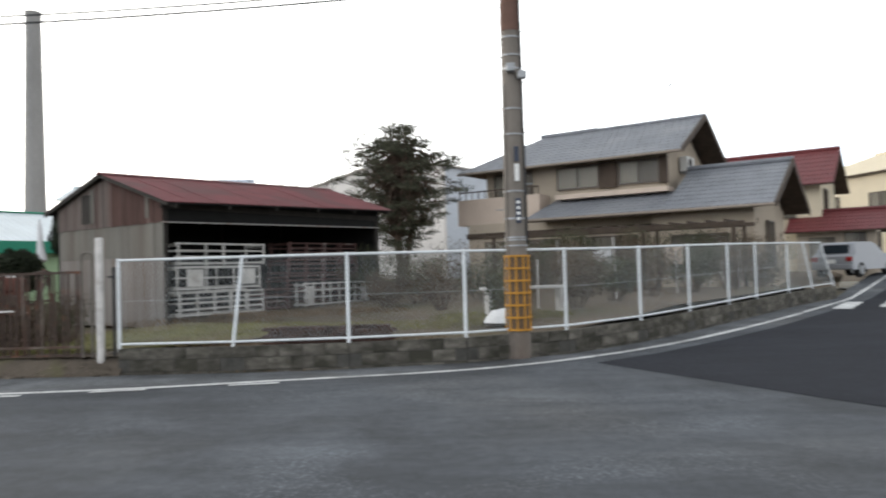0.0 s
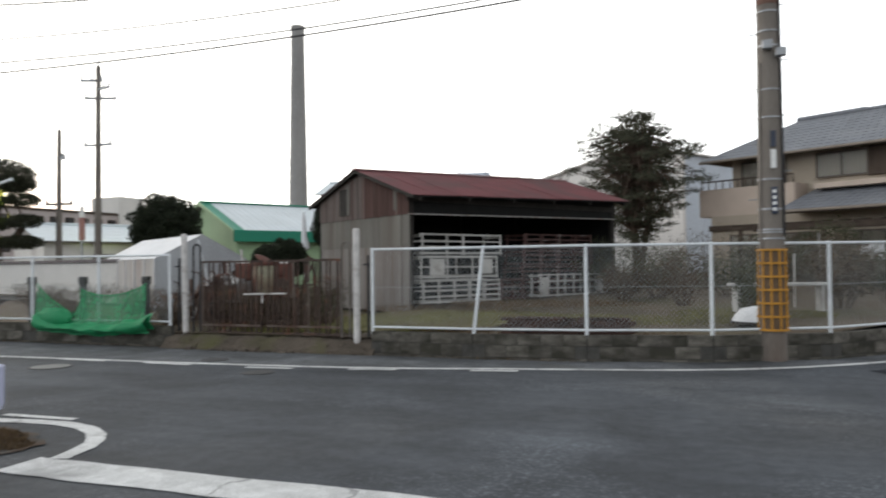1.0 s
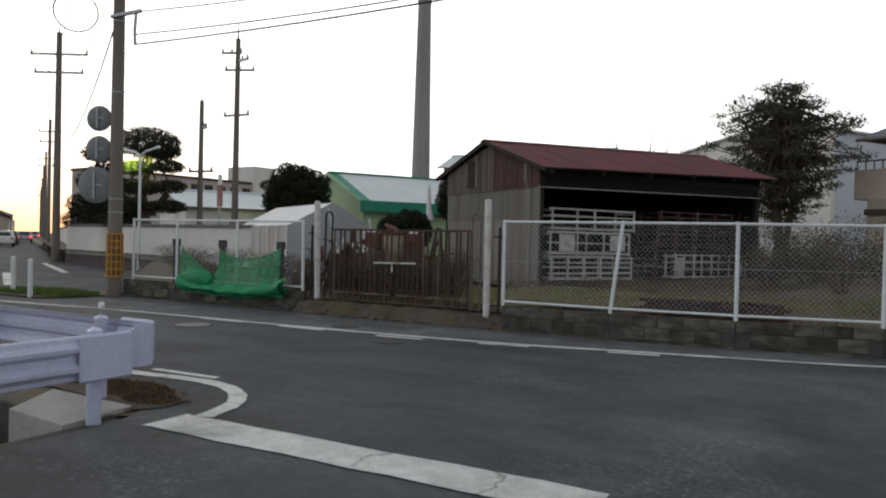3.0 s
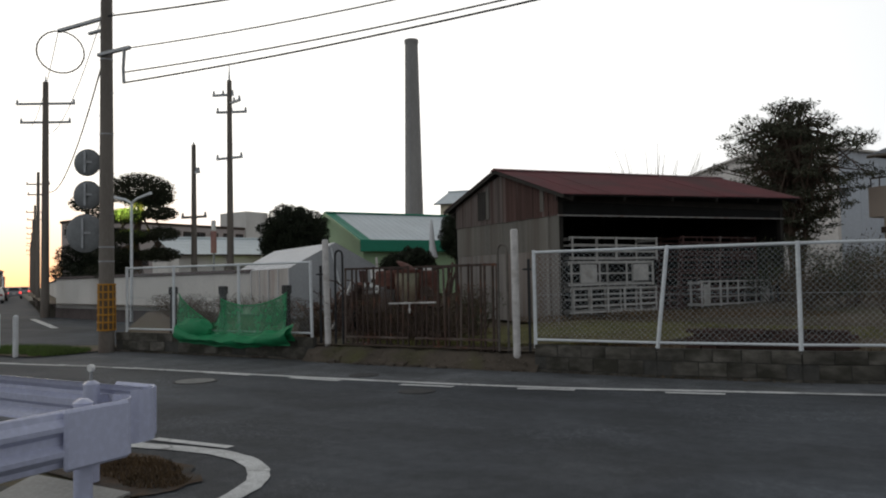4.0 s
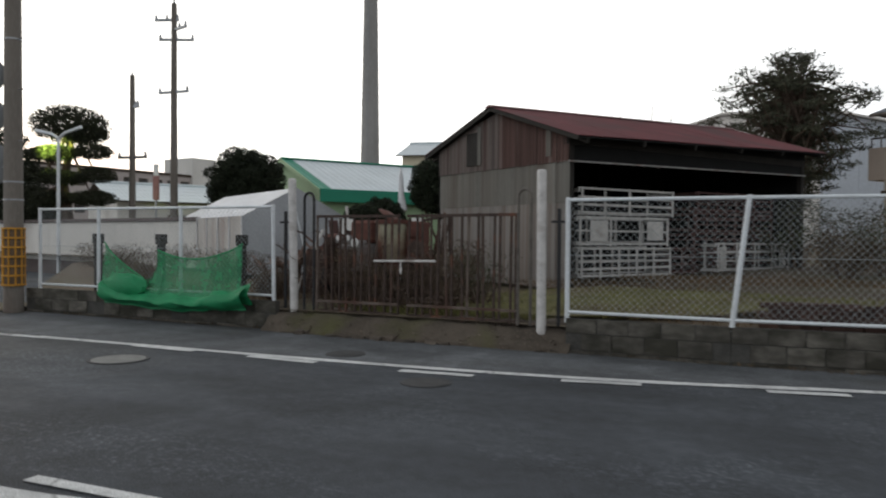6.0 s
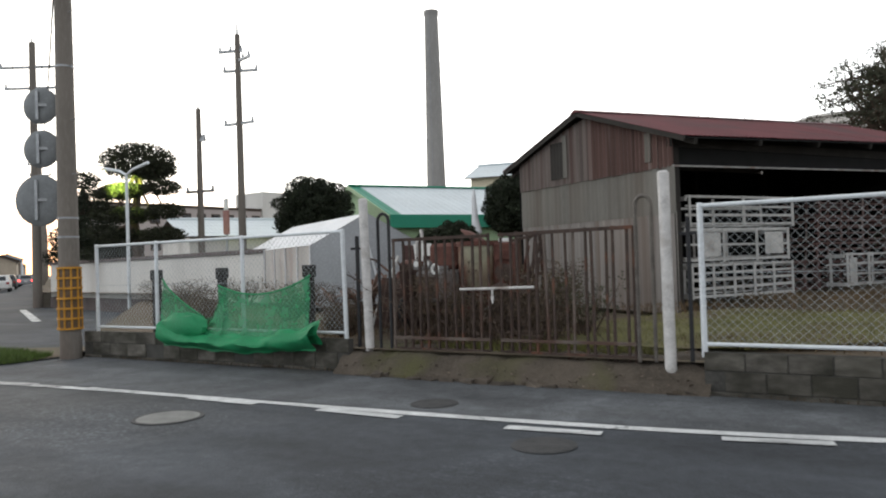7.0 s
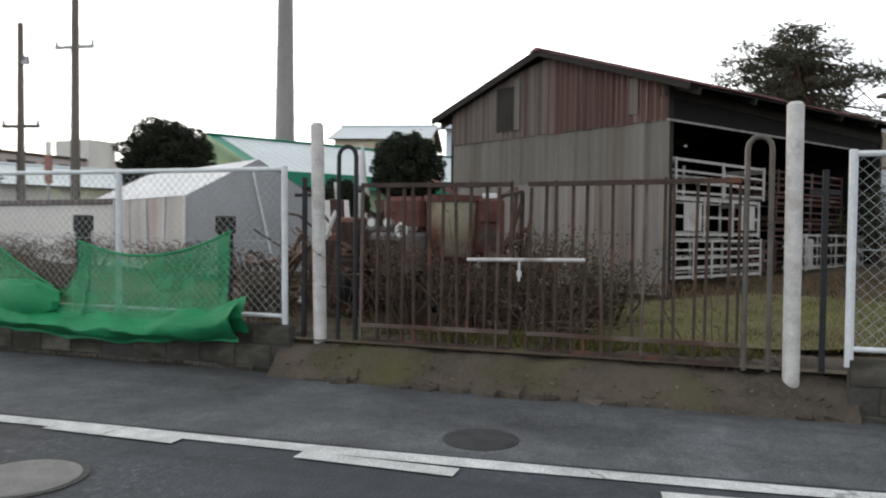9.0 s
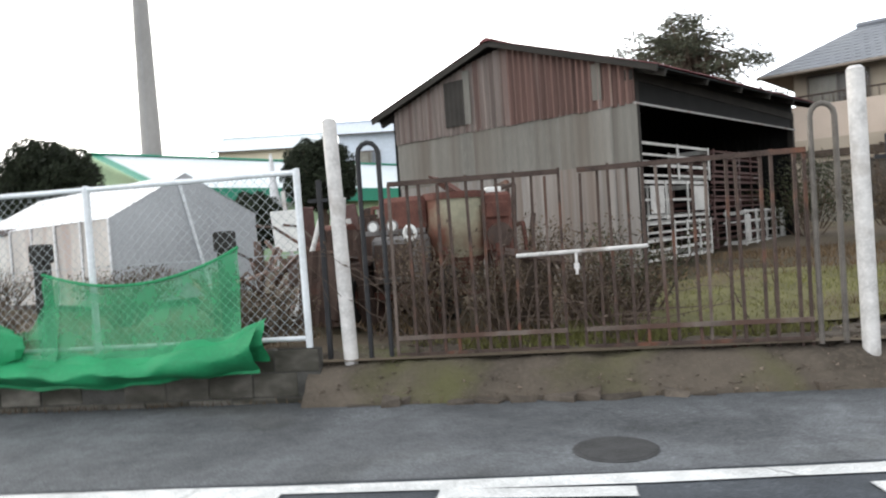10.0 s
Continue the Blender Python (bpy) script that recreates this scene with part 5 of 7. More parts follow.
for a, b in (((0.04, -0.05, 5.4), (0.04, 3.05, 6.97)), ((0.04, 6.1, 5.4), (0.04, 3.05, 6.97))):
    part("barge_board", Shape().bar(a, b, 0.05, 0.2), BROWN, house)
# lower roofs
tiled_slope(house, (-5.2, -1.5, 3.3), (-0.2, -1.5, 3.3), (-5.0, 0.8, 4.1), (-0.2, 0.8, 4.1), 7, TILE)
part("lower_deck", Shape().add([(-5.2, -1.48, 3.24), (-0.2, -1.48, 3.24), (-0.2, 0.8, 4.04), (-5.0, 0.8, 4.04), (-5.2, -1.48, 3.16), (-0.2, -1.48, 3.16), (-0.2, 0.8, 3.3), (-5.0, 0.8, 3.3)], [(0, 1, 2, 3), (4, 7, 6, 5), (0, 4, 5, 1), (1, 5, 6, 2), (2, 6, 7, 3), (3, 7, 4, 0)]), BROWN, house)
part("gutter", Shape().tube([(-5.2, -1.54, 3.24), (3.1, -1.54, 3.24)], 0.05, 8), GUTTER, house)
tiled_slope(house, (-0.25, -1.5, 3.3), (3.12, -1.5, 3.3), (-0.25, 1.7, 4.86), (3.12, 1.7, 4.86), 10, TILE)
tiled_slope(house, (-0.25, 4.9, 3.3), (3.12, 4.9, 3.3), (-0.25, 1.7, 4.86), (3.12, 1.7, 4.86), 10, TILE)
part("wing_deck", Shape().add([(-0.25, -1.48, 3.24), (3.1, -1.48, 3.24), (3.1, 1.7, 4.8), (-0.25, 1.7, 4.8), (-0.25, 4.88, 3.24), (3.1, 4.88, 3.24)], [(0, 1, 2, 3), (3, 2, 5, 4)]), BROWN, house)
part("ridge", Shape().tube([(-0.3, 1.7, 4.92), (3.15, 1.7, 4.92)], 0.09, 8), TILE, house)
for a, b in (((3.13, -1.5, 3.27), (3.13, 1.7, 4.84)), ((3.13, 4.9, 3.27), (3.13, 1.7, 4.84))):
    part("barge_board", Shape().bar(a, b, 0.05, 0.22), BROWN, house)
# balcony, ledge, windows
part("balcony", Shape().box(-8.95, -0.1, 3.3, -5.3, 0.02, 4.32, c=0.01).box(-8.95, 0.02, 3.3, -8.83, 0.8, 4.32).box(-5.42, 0.02, 3.3, -5.3, 0.8, 4.32).box(-8.83, 0.02, 3.3, -5.42, 0.8, 3.42), PARAPET, house, "pinkish balcony parapet")
part("balcony_rail", Shape().bar((-8.9, -0.04, 4.62), (-5.35, -0.04, 4.62), 0.05), BROWN, house)
for k in range(13):
    part("baluster", Shape().bar((-8.88 + 0.293 * k, -0.04, 4.32), (-8.88 + 0.293 * k, -0.04, 4.62), 0.03), BROWN, house)
part("window_ledge", Shape().box(-4.75, 0.1, 4.05, -0.55, 0.8, 4.22, c=0.01), PARAPET, house, "long beige ledge below the upper windows")
part("shutter_box", Shape().box(-3.25, 0.66, 4.4, -2.55, 0.8, 5.35, c=0.01), BROWN, house)
part("shutter_box", Shape().box(-1.0, 0.66, 4.4, -0.72, 0.8, 5.35, c=0.01), BROWN, house)
window(house, pose(-4.95, 0.72, 4.45), 1.7, 0.86, 1.0)
window(house, pose(-2.5, 0.72, 4.45), 1.5, 0.86, 0.5)
window(house, pose(-7.7, 0.72, 3.5), 1.7, 1.8, 0.5)
window(house, pose(-7.6, -0.28, 0.7), 3.2, 1.9, 0.4, 4)
window(house, pose(-3.9, -0.28, 0.7), 2.4, 1.9, 0.6, 3)
window(house, pose(-0.2, -0.83, 1.3), 1.8, 1.2, False, 2)
window(house, pose(2.43, 0.9, 1.4, 0, 0, 90), 1.0, 1.5, True, 2)
part("band_board", Shape().box(-8.45, -0.3, 2.75, 2.36, -0.2, 2.95), BROWN, house)
ac = thing("air_conditioner", house.matrix_world @ pose(-0.72, 2.1, 4.9), "white outdoor air-conditioner unit on brackets", "air conditioner")
part("case", Shape().box(0.02, 0, 0, 0.32, 0.8, 0.55, c=0.02), ACWHITE, ac)
part("fan_grille", Shape().tube([(0.32, 0.3, 0.28), (0.335, 0.3, 0.28)], 0.21, 18), DARK, ac)
for y in (0.1, 0.66):
    part("bracket", Shape().box(0, y, -0.05, 0.36, y + 0.04, 0), STEEL, ac)


def antenna(m, h, label):
    a = thing("roof_antenna", m, label, "antenna", "roof antennas")
    part("mast", Shape().tube([(0, 0, 0), (0, 0, h)], 0.018, 6), STEEL, a)
    part("boom", Shape().tube([(-0.5, 0, h - 0.1), (0.5, 0, h - 0.1)], 0.012, 5), STEEL, a)
    for k in range(7):
        x = -0.48 + 0.16 * k
        part("element", Shape().tube([(x, -0.25, h - 0.1), (x, 0.25, h - 0.1)], 0.007, 4), STEEL, a)
    return a


antenna(house.matrix_world @ pose(-1.2, 3.05, 6.95), 1.5, "thin television antenna on the tiled roof")

# ---- houses up the side road ----
REDTILE = material("dark_red_roof_tile", (0.125, 0.03, 0.032), 0.55, scale=2, fine=20, amount=0.25)
CREAM = material("cream_render", (0.6, 0.53, 0.4), 0.9, scale=1, fine=30, amount=0.1, bump=0.1)


def simple_house(name, m, w, d, eave, ridge, wall, roof, label, over=0.5, wins=(), along_x=True, rows=8):
    """A gabled house with its ridge along local x."""
    h = thing(name, m, label, "house")
    part("wall", Shape().box(0, 0, -0.3, w, d, eave), wall, h)
    for x in (0.0, w - 0.12):
        part("gable", Shape().add([(x, 0, eave), (x, d, eave), (x, d / 2, ridge - 0.12), (x + 0.12, 0, eave), (x + 0.12, d, eave), (x + 0.12, d / 2, ridge - 0.12)], [(0, 1, 2), (5, 4, 3), (0, 3, 4, 1), (1, 4, 5, 2), (2, 5, 3, 0)]), wall, h)
    sl = (ridge - eave) / (d / 2)
    for y, s in ((-over, 1), (d + over, -1)):
        tiled_slope(h, (-over, y, eave - over * sl + 0.08), (w + over, y, eave - over * sl + 0.08), (-over, d / 2, ridge + 0.02), (w + over, d / 2, ridge + 0.02), rows, roof)
        part("roof_deck", Shape().add([(-over, y, eave - over * sl), (w + over, y, eave - over * sl), (w + over, d / 2, ridge - 0.06), (-over, d / 2, ridge - 0.06), (-over, y, eave - over * sl + 0.05), (w + over, y, eave - over * sl + 0.05), (w + over, d / 2, ridge - 0.01), (-over, d / 2, ridge - 0.01)], [(0, 3, 2, 1), (4, 5, 6, 7), (0, 1, 5, 4), (1, 2, 6, 5), (2, 3, 7, 6), (3, 0, 4, 7)]), BROWN, h)
    part("ridge", Shape().tube([(-over, d / 2, ridge + 0.06), (w + over, d / 2, ridge + 0.06)], 0.1, 8), roof, h)
    for x, z, ww, hh, side in wins:
        if side == "front":
            window(h, pose(x, -0.07, z), ww, hh, 0.6)
        else:
            window(h, pose(w + 0.07, x, z, 0, 0, 90), ww, hh, 0.6)
    return h


simple_house("red_roof_house", pose(11.6, 44.2, 0.2, 0, 0, GRID) @ Matrix.Scale(1.21, 4), 6.6, 5.0, 4.7, 6.2, CREAM, REDTILE, "cream two-storey house with dark red tiled roof", 0.6, ((1.0, 3.2, 1.5, 1.0, "front"), (4.3, 3.0, 1.3, 1.2, "front"), (0.9, 3.0, 0.9, 1.3, "side"), (3.0, 1.0, 1.2, 1.2, "side")))
simple_house("red_roof_annex", pose(16.9, 39.6, 0.7, 0, 0, GRID), 3.6, 3.4, 2.5, 3.4, STUCCO, REDTILE, "single-storey annex with red tiled roof", 0.5, ((0.6, 0.8, 1.2, 1.2, "front"), (2.2, 0.2, 1.0, 2.0, "front"), (1.0, 0.3, 1.2, 1.9, "side")), rows=6)
simple_house("cream_house", pose(25.5, 59, 0.4, 0, 0, -75) @ Matrix.Scale(1.18, 4), 9.0, 13.0, 6.0, 8.0, CREAM, CREAM, "large cream building with a low gable", 0.4, ((2.0, 3.6, 1.6, 1.2, "front"), (6.0, 3.6, 1.6, 1.2, "front")))
antenna(pose(15.6, 43.8, 7.6), 1.6, "thin television antenna on the red roof")


# ---- car by the annex ----
CARPAINT = material("silver_car_paint", (0.24, 0.25, 0.27), 0.4, 0.3, scale=3, fine=30, amount=0.06, spec=0.6)
TYRE = material("tyre_rubber", (0.02, 0.02, 0.02), 0.85)
TAIL = material("red_tail_lamp", (0.35, 0.02, 0.02), 0.3)
LIT = bpy.data.materials.new("lit_tail_lamp")
LIT.use_nodes = True
LIT.node_tree.nodes["Principled BSDF"].inputs["Base Color"].default_value = (0.6, 0.02, 0.02, 1)
LIT.node_tree.nodes["Principled BSDF"].inputs["Emission Color"].default_value = (1, 0.06, 0.05, 1)
LIT.node_tree.nodes["Principled BSDF"].inputs["Emission Strength"].default_value = 6


CARGLASS = material("dark_car_glass", (0.02, 0.026, 0.032), 0.12, spec=0.6, amount=0.1)


def car(m, label, paint, lit=False):
    c = thing("car", m, label, "car", "cars")
    prof = [(-2.1, 0.32), (-2.15, 0.62), (-2.08, 0.86), (-1.85, 0.95), (-1.6, 1.36), (-1.35, 1.45), (0.1, 1.46), (0.4, 1.4), (0.95, 0.97), (1.85, 0.86), (2.1, 0.7), (2.12, 0.32)]
    s = Shape()
    n = len(prof)
    for w, k in ((-0.83, 0), (-0.8, 1), (0.8, 1), (0.83, 0)):
        for x, z in prof:
            f = 0.8 if z > 1.0 else 1.0
            s.v.append((x * (0.985 if not k else 1), w * f, z))
    for i in range(3):
        for j in range(n):
            s.f.append((i * n + j, i * n + (j + 1) % n, (i + 1) * n + (j + 1) % n, (i + 1) * n + j))
    s.f += [tuple(range(n))[::-1], tuple(range(3 * n, 4 * n))]
    part("body", s, paint, c, smooth=True)
    for sgn in (-1, 1):
        part("side_window", Shape().add([(-1.5, sgn * 0.7, 1.0), (0.75, sgn * 0.7, 1.0), (0.3, sgn * 0.675, 1.34), (-1.3, sgn * 0.675, 1.34), (-1.5, sgn * 0.6, 1.0), (0.75, sgn * 0.6, 1.0), (0.3, sgn * 0.6, 1.34), (-1.3, sgn * 0.6, 1.34)], [(0, 1, 2, 3), (7, 6, 5, 4), (0, 4, 5, 1), (1, 5, 6, 2), (2, 6, 7, 3), (3, 7, 4, 0)]), CARGLASS, c)
        part("tail_lamp", Shape().box(-2.16, sgn * 0.68 - 0.12, 0.66, -2.05, sgn * 0.68 + 0.12, 0.84, c=0.02), LIT if lit else TAIL, c)
        for x in (-1.35, 1.35):
            wheel = new("wheel")
            wheel.parent = c
            wheel.matrix_local = pose(x, sgn * 0.74, 0.31)
            part("tyre", Shape().tube([(0, -0.1, 0), (0, 0.1, 0)], 0.31, 18), TYRE, wheel)
            part("rim", Shape().tube([(0, -0.11, 0), (0, 0.11, 0)], 0.19, 14), STEEL, wheel)
    part("rear_window", Shape().add([(-1.84, -0.55, 0.99), (-1.84, 0.55, 0.99), (-1.63, 0.5, 1.34), (-1.63, -0.5, 1.34), (-1.8, -0.55, 0.97), (-1.8, 0.55, 0.97), (-1.58, 0.5, 1.33), (-1.58, -0.5, 1.33)], [(0, 1, 2, 3), (7, 6, 5, 4), (0, 4, 5, 1), (1, 5, 6, 2), (2, 6, 7, 3), (3, 7, 4, 0)]), CARGLASS, c)
    part("bumper", Shape().box(-2.2, -0.8, 0.34, -2.05, 0.8, 0.55, c=0.03), paint, c)
    part("plate", Shape().box(-2.215, -0.17, 0.58, -2.2 + 0.03, 0.17, 0.74), ACWHITE, c)
    return c


car(pose(16.1, 32.2, rise(16.1, 32.2), 0, 0, 41), "silver estate car parked beside the annex", CARPAINT)
car(pose(-92, 55.5, 0, 0, 0, 148), "distant car with red tail lamps on the street", CARPAINT, True)
car(pose(-120, 74, 0, 0, 0, 148), "far distant car with red tail lamps", CARPAINT, True)
DARKPAINT = material("dark_car_paint", (0.03, 0.032, 0.036), 0.35, 0.2, amount=0.1, spec=0.6)
for x, y, paint in ((-70.5, 40.6, ACWHITE), (-79.0, 46.0, DARKPAINT), (-101.0, 59.2, DARKPAINT), (-113.0, 66.6, ACWHITE), (-131.0, 77.6, DARKPAINT)):
    car(pose(x, y, 0, 0, 0, 148), "car parked along the side of the far street", paint)

# ---- background buildings ----
FACTORY = material("pale_factory_cladding", (0.66, 0.63, 0.6), 0.8, scale=0.3, fine=6, amount=0.08, stain=(0.55, 0.5, 0.47), stain_at=(0.55, 0.8))
FACTORYBLUE = material("bluish_factory_cladding", (0.5, 0.54, 0.6), 0.8, scale=0.3, fine=6, amount=0.1)
fac = thing("factory", pose(-2.0, 48.5, -0.45, 0, 0, GRID), "large pale windowless factory hall with low gable", "factory")
part("gable_wall", Shape().add([(-16, 0, 0), (0, 0, 0), (0, 0, 8.9), (-6, 0, 9.4), (-16, 0, 7.7), (-16, 0.3, 0), (0, 0.3, 0), (0, 0.3, 8.9), (-6, 0.3, 9.4), (-16, 0.3, 7.7)], [(0, 1, 2, 3, 4), (9, 8, 7, 6, 5), (0, 5, 6, 1), (1, 6, 7, 2), (2, 7, 8, 3), (3, 8, 9, 4), (4, 9, 5, 0)]), FACTORY, fac)
for k in range(12):
    part("wall_panel", Shape().box(-0.06, 0.3 + 2.0 * k, 0, 0.0, 2.27 + 2.0 * k, 8.9), FACTORYBLUE, fac)
part("back_wall", Shape().box(-16, 24, 0, 0, 24.3, 7.7), FACTORY, fac)
for a, b in ((-16.3, -6), (-6, 0.3)):
    za, zb = (7.66, 9.42) if a < -8.1 else (9.42, 8.9)
    part("roof_slab", Shape().add([(a, -0.3, za), (b, -0.3, zb), (b, 24.6, zb), (a, 24.6, za), (a, -0.3, za + 0.12), (b, -0.3, zb + 0.12), (b, 24.6, zb + 0.12), (a, 24.6, za + 0.12)], [(0, 3, 2, 1), (4, 5, 6, 7), (0, 1, 5, 4), (1, 2, 6, 5), (2, 3, 7, 6), (3, 0, 4, 7)]), FACTORY, fac)
for k in range(3):
    part("roof_vent", Shape().box(-6.5, 1 + 6 * k, 9.3, -5.5, 2.2 + 6 * k, 9.75, c=0.05), FACTORYBLUE, fac)

GREENROOF = material("teal_painted_metal", (0.025, 0.23, 0.145), 0.55, scale=0.6, fine=12, amount=0.15)
PALEGREEN = material("pale_green_cladding", (0.33, 0.46, 0.28), 0.7, scale=0.6, fine=12, amount=0.12)
LIGHTROOF = material("light_grey_metal_roof", (0.55, 0.6, 0.62), 0.5, scale=0.5, fine=12, amount=0.12)
gr = thing("green_warehouse", pose(-21.2, 29.15, 0.05, 0, 0, GRID) @ Matrix.Diagonal((0.88, 1, 1, 1)), "low green warehouse with light grey roof and teal fascia", "warehouse")
part("gable_wall", Shape().add([(-9.5, 0, 0), (0, 0, 0), (0, 0, 3.2), (-4.75, 0, 4.75), (-9.5, 0, 3.2), (-9.5, 0.2, 0), (0, 0.2, 0), (0, 0.2, 3.2), (-4.75, 0.2, 4.75), (-9.5, 0.2, 3.2)], [(0, 1, 2, 3, 4), (9, 8, 7, 6, 5), (0, 5, 6, 1), (1, 6, 7, 2), (2, 7, 8, 3), (3, 8, 9, 4), (4, 9, 5, 0)]), PALEGREEN, gr)
part("side_wall", Shape().box(-0.2, 0.2, 0, 0.0, 16, 3.0), PALEGREEN, gr)
part("far_side_wall", Shape().box(-9.5, 0.2, 0, -9.3, 16, 3.0), PALEGREEN, gr)
for k in range(16):
    y = -0.3 + 1.02 * k
    for y0, y1 in ((y, y + 0.55), (y + 0.55, y + 1.0)) if k == 0 else ((y, y + 1.0),):
        part("roof_panel", Shape().sheet((0.4, y0, 3.3), (0.4, y1, 3.3), (-4.75, y1, 4.92), (-4.75, y0, 4.92), 0.03, 0.012, 0.3), GREENROOF if y0 < 0 else LIGHTROOF, gr)
    part("roof_panel", Shape().sheet((-9.9, y, 3.3), (-9.9, y + 1.0, 3.3), (-4.75, y + 1.0, 4.92), (-4.75, y, 4.92), 0.03, 0.012, 0.3), LIGHTROOF, gr)
part("fascia", Shape().box(0.38, -0.3, 2.75, 0.5, 16, 3.3, c=0.02), GREENROOF, gr)
part("ridge_cap", Shape().box(-4.95, -0.32, 4.9, -4.55, 16, 4.98, c=0.02), GREENROOF, gr)
part("barge", Shape().bar((0.42, -0.32, 3.2), (-4.75, -0.32, 4.85), 0.06, 0.16).bar((-4.75, -0.32, 4.85), (-9.9, -0.32, 3.2), 0.06, 0.16), PALEGREEN, gr)

# the white boundary wall across the street corner
WALLWHITE = material("stained_white_wall", (0.63, 0.61, 0.575), 0.9, scale=0.7, fine=25, amount=0.14, bump=0.15, stretch=(1, 1, 0.4), stain=(0.4, 0.37, 0.34), stain_at=(0.55, 0.75))
WALLBASE = material("brown_wall_base", (0.13, 0.105, 0.1), 0.9, scale=2, fine=25, amount=0.3)


def compound_wall(a, b, h, label):
    a, b = Vector((*a, 0)), Vector((*b, 0))
    d = b - a
    m = pose(a.x, a.y, 0, 0, 0, math.degrees(math.atan2(d.y, d.x)))
    w = thing("compound_wall", m, label, "wall", kind="structure")
    n = max(1, round(d.length / 2.4))
    for i in range(n):
        x0, x1 = d.length * i / n, d.length * (i + 1) / n
        part("panel", Shape().box(x0 + 0.006, 0, 0.42, x1 - 0.006, 0.14, h - 0.12, c=0.008), WALLWHITE, w)
    part("base", Shape().box(0, -0.03, -0.1, d.length, 0.17, 0.42), WALLBASE, w)
    part("coping", Shape().box(-0.05, -0.07, h - 0.12, d.length + 0.05, 0.21, h, c=0.015), WALLBASE, w)
    return w


compound_wall((-35.6, 23.6), (-16.5, 18.9), 1.92, "long white rendered compound wall with brown base")
compound_wall((-36.4, 24.6), (-35.6, 23.6), 1.92, "short chamfered corner of the white compound wall")
compound_wall((-110, 71), (-36.4, 24.6), 1.9, "white compound wall running along the far street")


def block_building(m, w, d, h, storeys, cols, wall, label, tower=None):
    b = thing("apartment_block", m, label, "apartment block")
    part("wall", Shape().box(0, 0, 0, w, d, h), wall, b)
    for s in range(storeys):
        z = h * (s + 0.35) / storeys
        for c in range(cols):
            x = w * (c + 0.2) / cols
            o = new("window")
            o.parent = b
            o.matrix_local = pose(x, -0.05, z)
            part("frame", Shape().box(0, 0, 0, w / cols * 0.6, 0.06, h / storeys * 0.45), BROWN, o)
            part("pane", Shape().box(0.08, -0.03, 0.08, w / cols * 0.6 - 0.08, 0.0, h / storeys * 0.45 - 0.08), GLASSM, o)
        part("balcony_band", Shape().box(0, -0.5, h * s / storeys - 0.1, w, 0, h * s / storeys + 0.75), wall, b)
    if tower:
        x0, x1, hh = tower
        part("tower", Shape().box(x0, -0.3, 0, x1, d, hh), WALLWHITE, b)
    part("parapet", Shape().box(-0.1, -0.1, h, w + 0.1, d + 0.1, h + 0.25), BROWN, b)
    return b


APART = material("pinkish_apartment_render", (0.42, 0.37, 0.35), 0.9, scale=0.3, fine=8, amount=0.1)
block_building(pose(-60, 42.5, 0, 0, 0, 84), 22.5, 4, 7.1, 3, 14, APART, "long pinkish apartment block with a stair tower", (17.6, 20.6, 9.1))
simple_house("low_office", pose(-40.5, 35.5, 0, 0, 0, 62), 17, 8, 3.5, 4.7, WALLWHITE, LIGHTROOF, "low white building with pale ridged roof", 0.5, ((3, 1.4, 2, 1.2, "front"), (8, 1.4, 2, 1.2, "front"), (13, 1.4, 2, 1.2, "front")), rows=5)
simple_house("pale_house", pose(-28.6, 50, 0, 0, 0, 12), 6, 7, 7.2, 8.4, CREAM, LIGHTROOF, "pale two-storey house behind the warehouse", 0.4, ((1.2, 5.2, 1.4, 1.0, "front"), (4.4, 5.2, 1.4, 1.0, "front")), rows=5)
simple_house("blue_grey_house", pose(-19.4, 45, 0, 0, 0, 10), 5.0, 5, 6.9, 7.8, FACTORYBLUE, FACTORYBLUE, "blue-grey roofed building behind the shed", 0.4, ((1.0, 5.0, 1.2, 0.9, "front"),), rows=5)
for k in range(6):
    simple_house("street_house", pose(-70 - 17 * k, 30.5 + 10.6 * k, 0, 0, 0, 148), 9, 7, 4.6 + 0.8 * (k % 2), 6.2 + 0.8 * (k % 2), (CREAM, STUCCO, FACTORYBLUE)[k % 3], TILE, "distant house along the far street", 0.5, ((1, 2.8, 1.5, 1.1, "front"), (5, 2.8, 1.5, 1.1, "front")), rows=4)


for k in range(5):
    simple_house("street_house", pose(-178 - 30 * k, 103.5 + 18 * k, 0, 0, 0, 148), 12, 8, 4.4 + 1.1 * (k % 3), 6.0 + 1.1 * (k % 3), (STUCCO, BROWN, FACTORYBLUE)[k % 3], TILE, "far distant house along the street", 0.5, ((1, 2.8, 1.8, 1.2, "side"), (5, 2.8, 1.8, 1.2, "side")), rows=3)


# ---- trees and shrubs ----
BARK = material("rough_bark", (0.10, 0.07, 0.052), 0.95, scale=6, fine=40, amount=0.4, bump=0.6, stretch=(1, 1, 0.3))


def leafy(name, base, dark):
    m = material(name, base, 0.7, dark=dark, scale=1.4, fine=9, amount=0.5, spec=0.25)
    n, l = m.node_tree.nodes, m.node_tree.links
    g = n.new("ShaderNodeNewGeometry")
    b = n["Principled BSDF"]
    old = b.inputs["Base Color"].links[0].from_socket
    r = n.new("ShaderNodeMapRange")
    r.inputs[3].default_value, r.inputs[4].default_value = 0.55, 1.45
    l.new(g.outputs["Random Per Island"], r.inputs[0])
    x = n.new("ShaderNodeVectorMath")
    x.operation = "SCALE"
    l.new(old, x.inputs[0])
    l.new(r.outputs[0], x.inputs["Scale"])
    l.new(x.outputs[0], b.inputs["Base Color"])
    return m


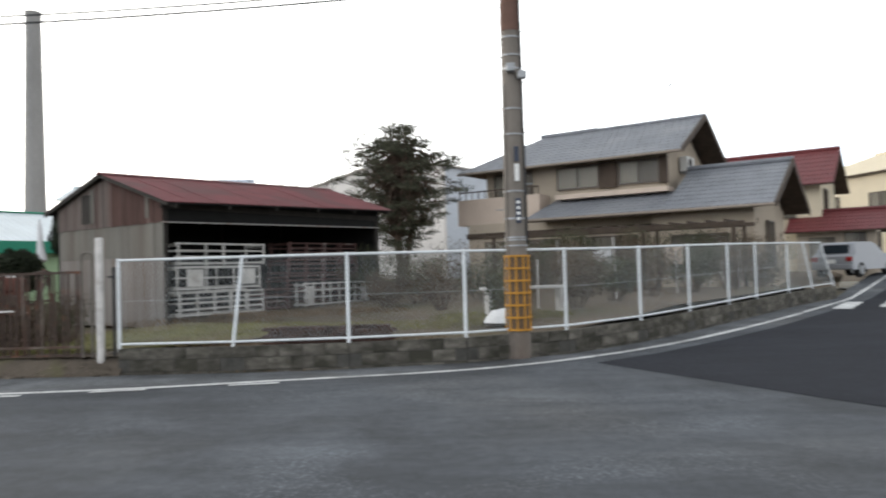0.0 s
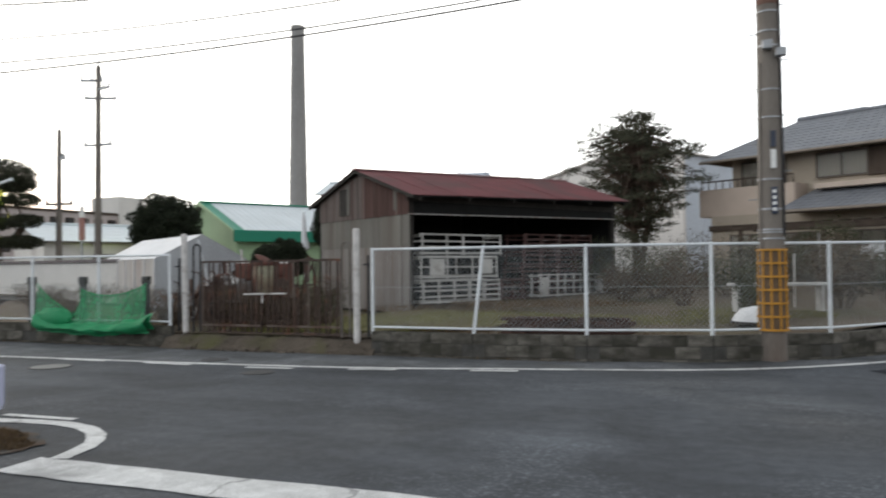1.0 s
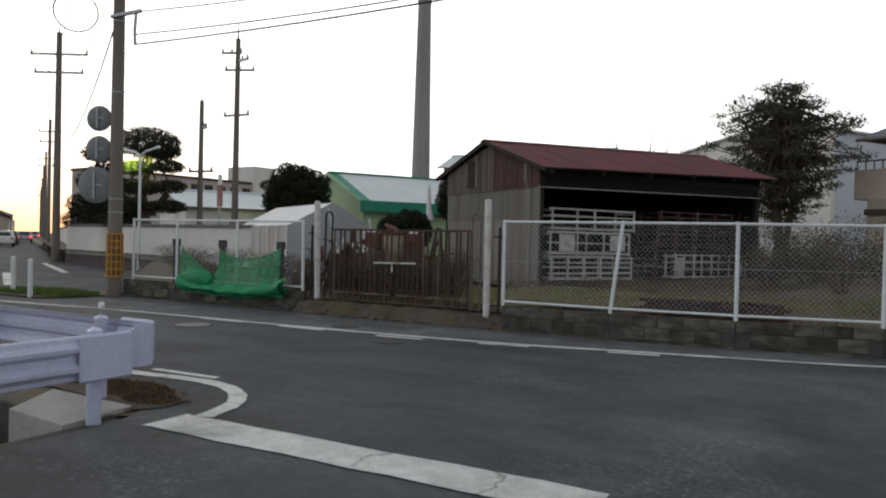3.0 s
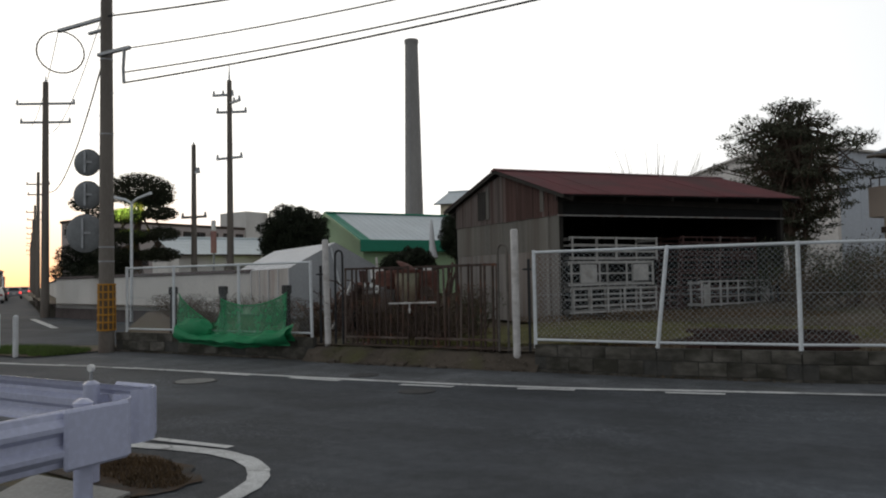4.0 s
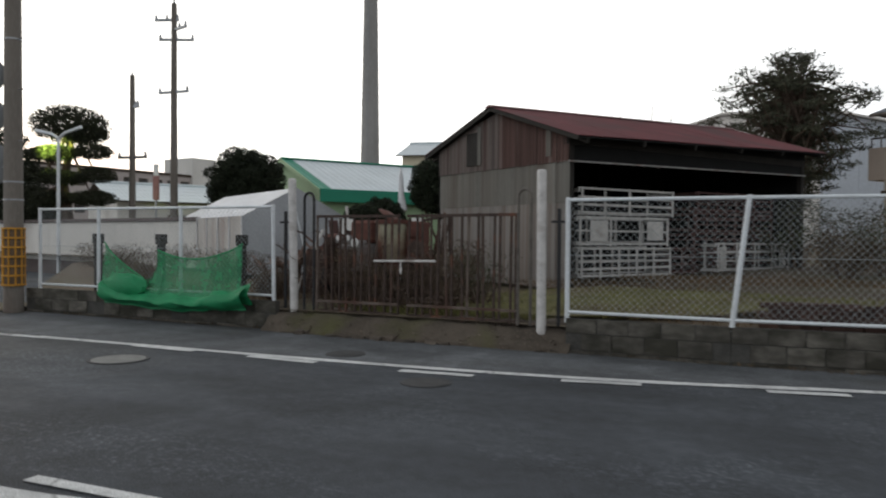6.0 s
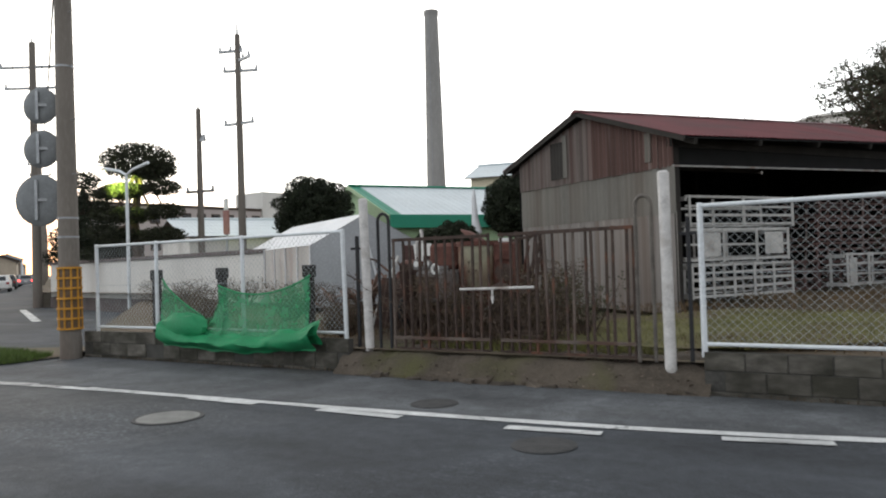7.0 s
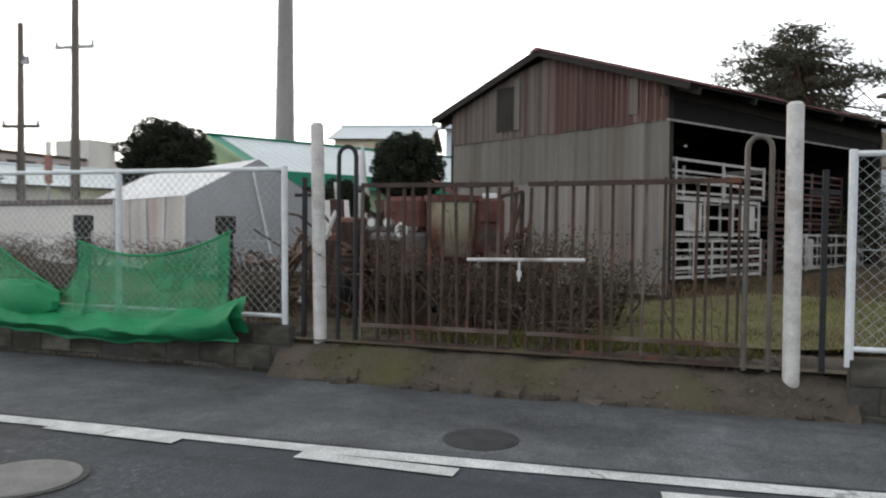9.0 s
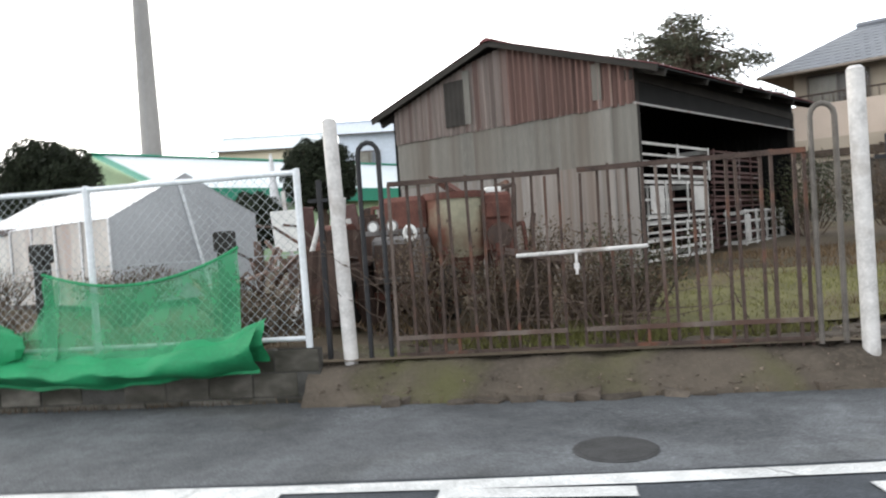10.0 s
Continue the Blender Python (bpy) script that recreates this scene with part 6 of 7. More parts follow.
CEDAR = leafy("dark_olive_needles", (0.068, 0.07, 0.044), (0.038, 0.041, 0.026))
PINE = leafy("pine_needles", (0.032, 0.036, 0.018), (0.02, 0.023, 0.012))
ROUND = leafy("dense_evergreen_leaves", (0.026, 0.034, 0.018), (0.014, 0.019, 0.01))
BROWNLEAF = leafy("withered_leaves", (0.10, 0.072, 0.045), (0.055, 0.042, 0.03))
OLIVELEAF = leafy("dull_garden_leaves", (0.06, 0.065, 0.032), (0.035, 0.035, 0.02))
GRASS = leafy("short_grass", (0.15, 0.15, 0.045), (0.11, 0.1, 0.04))
VERGE = leafy("verge_blades", (0.1, 0.16, 0.035), (0.075, 0.105, 0.03))
DRYGRASS = leafy("dry_grass", (0.13, 0.085, 0.045), (0.08, 0.055, 0.03))


def leaves(s, blobs, n, size, rnd, flat=0.6, shell=0.45):
    """n small leaf sprays over ellipsoids (centre, radii)."""
    weight = [r[0] * r[1] + r[1] * r[2] + r[0] * r[2] for _, r in blobs]
    for (c, r), w in zip(blobs, weight):
        k = max(8, int(n * w / sum(weight)))
        for _ in range(k):
            d = Vector((rnd.gauss(0, 1), rnd.gauss(0, 1), rnd.gauss(0, 1))).normalized()
            q = shell + (1 - shell) * rnd.random() ** 0.6 + rnd.gauss(0, 0.06)
            p = Vector((c[0] + d.x * r[0] * q, c[1] + d.y * r[1] * q, c[2] + d.z * r[2] * q))
            a = (d + Vector((rnd.uniform(-1, 1), rnd.uniform(-1, 1), rnd.uniform(-1, 1)))).normalized()
            b = a.orthogonal().normalized()
            b = (b * math.cos(rnd.random() * 6) + a.cross(b) * math.sin(rnd.random() * 6)).normalized()
            L, W = size * rnd.uniform(0.6, 1.4), size * flat * rnd.uniform(0.4, 0.9)
            s.add([p - a * L * 0.5, p + b * W * 0.5, p + a * L * 0.5, p - b * W * 0.5], [(0, 1, 2, 3)])
    return s


def limbs(trunk, ends, r, rnd, seg=6):
    s = Shape()
    for e in ends:
        a = trunk[min(len(trunk) - 1, max(0, int(len(trunk) * rnd.uniform(0.45, 0.98))))]
        a, e = Vector(a), Vector(e)
        mid = a.lerp(e, 0.5) + Vector((rnd.uniform(-0.2, 0.2), rnd.uniform(-0.2, 0.2), rnd.uniform(-0.1, 0.25)))
        s.tube([a, mid, e], [r, r * 0.65, r * 0.25], seg, False)
    return s


rt = random.Random(31)
ced = thing("garden_tree", pose(-3.5, 34.1, 0.4) @ Matrix.Scale(1.1, 4), "dark evergreen tree with layered uneven crown behind the shed", "tree")
tr = [(0, 0, 0), (0.05, 0, 1.2), (-0.05, 0, 2.4), (0.1, 0, 3.8), (0.15, 0, 5.2), (0.1, 0, 6.3)]
part("trunk", Shape().tube(tr, [0.22, 0.19, 0.17, 0.13, 0.08, 0.03], 9).tube([(0.1, 0.1, 0), (0.3, 0.1, 1.5), (0.55, 0, 3.2), (0.8, 0, 4.6)], [0.14, 0.12, 0.09, 0.03], 7), BARK, ced, smooth=True)
blobs = []
REACH = ((2.3, 1.0), (2.8, 1.5), (3.3, 1.95), (3.85, 2.25), (4.4, 2.45), (4.95, 2.5), (5.45, 2.35), (5.9, 1.95), (6.3, 1.4), (6.6, 0.8))
for q, (z, reach) in enumerate(REACH):
    n = int(6 + 5.5 * reach)
    for k in range(n):
        a = 6.2832 * (k + 0.4 * q) / n + rt.uniform(-0.15, 0.15)
        far = reach * rt.uniform(0.62, 1.1)
        droop = rt.uniform(-0.35, 0.35)
        for t in (1.0, 0.62):
            rr = far * t
            blobs.append(((rr * math.cos(a) + 0.05, rr * math.sin(a), z + 0.2 * t + droop + rt.uniform(-0.12, 0.12)), (rt.uniform(0.28, 0.58), rt.uniform(0.28, 0.58), rt.uniform(0.1, 0.22))))
for x, z, h in ((0.15, 6.95, 0.42), (-0.55, 6.7, 0.35), (0.75, 6.65, 0.35), (-1.2, 6.3, 0.3), (1.45, 6.2, 0.3), (0.45, 6.8, 0.3)):
    blobs.append(((x, rt.uniform(-0.3, 0.3), z), (0.13, 0.13, h)))
part("branchwork", limbs(tr, [b[0] for b in blobs], 0.05, rt), BARK, ced)
part("crown", leaves(Shape(), blobs, 30000, 0.14, rt, 0.42, 0.1), CEDAR, ced, "dark olive foliage in uneven layers")

pine = thing("cloud_pine", pose(-28.9, 22.9, 0) @ Matrix.Scale(1.1, 4), "old cloud-pruned pine with rounded foliage pads", "tree")
tr = [(0, 0, 0), (0.15, 0, 1.6), (-0.1, 0, 3.0), (0.2, 0, 4.2), (0.15, 0, 5.1)]
part("trunk", Shape().tube(tr, [0.24, 0.2, 0.16, 0.12, 0.05], 8), BARK, pine, smooth=True)
pads = [((0.2, 0, 5.1), (1.4, 1.25, 0.66)), ((1.05, 0, 4.75), (0.75, 0.8, 0.36)), ((1.5, -0.1, 4.1), (0.62, 0.7, 0.28)), ((-1.0, 0, 4.1), (0.7, 0.8, 0.26)), ((0.3, -0.6, 4.05), (0.8, 0.8, 0.28)), ((1.55, 0, 3.3), (0.6, 0.7, 0.28)), ((0.3, -0.5, 3.2), (0.9, 0.8, 0.28)), ((-1.45, 0, 3.4), (0.75, 0.7, 0.3)), ((-1.9, 0.2, 2.7), (0.7, 0.7, 0.32)), ((1.25, 0.1, 2.5), (0.75, 0.8, 0.28)), ((-0.4, -0.2, 2.5), (0.9, 0.8, 0.3)), ((-1.5, 0, 1.95), (1.0, 0.9, 0.35))]
part("branchwork", limbs(tr, [b[0] for b in pads], 0.07, rt), BARK, pine)
part("crown", leaves(Shape(), pads, 34000, 0.12, rt, 0.5, 0.35), PINE, pine, "green needle pads")
pine2 = thing("cloud_pine", pose(-34.3, 24.3, 0) @ Matrix.Scale(1.12, 4), "smaller dark pine beside the compound wall", "tree")
tr = [(0, 0, 0), (0.1, 0, 1.6), (-0.1, 0, 3.0), (0.1, 0, 4.6)]
part("trunk", Shape().tube(tr, [0.2, 0.16, 0.12, 0.05], 8), BARK, pine2, smooth=True)
pads = [((0.0, 0, 4.9), (0.75, 0.7, 0.35)), ((0.7, 0, 4.1), (0.75, 0.7, 0.5)), ((-0.3, 0, 3.7), (0.8, 0.7, 0.5)), ((0.6, 0, 2.9), (1.2, 0.9, 0.7)), ((-0.6, 0, 2.6), (1.0, 0.9, 0.6)), ((0.8, 0, 2.0), (1.4, 0.9, 0.6)), ((-1.2, 0, 1.9), (0.8, 0.8, 0.5))]
part("branchwork", limbs(tr, [b[0] for b in pads], 0.06, rt), BARK, pine2)
part("crown", leaves(Shape(), pads, 18000, 0.13, rt, 0.5, 0.35), ROUND, pine2, "dark needle pads")


def round_tree(x, y, z, top, r, label, n, mat=None, squash=1.0):
    t = thing("clipped_tree", pose(x, y, z), label, "tree", "clipped trees")
    part("trunk", Shape().tube([(0, 0, 0), (0.05, 0, (top - z) * 0.4), (0, 0, (top - z) * 0.75)], [0.16, 0.13, 0.05], 8), BARK, t, smooth=True)
    mid = top - z - r * 0.98 * squash
    bl = [((0, 0, mid), (r * 0.93, r * 0.93, r * 0.93 * squash)), ((0, 0, mid - 0.3 * r), (r * 0.98, r * 0.98, r * 0.6))]
    for k in range(34):
        a, h = k * 2.39996, -0.55 + 1.5 * (k + 0.5) / 34
        w = math.sqrt(max(0.02, 1 - h * h))
        bl.append(((0.88 * r * w * math.cos(a), 0.88 * r * w * math.sin(a), mid + 0.88 * r * h * squash), (r * rt.uniform(0.16, 0.3), r * rt.uniform(0.16, 0.3), r * rt.uniform(0.14, 0.26))))
    bl += [((rt.uniform(-0.3, 0.3) * r, rt.uniform(-0.3, 0.3) * r, top - z - 0.12 * r + rt.uniform(-0.1, 0.05)), (0.1 * r, 0.1 * r, 0.16 * r)) for _ in range(5)]
    part("branchwork", limbs([(0, 0, 0.5), (0, 0, (top - z) * 0.5)], [b[0] for b in bl], 0.05, rt), BARK, t)
    part("crown", leaves(leaves(Shape(), [(c, (q[0] * 0.85, q[1] * 0.85, q[2] * 0.85)) for c, q in bl[:2]], n // 2, 0.34, rt, 0.8, 0.5), bl, n * 5, 0.1, rt, 0.6, 0.6), mat or ROUND, t)
    return t


round_tree(-23.9, 27.5, 0.3, 4.95, 1.56, "dense dark round-clipped evergreen tree", 9000)
round_tree(-15.4, 28.4, 0.5, 4.4, 1.15, "small dark clipped tree beside the shed", 5000)
round_tree(-16.7, 26.3, 0.5, 2.75, 0.85, "low dark shrub before the warehouse", 2500)
round_tree(-17.9, 26.9, 0.5, 2.6, 0.75, "low dark shrub before the warehouse", 2200)

bare = thing("bare_tree", pose(-8.2, 30, 0.5), "leafless tree with thin upright twigs", "tree")
part("trunk", Shape().tube([(0, 0, 0), (0.05, 0, 2), (0.1, 0, 3.2)], [0.14, 0.1, 0.07], 7), BARK, bare)
tw = Shape()
for k in range(46):
    a = rt.uniform(-2.3, 2.8)
    p0 = Vector((rt.uniform(-0.1, 0.2), 0, rt.uniform(2.2, 3.3)))
    p2 = Vector((a, rt.uniform(-1, 1), rt.uniform(4.6, 6.2 - 0.25 * abs(a))))
    tw.tube([p0, p0.lerp(p2, 0.55) + Vector((a * 0.12, 0, -0.2)), p2], [0.028, 0.018, 0.006], 4, False)
part("branchwork", tw, BARK, bare)


def shrub_mesh(seed, h, w, n, size):
    rn = random.Random(seed)
    tw = Shape()
    bl = []
    for k in range(16):
        a, q = rn.uniform(0, 6.28), rn.random() ** 0.5 * w
        e = (q * math.cos(a), q * math.sin(a), h * rn.uniform(0.55, 1.0))
        tw.tube([(q * 0.25 * math.cos(a), q * 0.25 * math.sin(a), 0), (e[0] * 0.7, e[1] * 0.7, e[2] * 0.55), e], [0.014, 0.01, 0.004], 4, False)
        bl.append((e, (w * 0.35, w * 0.35, h * 0.22)))
        bl.append(((e[0] * 0.7, e[1] * 0.7, e[2] * 0.55), (w * 0.35, w * 0.35, h * 0.22)))
    return tw, leaves(Shape(), bl, n, size, rn, 0.6, 0.3)


def shrub(x, y, h, w, mat, label, seed, n=700, size=0.09):
    t = thing("shrub", pose(x, y, yard_height(x, y) - 0.02), label, "shrub", "garden shrubs")
    tw, lf = shrub_mesh(seed, h, w, n, size)
    part("stemwork", tw, BARK, t)
    part("foliage", lf, mat, t)
    return t


spots = [(-3.2, 22.6, 1.5, 1.0, 1), (-1.6, 20.6, 1.3, 0.9, 1), (1.0, 20.2, 1.5, 0.9, 1), (3.0, 22.6, 1.7, 0.9, 1), (5.6, 24.2, 1.9, 0.9, 1), (7.2, 25.2, 2.0, 0.9, 1), (8.6, 25.8, 1.9, 0.9, 1), (-4.4, 25.6, 1.6, 1.1, 1), (0.6, 15.2, 0.9, 0.6, 1), (2.2, 16.6, 1.2, 0.7, 0), (3.4, 18.4, 1.0, 0.7, 1), (4.6, 20.0, 1.3, 0.8, 2), (1.2, 18.6, 1.4, 0.8, 0), (-0.8, 17.4, 1.1, 0.8, 2), (6.1, 21.4, 1.4, 0.8, 1), (2.8, 21.2, 1.5, 0.9, 0), (0.2, 21.4, 1.3, 1.0, 1), (7.6, 22.4, 1.6, 0.8, 2), (4.8, 22.9, 1.7, 0.9, 0), (-1.4, 22.2, 1.2, 0.9, 2), (1.6, 23.8, 1.7, 1.0, 1), (-2.0, 26.0, 1.5, 1.1, 0), (-0.4, 25.4, 1.8, 1.0, 2), (8.9, 23.6, 1.5, 0.7, 0), (3.1, 24.6, 1.9, 0.9, 1), (-2.4, 19.6, 0.8, 0.7, 0), (9.8, 25.6, 1.5, 0.8, 1)]
for i, (x, y, h, w, k) in enumerate(spots):
    shrub(x, y, h, w, (BROWNLEAF, OLIVELEAF, BROWNLEAF)[k], ("withered brown garden shrub behind the fence", "dull green garden shrub behind the fence", "untidy brown garden plant with bare stems")[k], 40 + i, 2600 if k < 2 else 1300, 0.075)
for i, (x, y, h, w, k) in enumerate([(-8.25, 13.2, 0.85, 0.6, 0), (-7.7, 13.5, 0.75, 0.55, 1), (-8.0, 12.95, 0.6, 0.5, 0), (-9.0, 13.2, 0.5, 0.4, 2), (-11.2, 13.0, 0.5, 0.4, 0), (-9.6, 13.1, 0.8, 0.5, 0), (-8.9, 12.9, 0.6, 0.4, 0), (-11.9, 14.0, 0.6, 0.5, 2), (-8.9, 15.6, 0.7, 0.6, 0), (-13.4, 14.2, 0.6, 0.5, 0), (-14.6, 13.4, 0.45, 0.6, 0), (-15.6, 14.2, 0.5, 0.7, 0), (-17.2, 15.0, 0.5, 0.8, 0), (-18.6, 16.2, 0.5, 0.8, 0), (-14.0, 15.4, 0.5, 0.7, 0), (-16.6, 16.4, 0.5, 0.7, 0), (-10.6, 16.4, 1.0, 0.6, 2)]):
    shrub(x, y, h, w, (BROWNLEAF, OLIVELEAF, BROWNLEAF)[k], ("dry brown weeds standing behind the gate", "small green weed at the gate", "thin dry stalks behind the gate")[k], 80 + i, 2200 if k < 2 else 500, 0.04)


def grass(name, label, mat, spots, n, h, seed, height):
    """Many small blades over discs of (x, y, radius x, radius y)."""
    rn = random.Random(seed)
    s = Shape()
    area = sum(a * b for _, _, a, b in spots)
    for x, y, a, b in spots:
        for _ in range(int(n * a * b / area)):
            t, q = rn.uniform(0, 6.2832), rn.random() ** 0.5
            p = Vector((x + a * q * math.cos(t), y + b * q * math.sin(t), 0))
            p.z = height(p.x, p.y) - 0.01
            d = Vector((rn.uniform(-0.6, 0.6), rn.uniform(-0.6, 0.6), 1)) * h * rn.uniform(0.4, 1.2)
            w = Vector((rn.uniform(-1, 1), rn.uniform(-1, 1), 0)).normalized() * 0.007
            s.add([p - w, p + w, p + d], [(0, 1, 2)])
    return solid(name, s, mat, label, "grass", kind="stuff")


LAWN = material("thin_lawn", (0.14, 0.13, 0.055), 0.95, scale=2.2, fine=30, amount=0.4, bump=0.6, stain=(0.11, 0.085, 0.05), stain_at=(0.5, 0.66))
land("lawn", [[(-8.6, 12.75), (-6.2, 12.72), (-4.2, 13.4), (-3.4, 14.4), (-4.2, 15.2), (-6.2, 15.6), (-7.6, 14.6), (-8.2, 13.6)]], LAWN, "thin yellow-green lawn behind the gate", lift=0.012, height=yard_height)
grass("yard_grass", "thin green grass on the yard behind the gate", GRASS, [(-6.0, 14.0, 1.9, 1.2), (-7.9, 12.75, 1.3, 0.22), (-4.6, 14.6, 1.6, 0.9), (-2.0, 14.6, 2.6, 0.6), (0.5, 15.5, 1.5, 0.6)], 16000, 0.06, 5, yard_height)
grass("ramp_grass", "short yellow-green grass along the foot of the gate", GRASS, [(-8.3, 12.36, 1.0, 0.12), (-7.2, 12.42, 0.8, 0.14), (-8.9, 12.6, 0.9, 0.08), (-7.6, 12.6, 1.4, 0.1)], 6500, 0.07, 12, lambda x, y: 0.32 * min(1, (y - 11.78) * 2.1) ** 0.9)
grass("dry_yard_grass", "dry brown grass along the fence and shed", DRYGRASS, [(-9.0, 13.6, 1.6, 0.8), (-3.5, 13.2, 3.0, 0.5), (-6.0, 15.6, 2.0, 0.6), (-12.8, 13.2, 2.2, 0.8), (-4.0, 17.5, 2.4, 1.4)], 9000, 0.09, 6, yard_height)
grass("wall_weeds", "dry weeds at the foot of the wall", BROWNLEAF, [(-3.9, 11.84, 2.0, 0.05), (-13, 11.95, 2.6, 0.05), (-8.2, 11.85, 2.1, 0.08), (-10.35, 12.05, 0.2, 0.2), (-6.1, 11.95, 0.2, 0.2)], 700, 0.055, 7, lambda x, y: 0.02)
land("verge_grass_bed", [[(-19.8, 10.2), (-16.4, 10.35), (-16.15, 11.9), (-17.0, 13.0), (-19.4, 11.8)]], EARTH, "small earth bed round the pole", lift=0.03, cuts=False)
grass("verge_grass", "green grass round the pole at the street corner", VERGE, [(-17.9, 11.2, 1.5, 0.75), (-16.6, 11.1, 0.4, 0.7)], 9000, 0.11, 8, lambda x, y: 0.03)
CORNER = material("brown_leaf_litter", (0.085, 0.055, 0.035), 0.95, scale=5, fine=40, amount=0.5, bump=0.8, stain=(0.05, 0.05, 0.048), stain_at=(0.5, 0.65))
land("corner_earth", [[(-6.0, 4.42), (-5.85, 4.6), (-5.8, 4.75), (-5.84, 4.9), (-5.8, 5.0), (-5.95, 5.12), (-6.1, 5.15), (-6.2, 5.3), (-6.5, 5.32), (-6.8, 5.42), (-7.1, 5.4), (-9, 5.35), (-9, 4.85), (-6.6, 4.6)]], CORNER, "patch of earth and dry grass at the road corner", lift=0.012, cuts=False)
grass("corner_grass", "flattened brown grass at the road corner", DRYGRASS, [(-6.5, 5.0, 0.4, 0.25), (-6.15, 4.85, 0.3, 0.2), (-6.7, 5.2, 0.35, 0.12), (-7.6, 5.1, 0.9, 0.22)], 5200, 0.045, 9, lambda x, y: 0.015)

# ---- things in the yard ----
TANKPAINT = material("cream_green_tank_paint", (0.27, 0.255, 0.18), 0.7, scale=3, fine=25, amount=0.3, stain=(0.13, 0.055, 0.036), stain_at=(0.36, 0.5))
RUSTRED = material("rust_red_steel", (0.12, 0.05, 0.038), 0.85, scale=6, fine=40, amount=0.45, bump=0.3)
tank = thing("rusty_hopper", pose(-9.35, 14.05, 0.42, 0, 0, 12), "rusted drum hopper with peeling cream paint on a steel stand", "machine")
part("drum", Shape().tube([(-0.13, 0, 0.58), (-0.13, 0, 0.64), (-0.13, 0, 1.2), (-0.13, 0, 1.25)], [0.26, 0.3, 0.31, 0.29], 20), TANKPAINT, tank, smooth=True)
part("rim", Shape().tube([(-0.13, 0, 1.2), (-0.13, 0, 1.27)], 0.33, 20), RUSTRED, tank)
part("lid", Shape().tube([(-0.13, 0, 1.27), (-0.1, 0, 1.31)], [0.32, 0.2], 16), RUSTRED, tank)
part("cone", Shape().tube([(-0.13, 0, 0.6), (-0.13, 0, 0.3)], [0.3, 0.12], 16), RUSTRED, tank)
part("gearbox", Shape().box(0.14, -0.2, 0.62, 0.44, 0.22, 1.24, c=0.03).box(0.17, -0.24, 0.98, 0.4, -0.2, 1.14, c=0.01), RUSTRED, tank, "rusted gearbox at the side of the drum")
part("pulley", Shape().tube([(0.3, -0.25, 0.8), (0.3, -0.2, 0.8)], 0.13, 18), RUST, tank)
part("cap", Shape().box(0.2, -0.1, 1.24, 0.36, 0.06, 1.3, c=0.01), ACWHITE, tank)
for x, y in ((-0.36, -0.36), (0.36, -0.36), (0.36, 0.36), (-0.36, 0.36)):
    part("leg", Shape().bar((x, y, 0), (x * 0.75, y * 0.75, 0.72), 0.05), RUSTRED, tank)
for z in (0.25,):
    part("brace", Shape().bar((-0.36, -0.36, z), (0.36, -0.36, z), 0.05), RUSTRED, tank)
    part("brace", Shape().bar((0.36, -0.36, z), (0.36, 0.36, z), 0.05), RUSTRED, tank)

# nose of an old tractor behind the gate post
GREYPAINT = material("faded_grey_paint", (0.2, 0.19, 0.185), 0.7, scale=4, fine=30, amount=0.35, stain=(0.13, 0.07, 0.05), stain_at=(0.5, 0.65))
trac = thing("old_tractor", pose(-10.02, 13.55, 0.4, 0, 0, -8), "nose of an old grey and red tractor with round lamps", "tractor")
part("bonnet", Shape().box(-0.24, -0.1, 0.42, 0.24, 0.75, 0.88, c=0.04), GREYPAINT, trac)
part("cowl", Shape().box(-0.3, 0.3, 0.9, 0.22, 0.8, 1.28, c=0.05), RUSTRED, trac, "faded red cowl")
part("axle", Shape().bar((-0.45, 0.1, 0.28), (0.45, 0.1, 0.28), 0.08), RUSTRED, trac)
for x in (-0.2, 0.0):
    part("lamp", Shape().tube([(x, -0.02, 0.98), (x, -0.1, 0.98)], [0.04, 0.065], 14), GREYPAINT, trac, "round lamp with pale rim", smooth=True)
    part("lens", Shape().tube([(x, -0.1, 0.98), (x, -0.108, 0.98)], 0.045, 12), ACWHITE, trac)
part("lamp_bar", Shape().bar((-0.32, 0.0, 0.92), (0.3, 0.0, 0.92), 0.05), GREYPAINT, trac)
ring = [(0.2 + 0.055 * math.cos(6.2832 * k / 18), -0.16, 0.9 + 0.065 * math.sin(6.2832 * k / 18)) for k in range(19)]
part("hand_wheel", Shape().tube(ring, 0.02, 7, False), ACWHITE, trac, "small white hand wheel", smooth=True)
part("grille", Shape().box(-0.2, -0.115, 0.48, 0.2, -0.1, 0.8, c=0.004), RUST, trac)
for x in (-0.5, 0.5):
    w = new("wheel")
    w.parent = trac
    w.matrix_local = pose(x, 0.1, 0.28)
    ring = [(0, 0.22 * math.cos(6.2832 * k / 20), 0.22 * math.sin(6.2832 * k / 20)) for k in range(21)]
    part("tyre", Shape().tube(ring, 0.06, 8, False), TYRE, w, smooth=True)
    part("hub", Shape().tube([(-0.05, 0, 0), (0.05, 0, 0)], 0.15, 14), RUSTRED, w)

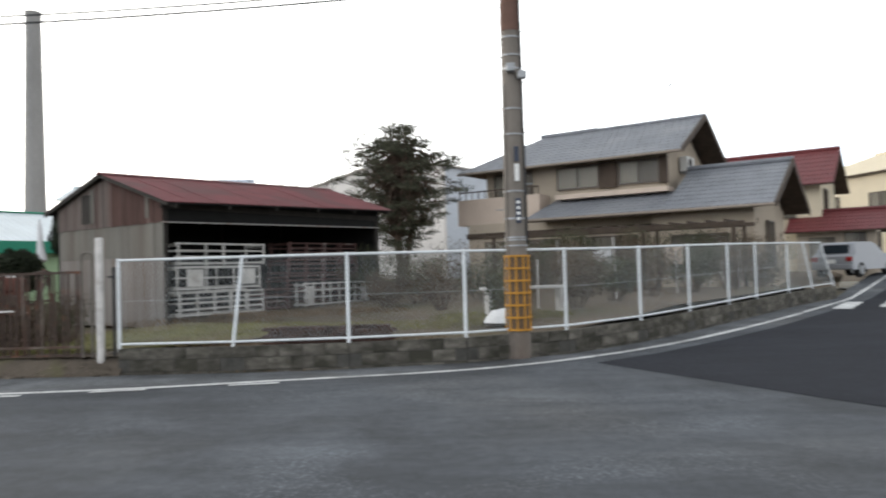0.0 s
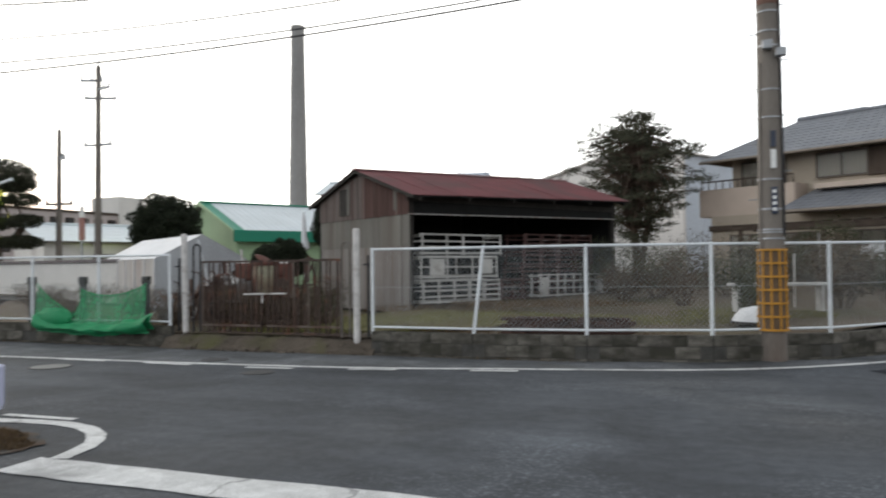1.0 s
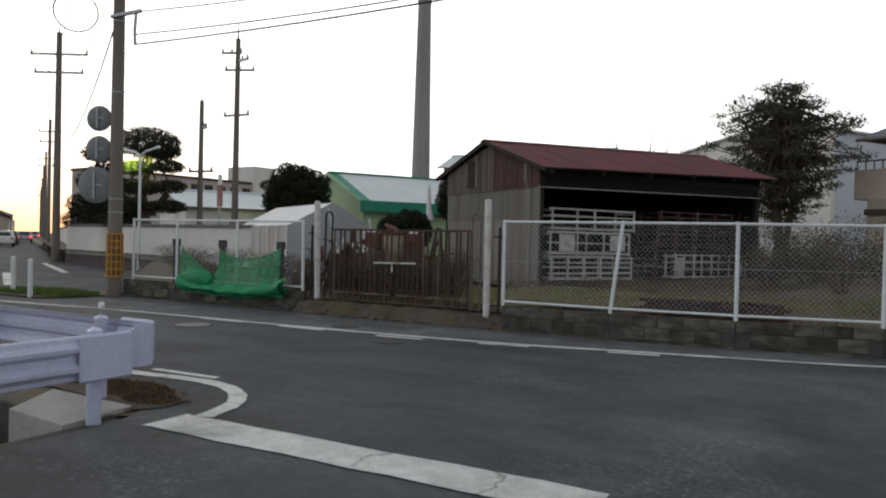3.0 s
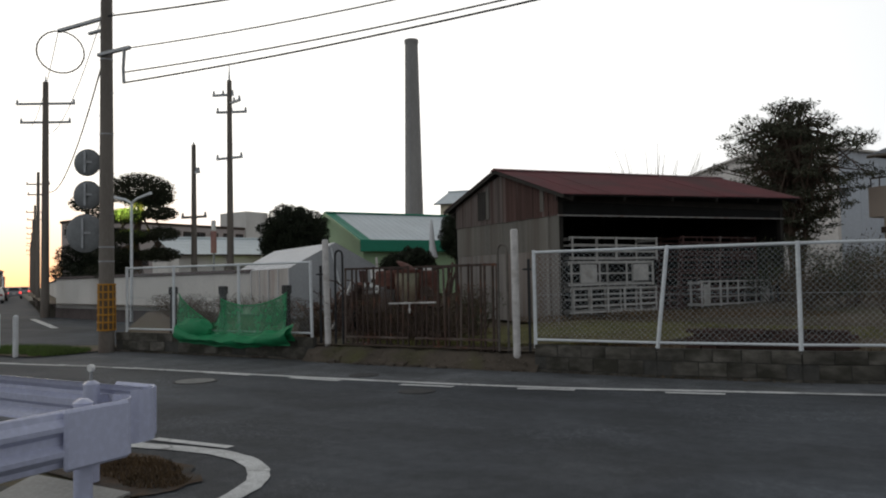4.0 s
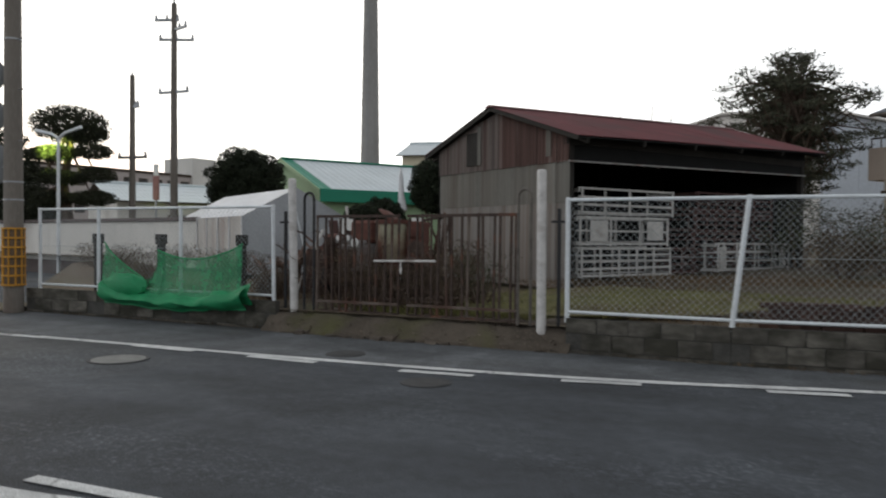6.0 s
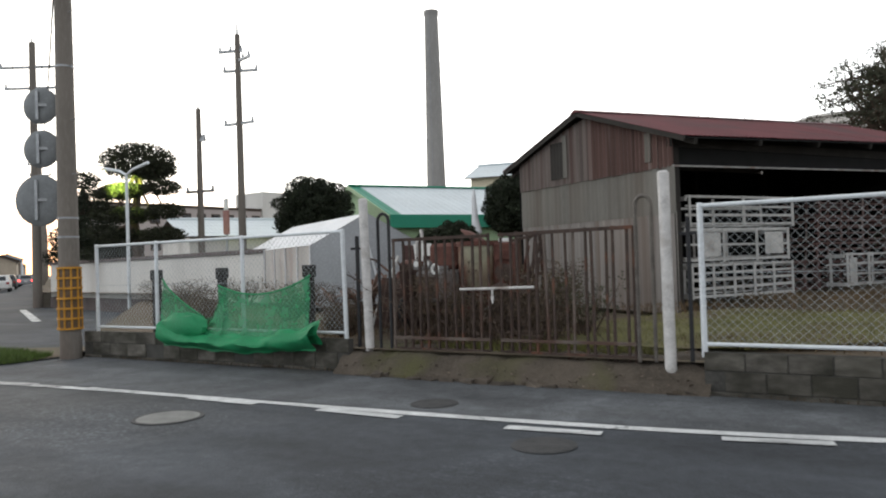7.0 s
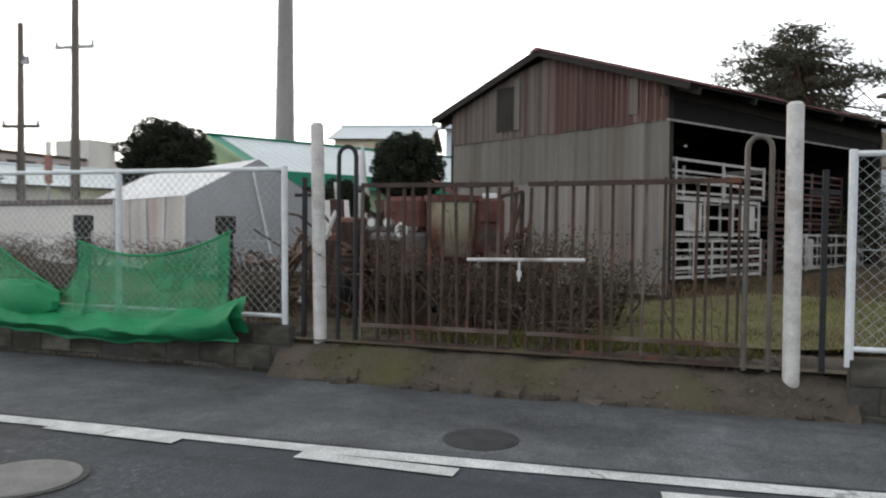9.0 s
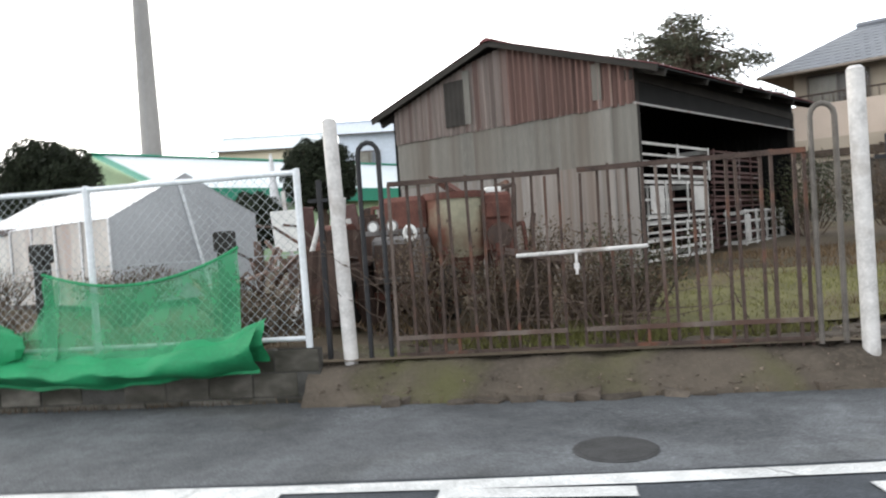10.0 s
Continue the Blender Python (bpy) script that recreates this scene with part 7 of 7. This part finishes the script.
till = thing("old_tiller", pose(-10.85, 14.3, 0.42, 0, 0, -20), "old red walking tiller with handlebars, rusted", "machine")
part("engine", Shape().box(-0.2, -0.18, 0.45, 0.3, 0.18, 0.85, c=0.04), RUSTRED, till)
part("tank", Shape().tube([(-0.15, 0, 0.9), (0.2, 0, 0.9)], 0.13, 14), RUSTRED, till, smooth=True)
part("lamp", Shape().tube([(0.33, -0.05, 0.8), (0.42, -0.05, 0.8)], [0.05, 0.075], 12), ACWHITE, till)
for s in (-1, 1):
    w = new("wheel")
    w.parent = till
    w.matrix_local = pose(0, s * 0.32, 0.26)
    ring = [(0.24 * math.cos(6.2832 * k / 20), 0, 0.24 * math.sin(6.2832 * k / 20)) for k in range(21)]
    part("tyre", Shape().tube(ring, 0.05, 8, False), TYRE, w, smooth=True)
    part("hub", Shape().tube([(0, -0.05, 0), (0, 0.05, 0)], 0.08, 12), ACWHITE, w)
    part("handlebar", Shape().tube([(-0.2, s * 0.1, 0.7), (-0.7, s * 0.22, 1.05), (-0.95, s * 0.24, 1.08)], 0.018, 6), RUST, till)
part("belt_cover", Shape().box(-0.25, 0.19, 0.3, 0.3, 0.26, 0.75, c=0.03), ACWHITE, till, "dirty white belt cover")
cart = thing("hand_cart", pose(-10.9, 15.0, 0.5, 0, 0, 15), "rusty hand cart loaded with scrap", "cart")
part("bed", Shape().box(-0.6, -0.35, 0.4, 0.6, 0.35, 0.46, c=0.01), RUST, cart)
part("rail", Shape().bar((-0.6, -0.35, 0.7), (0.6, -0.35, 0.7), 0.03), RUST, cart)
for x in (-0.55, 0, 0.55):
    part("stake", Shape().bar((x, -0.35, 0.46), (x, -0.35, 0.72), 0.03), RUST, cart)
for y in (-0.42, 0.42):
    w = new("wheel")
    w.parent = cart
    w.matrix_local = pose(0, y, 0.28)
    ring = [(0.26 * math.cos(6.2832 * k / 20), 0, 0.26 * math.sin(6.2832 * k / 20)) for k in range(21)]
    part("tyre", Shape().tube(ring, 0.035, 7, False), TYRE, w, smooth=True)
    part("hub", Shape().tube([(0, -0.04, 0), (0, 0.04, 0)], 0.05, 10), STEEL, w)
rs2 = random.Random(5)
for k in range(7):
    sc = thing("scrap_board", pose(-11.6 + 0.16 * k, 15.6 + 0.1 * k, 0.55, rs2.uniform(10, 22), rs2.uniform(-8, 8), rs2.uniform(-25, 10)), "weathered board leaning among scrap", "board", "scrap boards")
    part("plank", Shape().box(-0.1, -0.015, 0, 0.1 + 0.08 * (k % 2), 0.015, rs2.uniform(0.7, 1.25), c=0.004), (RACKRUST, POSTPAINT, RUST, RACKPAINT)[k % 4], sc)
DARKRUST = material("dark_rusted_scrap", (0.06, 0.038, 0.03), 0.9, scale=6, fine=40, amount=0.5, bump=0.3, stain=(0.12, 0.05, 0.035), stain_at=(0.52, 0.66))
for k in range(34):
    x, y = rs2.uniform(-11.2, -8.75), rs2.uniform(13.5, 15.4)
    if abs(x + 9.35) < 0.5 and abs(y - 14.05) < 0.55:
        y = 15.0
    z = yard_height(x, y)
    m = pose(x, y, z - 0.02, rs2.uniform(-10, 10), rs2.uniform(-12, 12), rs2.uniform(0, 180))
    mat = (DARKRUST, RUST, DARKRUST, RUSTRED, BROWN, RACKPAINT)[k % 6]
    kind = k % 4
    if kind == 0:
        t = thing("scrap_box", m, "dented rusty metal box among scrap", "scrap", "scrap heap")
        w, d, h = rs2.uniform(0.3, 0.55), rs2.uniform(0.25, 0.4), rs2.uniform(0.35, 0.8)
        part("case", Shape().box(-w / 2, -d / 2, 0, w / 2, d / 2, h, c=0.02), mat, t)
        part("flap", Shape().box(-w / 2 - 0.02, -d / 2 - 0.02, h, w / 2 + 0.02, d / 2 + 0.02, h + 0.03, pose(0, 0, 0, 4, 3, 0)), DARKRUST, t)
    elif kind == 1:
        t = thing("scrap_pipe", m, "rusty pipe standing in the scrap heap", "scrap", "scrap heap")
        h = rs2.uniform(0.8, 1.35)
        part("tube", Shape().tube([(0, 0, 0), (rs2.uniform(-0.3, 0.3), rs2.uniform(-0.2, 0.2), h)], 0.028, 8), mat, t)
        part("flange", Shape().tube([(0, 0, 0.02), (0, 0, 0.06)], 0.06, 10), DARKRUST, t)
    elif kind == 2:
        t = thing("scrap_sheet", m, "bent rusty sheet leaning in the scrap heap", "scrap", "scrap heap")
        w, h = rs2.uniform(0.35, 0.7), rs2.uniform(0.6, 1.15)
        part("sheet", Shape().sheet((-w / 2, 0, 0), (w / 2, 0, 0), (w / 2, 0.15, h), (-w / 2, 0.15, h), 0.006, 0.012, 0.1), mat, t)
        part("batten", Shape().bar((-w / 2, 0.1, h * 0.6), (w / 2, 0.1, h * 0.6), 0.03), DARKRUST, t)
    else:
        t = thing("scrap_trestle", m, "rusty angle-iron frame in the scrap heap", "scrap", "scrap heap")
        w, h = rs2.uniform(0.4, 0.7), rs2.uniform(0.7, 1.3)
        for a, b in (((-w / 2, 0, 0), (-w / 2, 0, h)), ((w / 2, 0, 0), (w / 2, 0, h)), ((-w / 2, 0, h), (w / 2, 0, h)), ((-w / 2, 0, h * 0.5), (w / 2, 0, h * 0.5)), ((-w / 2, 0, 0.1), (w / 2, 0, h * 0.9))):
            part("strut", Shape().bar(a, b, 0.04), mat, t)
lit = Shape()
for k in range(900):
    x, t = rs2.uniform(-10.4, -6.0), rs2.random()
    y = 11.78 + 0.75 * t
    z = 0.32 * min(1, (y - 11.78) / 0.9 * 1.9) ** 0.9 + 0.035 * noise.noise((x * 3, y * 5, 0)) + 0.02
    r = rs2.uniform(0.008, 0.03)
    vs_ = [Vector((x + rs2.uniform(-r, r), y + rs2.uniform(-r, r), z + rs2.uniform(-0.3, 0.8) * r)) for _ in range(4)]
    lit.add(vs_, [(0, 1, 2), (0, 2, 3), (0, 3, 1), (1, 3, 2)])
solid("ramp_litter", lit, leafy("pebbles_and_litter", (0.14, 0.11, 0.085), (0.06, 0.045, 0.035)), "pebbles and dead leaves on the gate ramp", "litter", kind="stuff")
PINKWOOD = material("bleached_broken_wood", (0.3, 0.215, 0.18), 0.9, scale=5, fine=40, amount=0.5, bump=0.3, stretch=(1, 1, 0.3), stain=(0.12, 0.075, 0.055), stain_at=(0.48, 0.62), random_shade=0.45)
heap = thing("board_heap", pose(-11.75, 14.5, 0.42), "heap of broken bleached boards and sticks behind the fence", "wood heap")
for k in range(46):
    x, y = rs2.uniform(-0.75, 0.75), rs2.uniform(-0.5, 0.5)
    z = (0.05 + 0.75 * rs2.random()) * (1 - 0.55 * abs(x) / 0.75)
    d = Vector((rs2.uniform(-1, 1), rs2.uniform(-0.6, 0.6), rs2.uniform(0.05, 0.9))).normalized() * rs2.uniform(0.2, 0.42)
    c = Vector((x, y, max(z, d.z * 0.9)))
    part("board", Shape().bar(c - d, c + d, rs2.uniform(0.03, 0.11), rs2.uniform(0.015, 0.04)), PINKWOOD if k % 4 else RUST, heap)
wb = thing("white_board", pose(-12.55, 17.6, 0.6, 8, 0, -12), "white board propped beside the tent", "board")
part("panel", Shape().box(-0.26, -0.015, 0.55, 0.26, 0.015, 1.2, c=0.006), ACWHITE, wb)
part("stake", Shape().box(-0.03, 0.016, 0, 0.03, 0.05, 1.5), POSTPAINT, wb)

CLOTH = material("white_cloth", (0.66, 0.66, 0.67), 0.85, scale=4, fine=30, amount=0.12)
fl = thing("furled_parasol", pose(-16.55, 27.4, 0.6), "furled white parasol on a thin pole", "parasol")
part("pole", Shape().tube([(0, 0, 0), (0, 0, 3.35)], 0.03, 8), WHITE, fl)
part("canopy", Shape().tube([(0, 0, 3.3), (0, 0, 3.0), (0.02, 0, 2.3), (0.08, 0, 1.75), (0.1, 0, 1.7)], [0.04, 0.08, 0.12, 0.19, 0.15], 9), CLOTH, fl)

# low stack of red-brown bricks by the fence
BRICK = material("old_red_brick", (0.06, 0.034, 0.027), 0.9, scale=5, fine=40, amount=0.4, bump=0.4, random_shade=0.4)
stack = thing("brick_stack", pose(-3.75, 12.74, 0.34, 0, 0, 1.5), "long low stack of old dark brown bricks", "bricks")
brick_mesh = Shape().box(-0.105, -0.05, 0, 0.105, 0.05, 0.06, c=0.006).mesh("brick", BRICK)
for c in range(5):
    for j in range(3):
        for i in range(10):
            if c == 4 and rs2.random() < 0.4:
                continue
            b = new("brick", brick_mesh)
            b.parent = stack
            b.matrix_local = pose(0.12 + 0.222 * i + 0.1 * (c % 2) + rs2.uniform(-0.008, 0.008), 0.11 * j + rs2.uniform(-0.01, 0.01), 0.063 * c, 0, 0, rs2.uniform(-4, 4))

# garden odds and ends behind the bend
PLASTIC = material("white_plastic", (0.64, 0.65, 0.66), 0.5, scale=5, fine=30, amount=0.12)
tub = thing("plastic_tub", pose(0.55, 14.35, 0.5, 0, 0, 15), "upturned white plastic tub with dark rim", "tub")
part("bowl", Shape().tube([(0, 0, 0.02), (0, 0, 0.14), (0, 0, 0.26), (0, 0, 0.3)], [0.44, 0.38, 0.26, 0.05], 22), PLASTIC, tub, smooth=True)
part("rim", Shape().tube([(0, 0, 0.0), (0, 0, 0.04)], 0.46, 22), DARK, tub)
bench = thing("white_bench", pose(0.3, 15.6, 0.62, 0, 0, 20), "low white-painted plank bench among plants", "bench")
part("seat", Shape().box(-0.2, -0.15, 0.5, 1.7, 0.15, 0.56, c=0.008), RACKPAINT, bench)
for x in (-0.1, 1.55):
    part("leg", Shape().box(x, -0.13, 0, x + 0.06, 0.13, 0.5, c=0.005), RACKPAINT, bench)
for i in range(12):
    x, y = 0.6 + 0.72 * i + rs2.uniform(-0.2, 0.2), 16.0 + 0.78 * i + rs2.uniform(-0.4, 0.8)
    st = thing("garden_stake", pose(x, y, yard_height(x, y) - 0.05, rs2.uniform(-4, 4), rs2.uniform(-4, 4), 0), "thin weathered garden stake", "stake", "garden stakes")
    part("cane", Shape().tube([(0, 0, 0), (0, 0, rs2.uniform(1.1, 1.7))], 0.016, 6), (BROWN, POSTPAINT, PIPE)[i % 3], st)
perg = thing("pergola", house.matrix_world @ pose(-5.5, -3.2, 0.5), "dark timber pergola before the house", "pergola")
for x in (0, 2.6, 5.2, 7.8):
    for y in (0, 1.3):
        part("post", Shape().box(x - 0.05, y - 0.05, 0, x + 0.05, y + 0.05, 2.1, c=0.006), BROWN, perg)
for y in (0, 1.3):
    part("beam", Shape().box(-0.3, y - 0.04, 2.1, 8.1, y + 0.04, 2.22), BROWN, perg)
for k in range(16):
    part("slat", Shape().box(-0.2 + 0.52 * k, -0.25, 2.22, -0.14 + 0.52 * k, 1.55, 2.28), BROWN, perg)
for i, (x, y) in enumerate([(3.6, 23.0), (5.9, 23.4)]):
    lb2 = thing("laundry", pose(x, y, 1.55), "pale cloth hung among the garden plants", "cloth", "hung cloths")
    part("cloth", tarp((0, 0, 0), (0.6, 0.1, 0), (0.6, 0.1, 0.55), (0, 0, 0.55), 8, 0.08, i), (CLOTH, PARAPET, CLOTH)[i], lb2)
    part("line", Shape().tube([(-0.8, -0.1, 0.55), (1.4, 0.2, 0.57)], 0.008, 4), CABLE, lb2)
    part("prop", Shape().tube([(-0.8, -0.1, -1.1), (-0.8, -0.1, 0.6)], 0.018, 5), PIPE, lb2)
    part("prop", Shape().tube([(1.4, 0.2, -1.1), (1.4, 0.2, 0.6)], 0.018, 5), PIPE, lb2)

# ---- street corner furniture ----
bol = thing("bollard", pose(-17.0, 10.35, 0.0), "slim white traffic post at the street corner", "bollard")
part("tube", Shape().tube([(0, 0, 0), (0, 0, 0.85)], 0.055, 12), PLASTIC, bol, smooth=True)
part("cap", Shape().tube([(0, 0, 0.85), (0, 0, 0.89)], [0.06, 0.02], 12), PLASTIC, bol)
bol2 = copy_thing(bol, pose(-18.6, 10.9, 0))
for a, b in (((-21, 12.2), (-27, 15.6)), ((-24.5, 11.4), (-31, 15)), ((-26, 17.2), (-34, 21.4)), ((-33, 16.2), (-60, 31))):
    ribbon("street_line", [a, b], 0.25, ROADPAINT, "white line on the far street", lift=0.011, ragged=0.01)


# ---- blocks of the boundary walls ----
block_wall("boundary_wall", BEND, "low weathered concrete block wall under the fence", 3)
block_wall("boundary_wall", [(-16.0, 12.08), (-14.2, 12.08), (-12.3, 12.08), (-10.4, 12.08)], "low weathered concrete block wall beside the gate", 5)
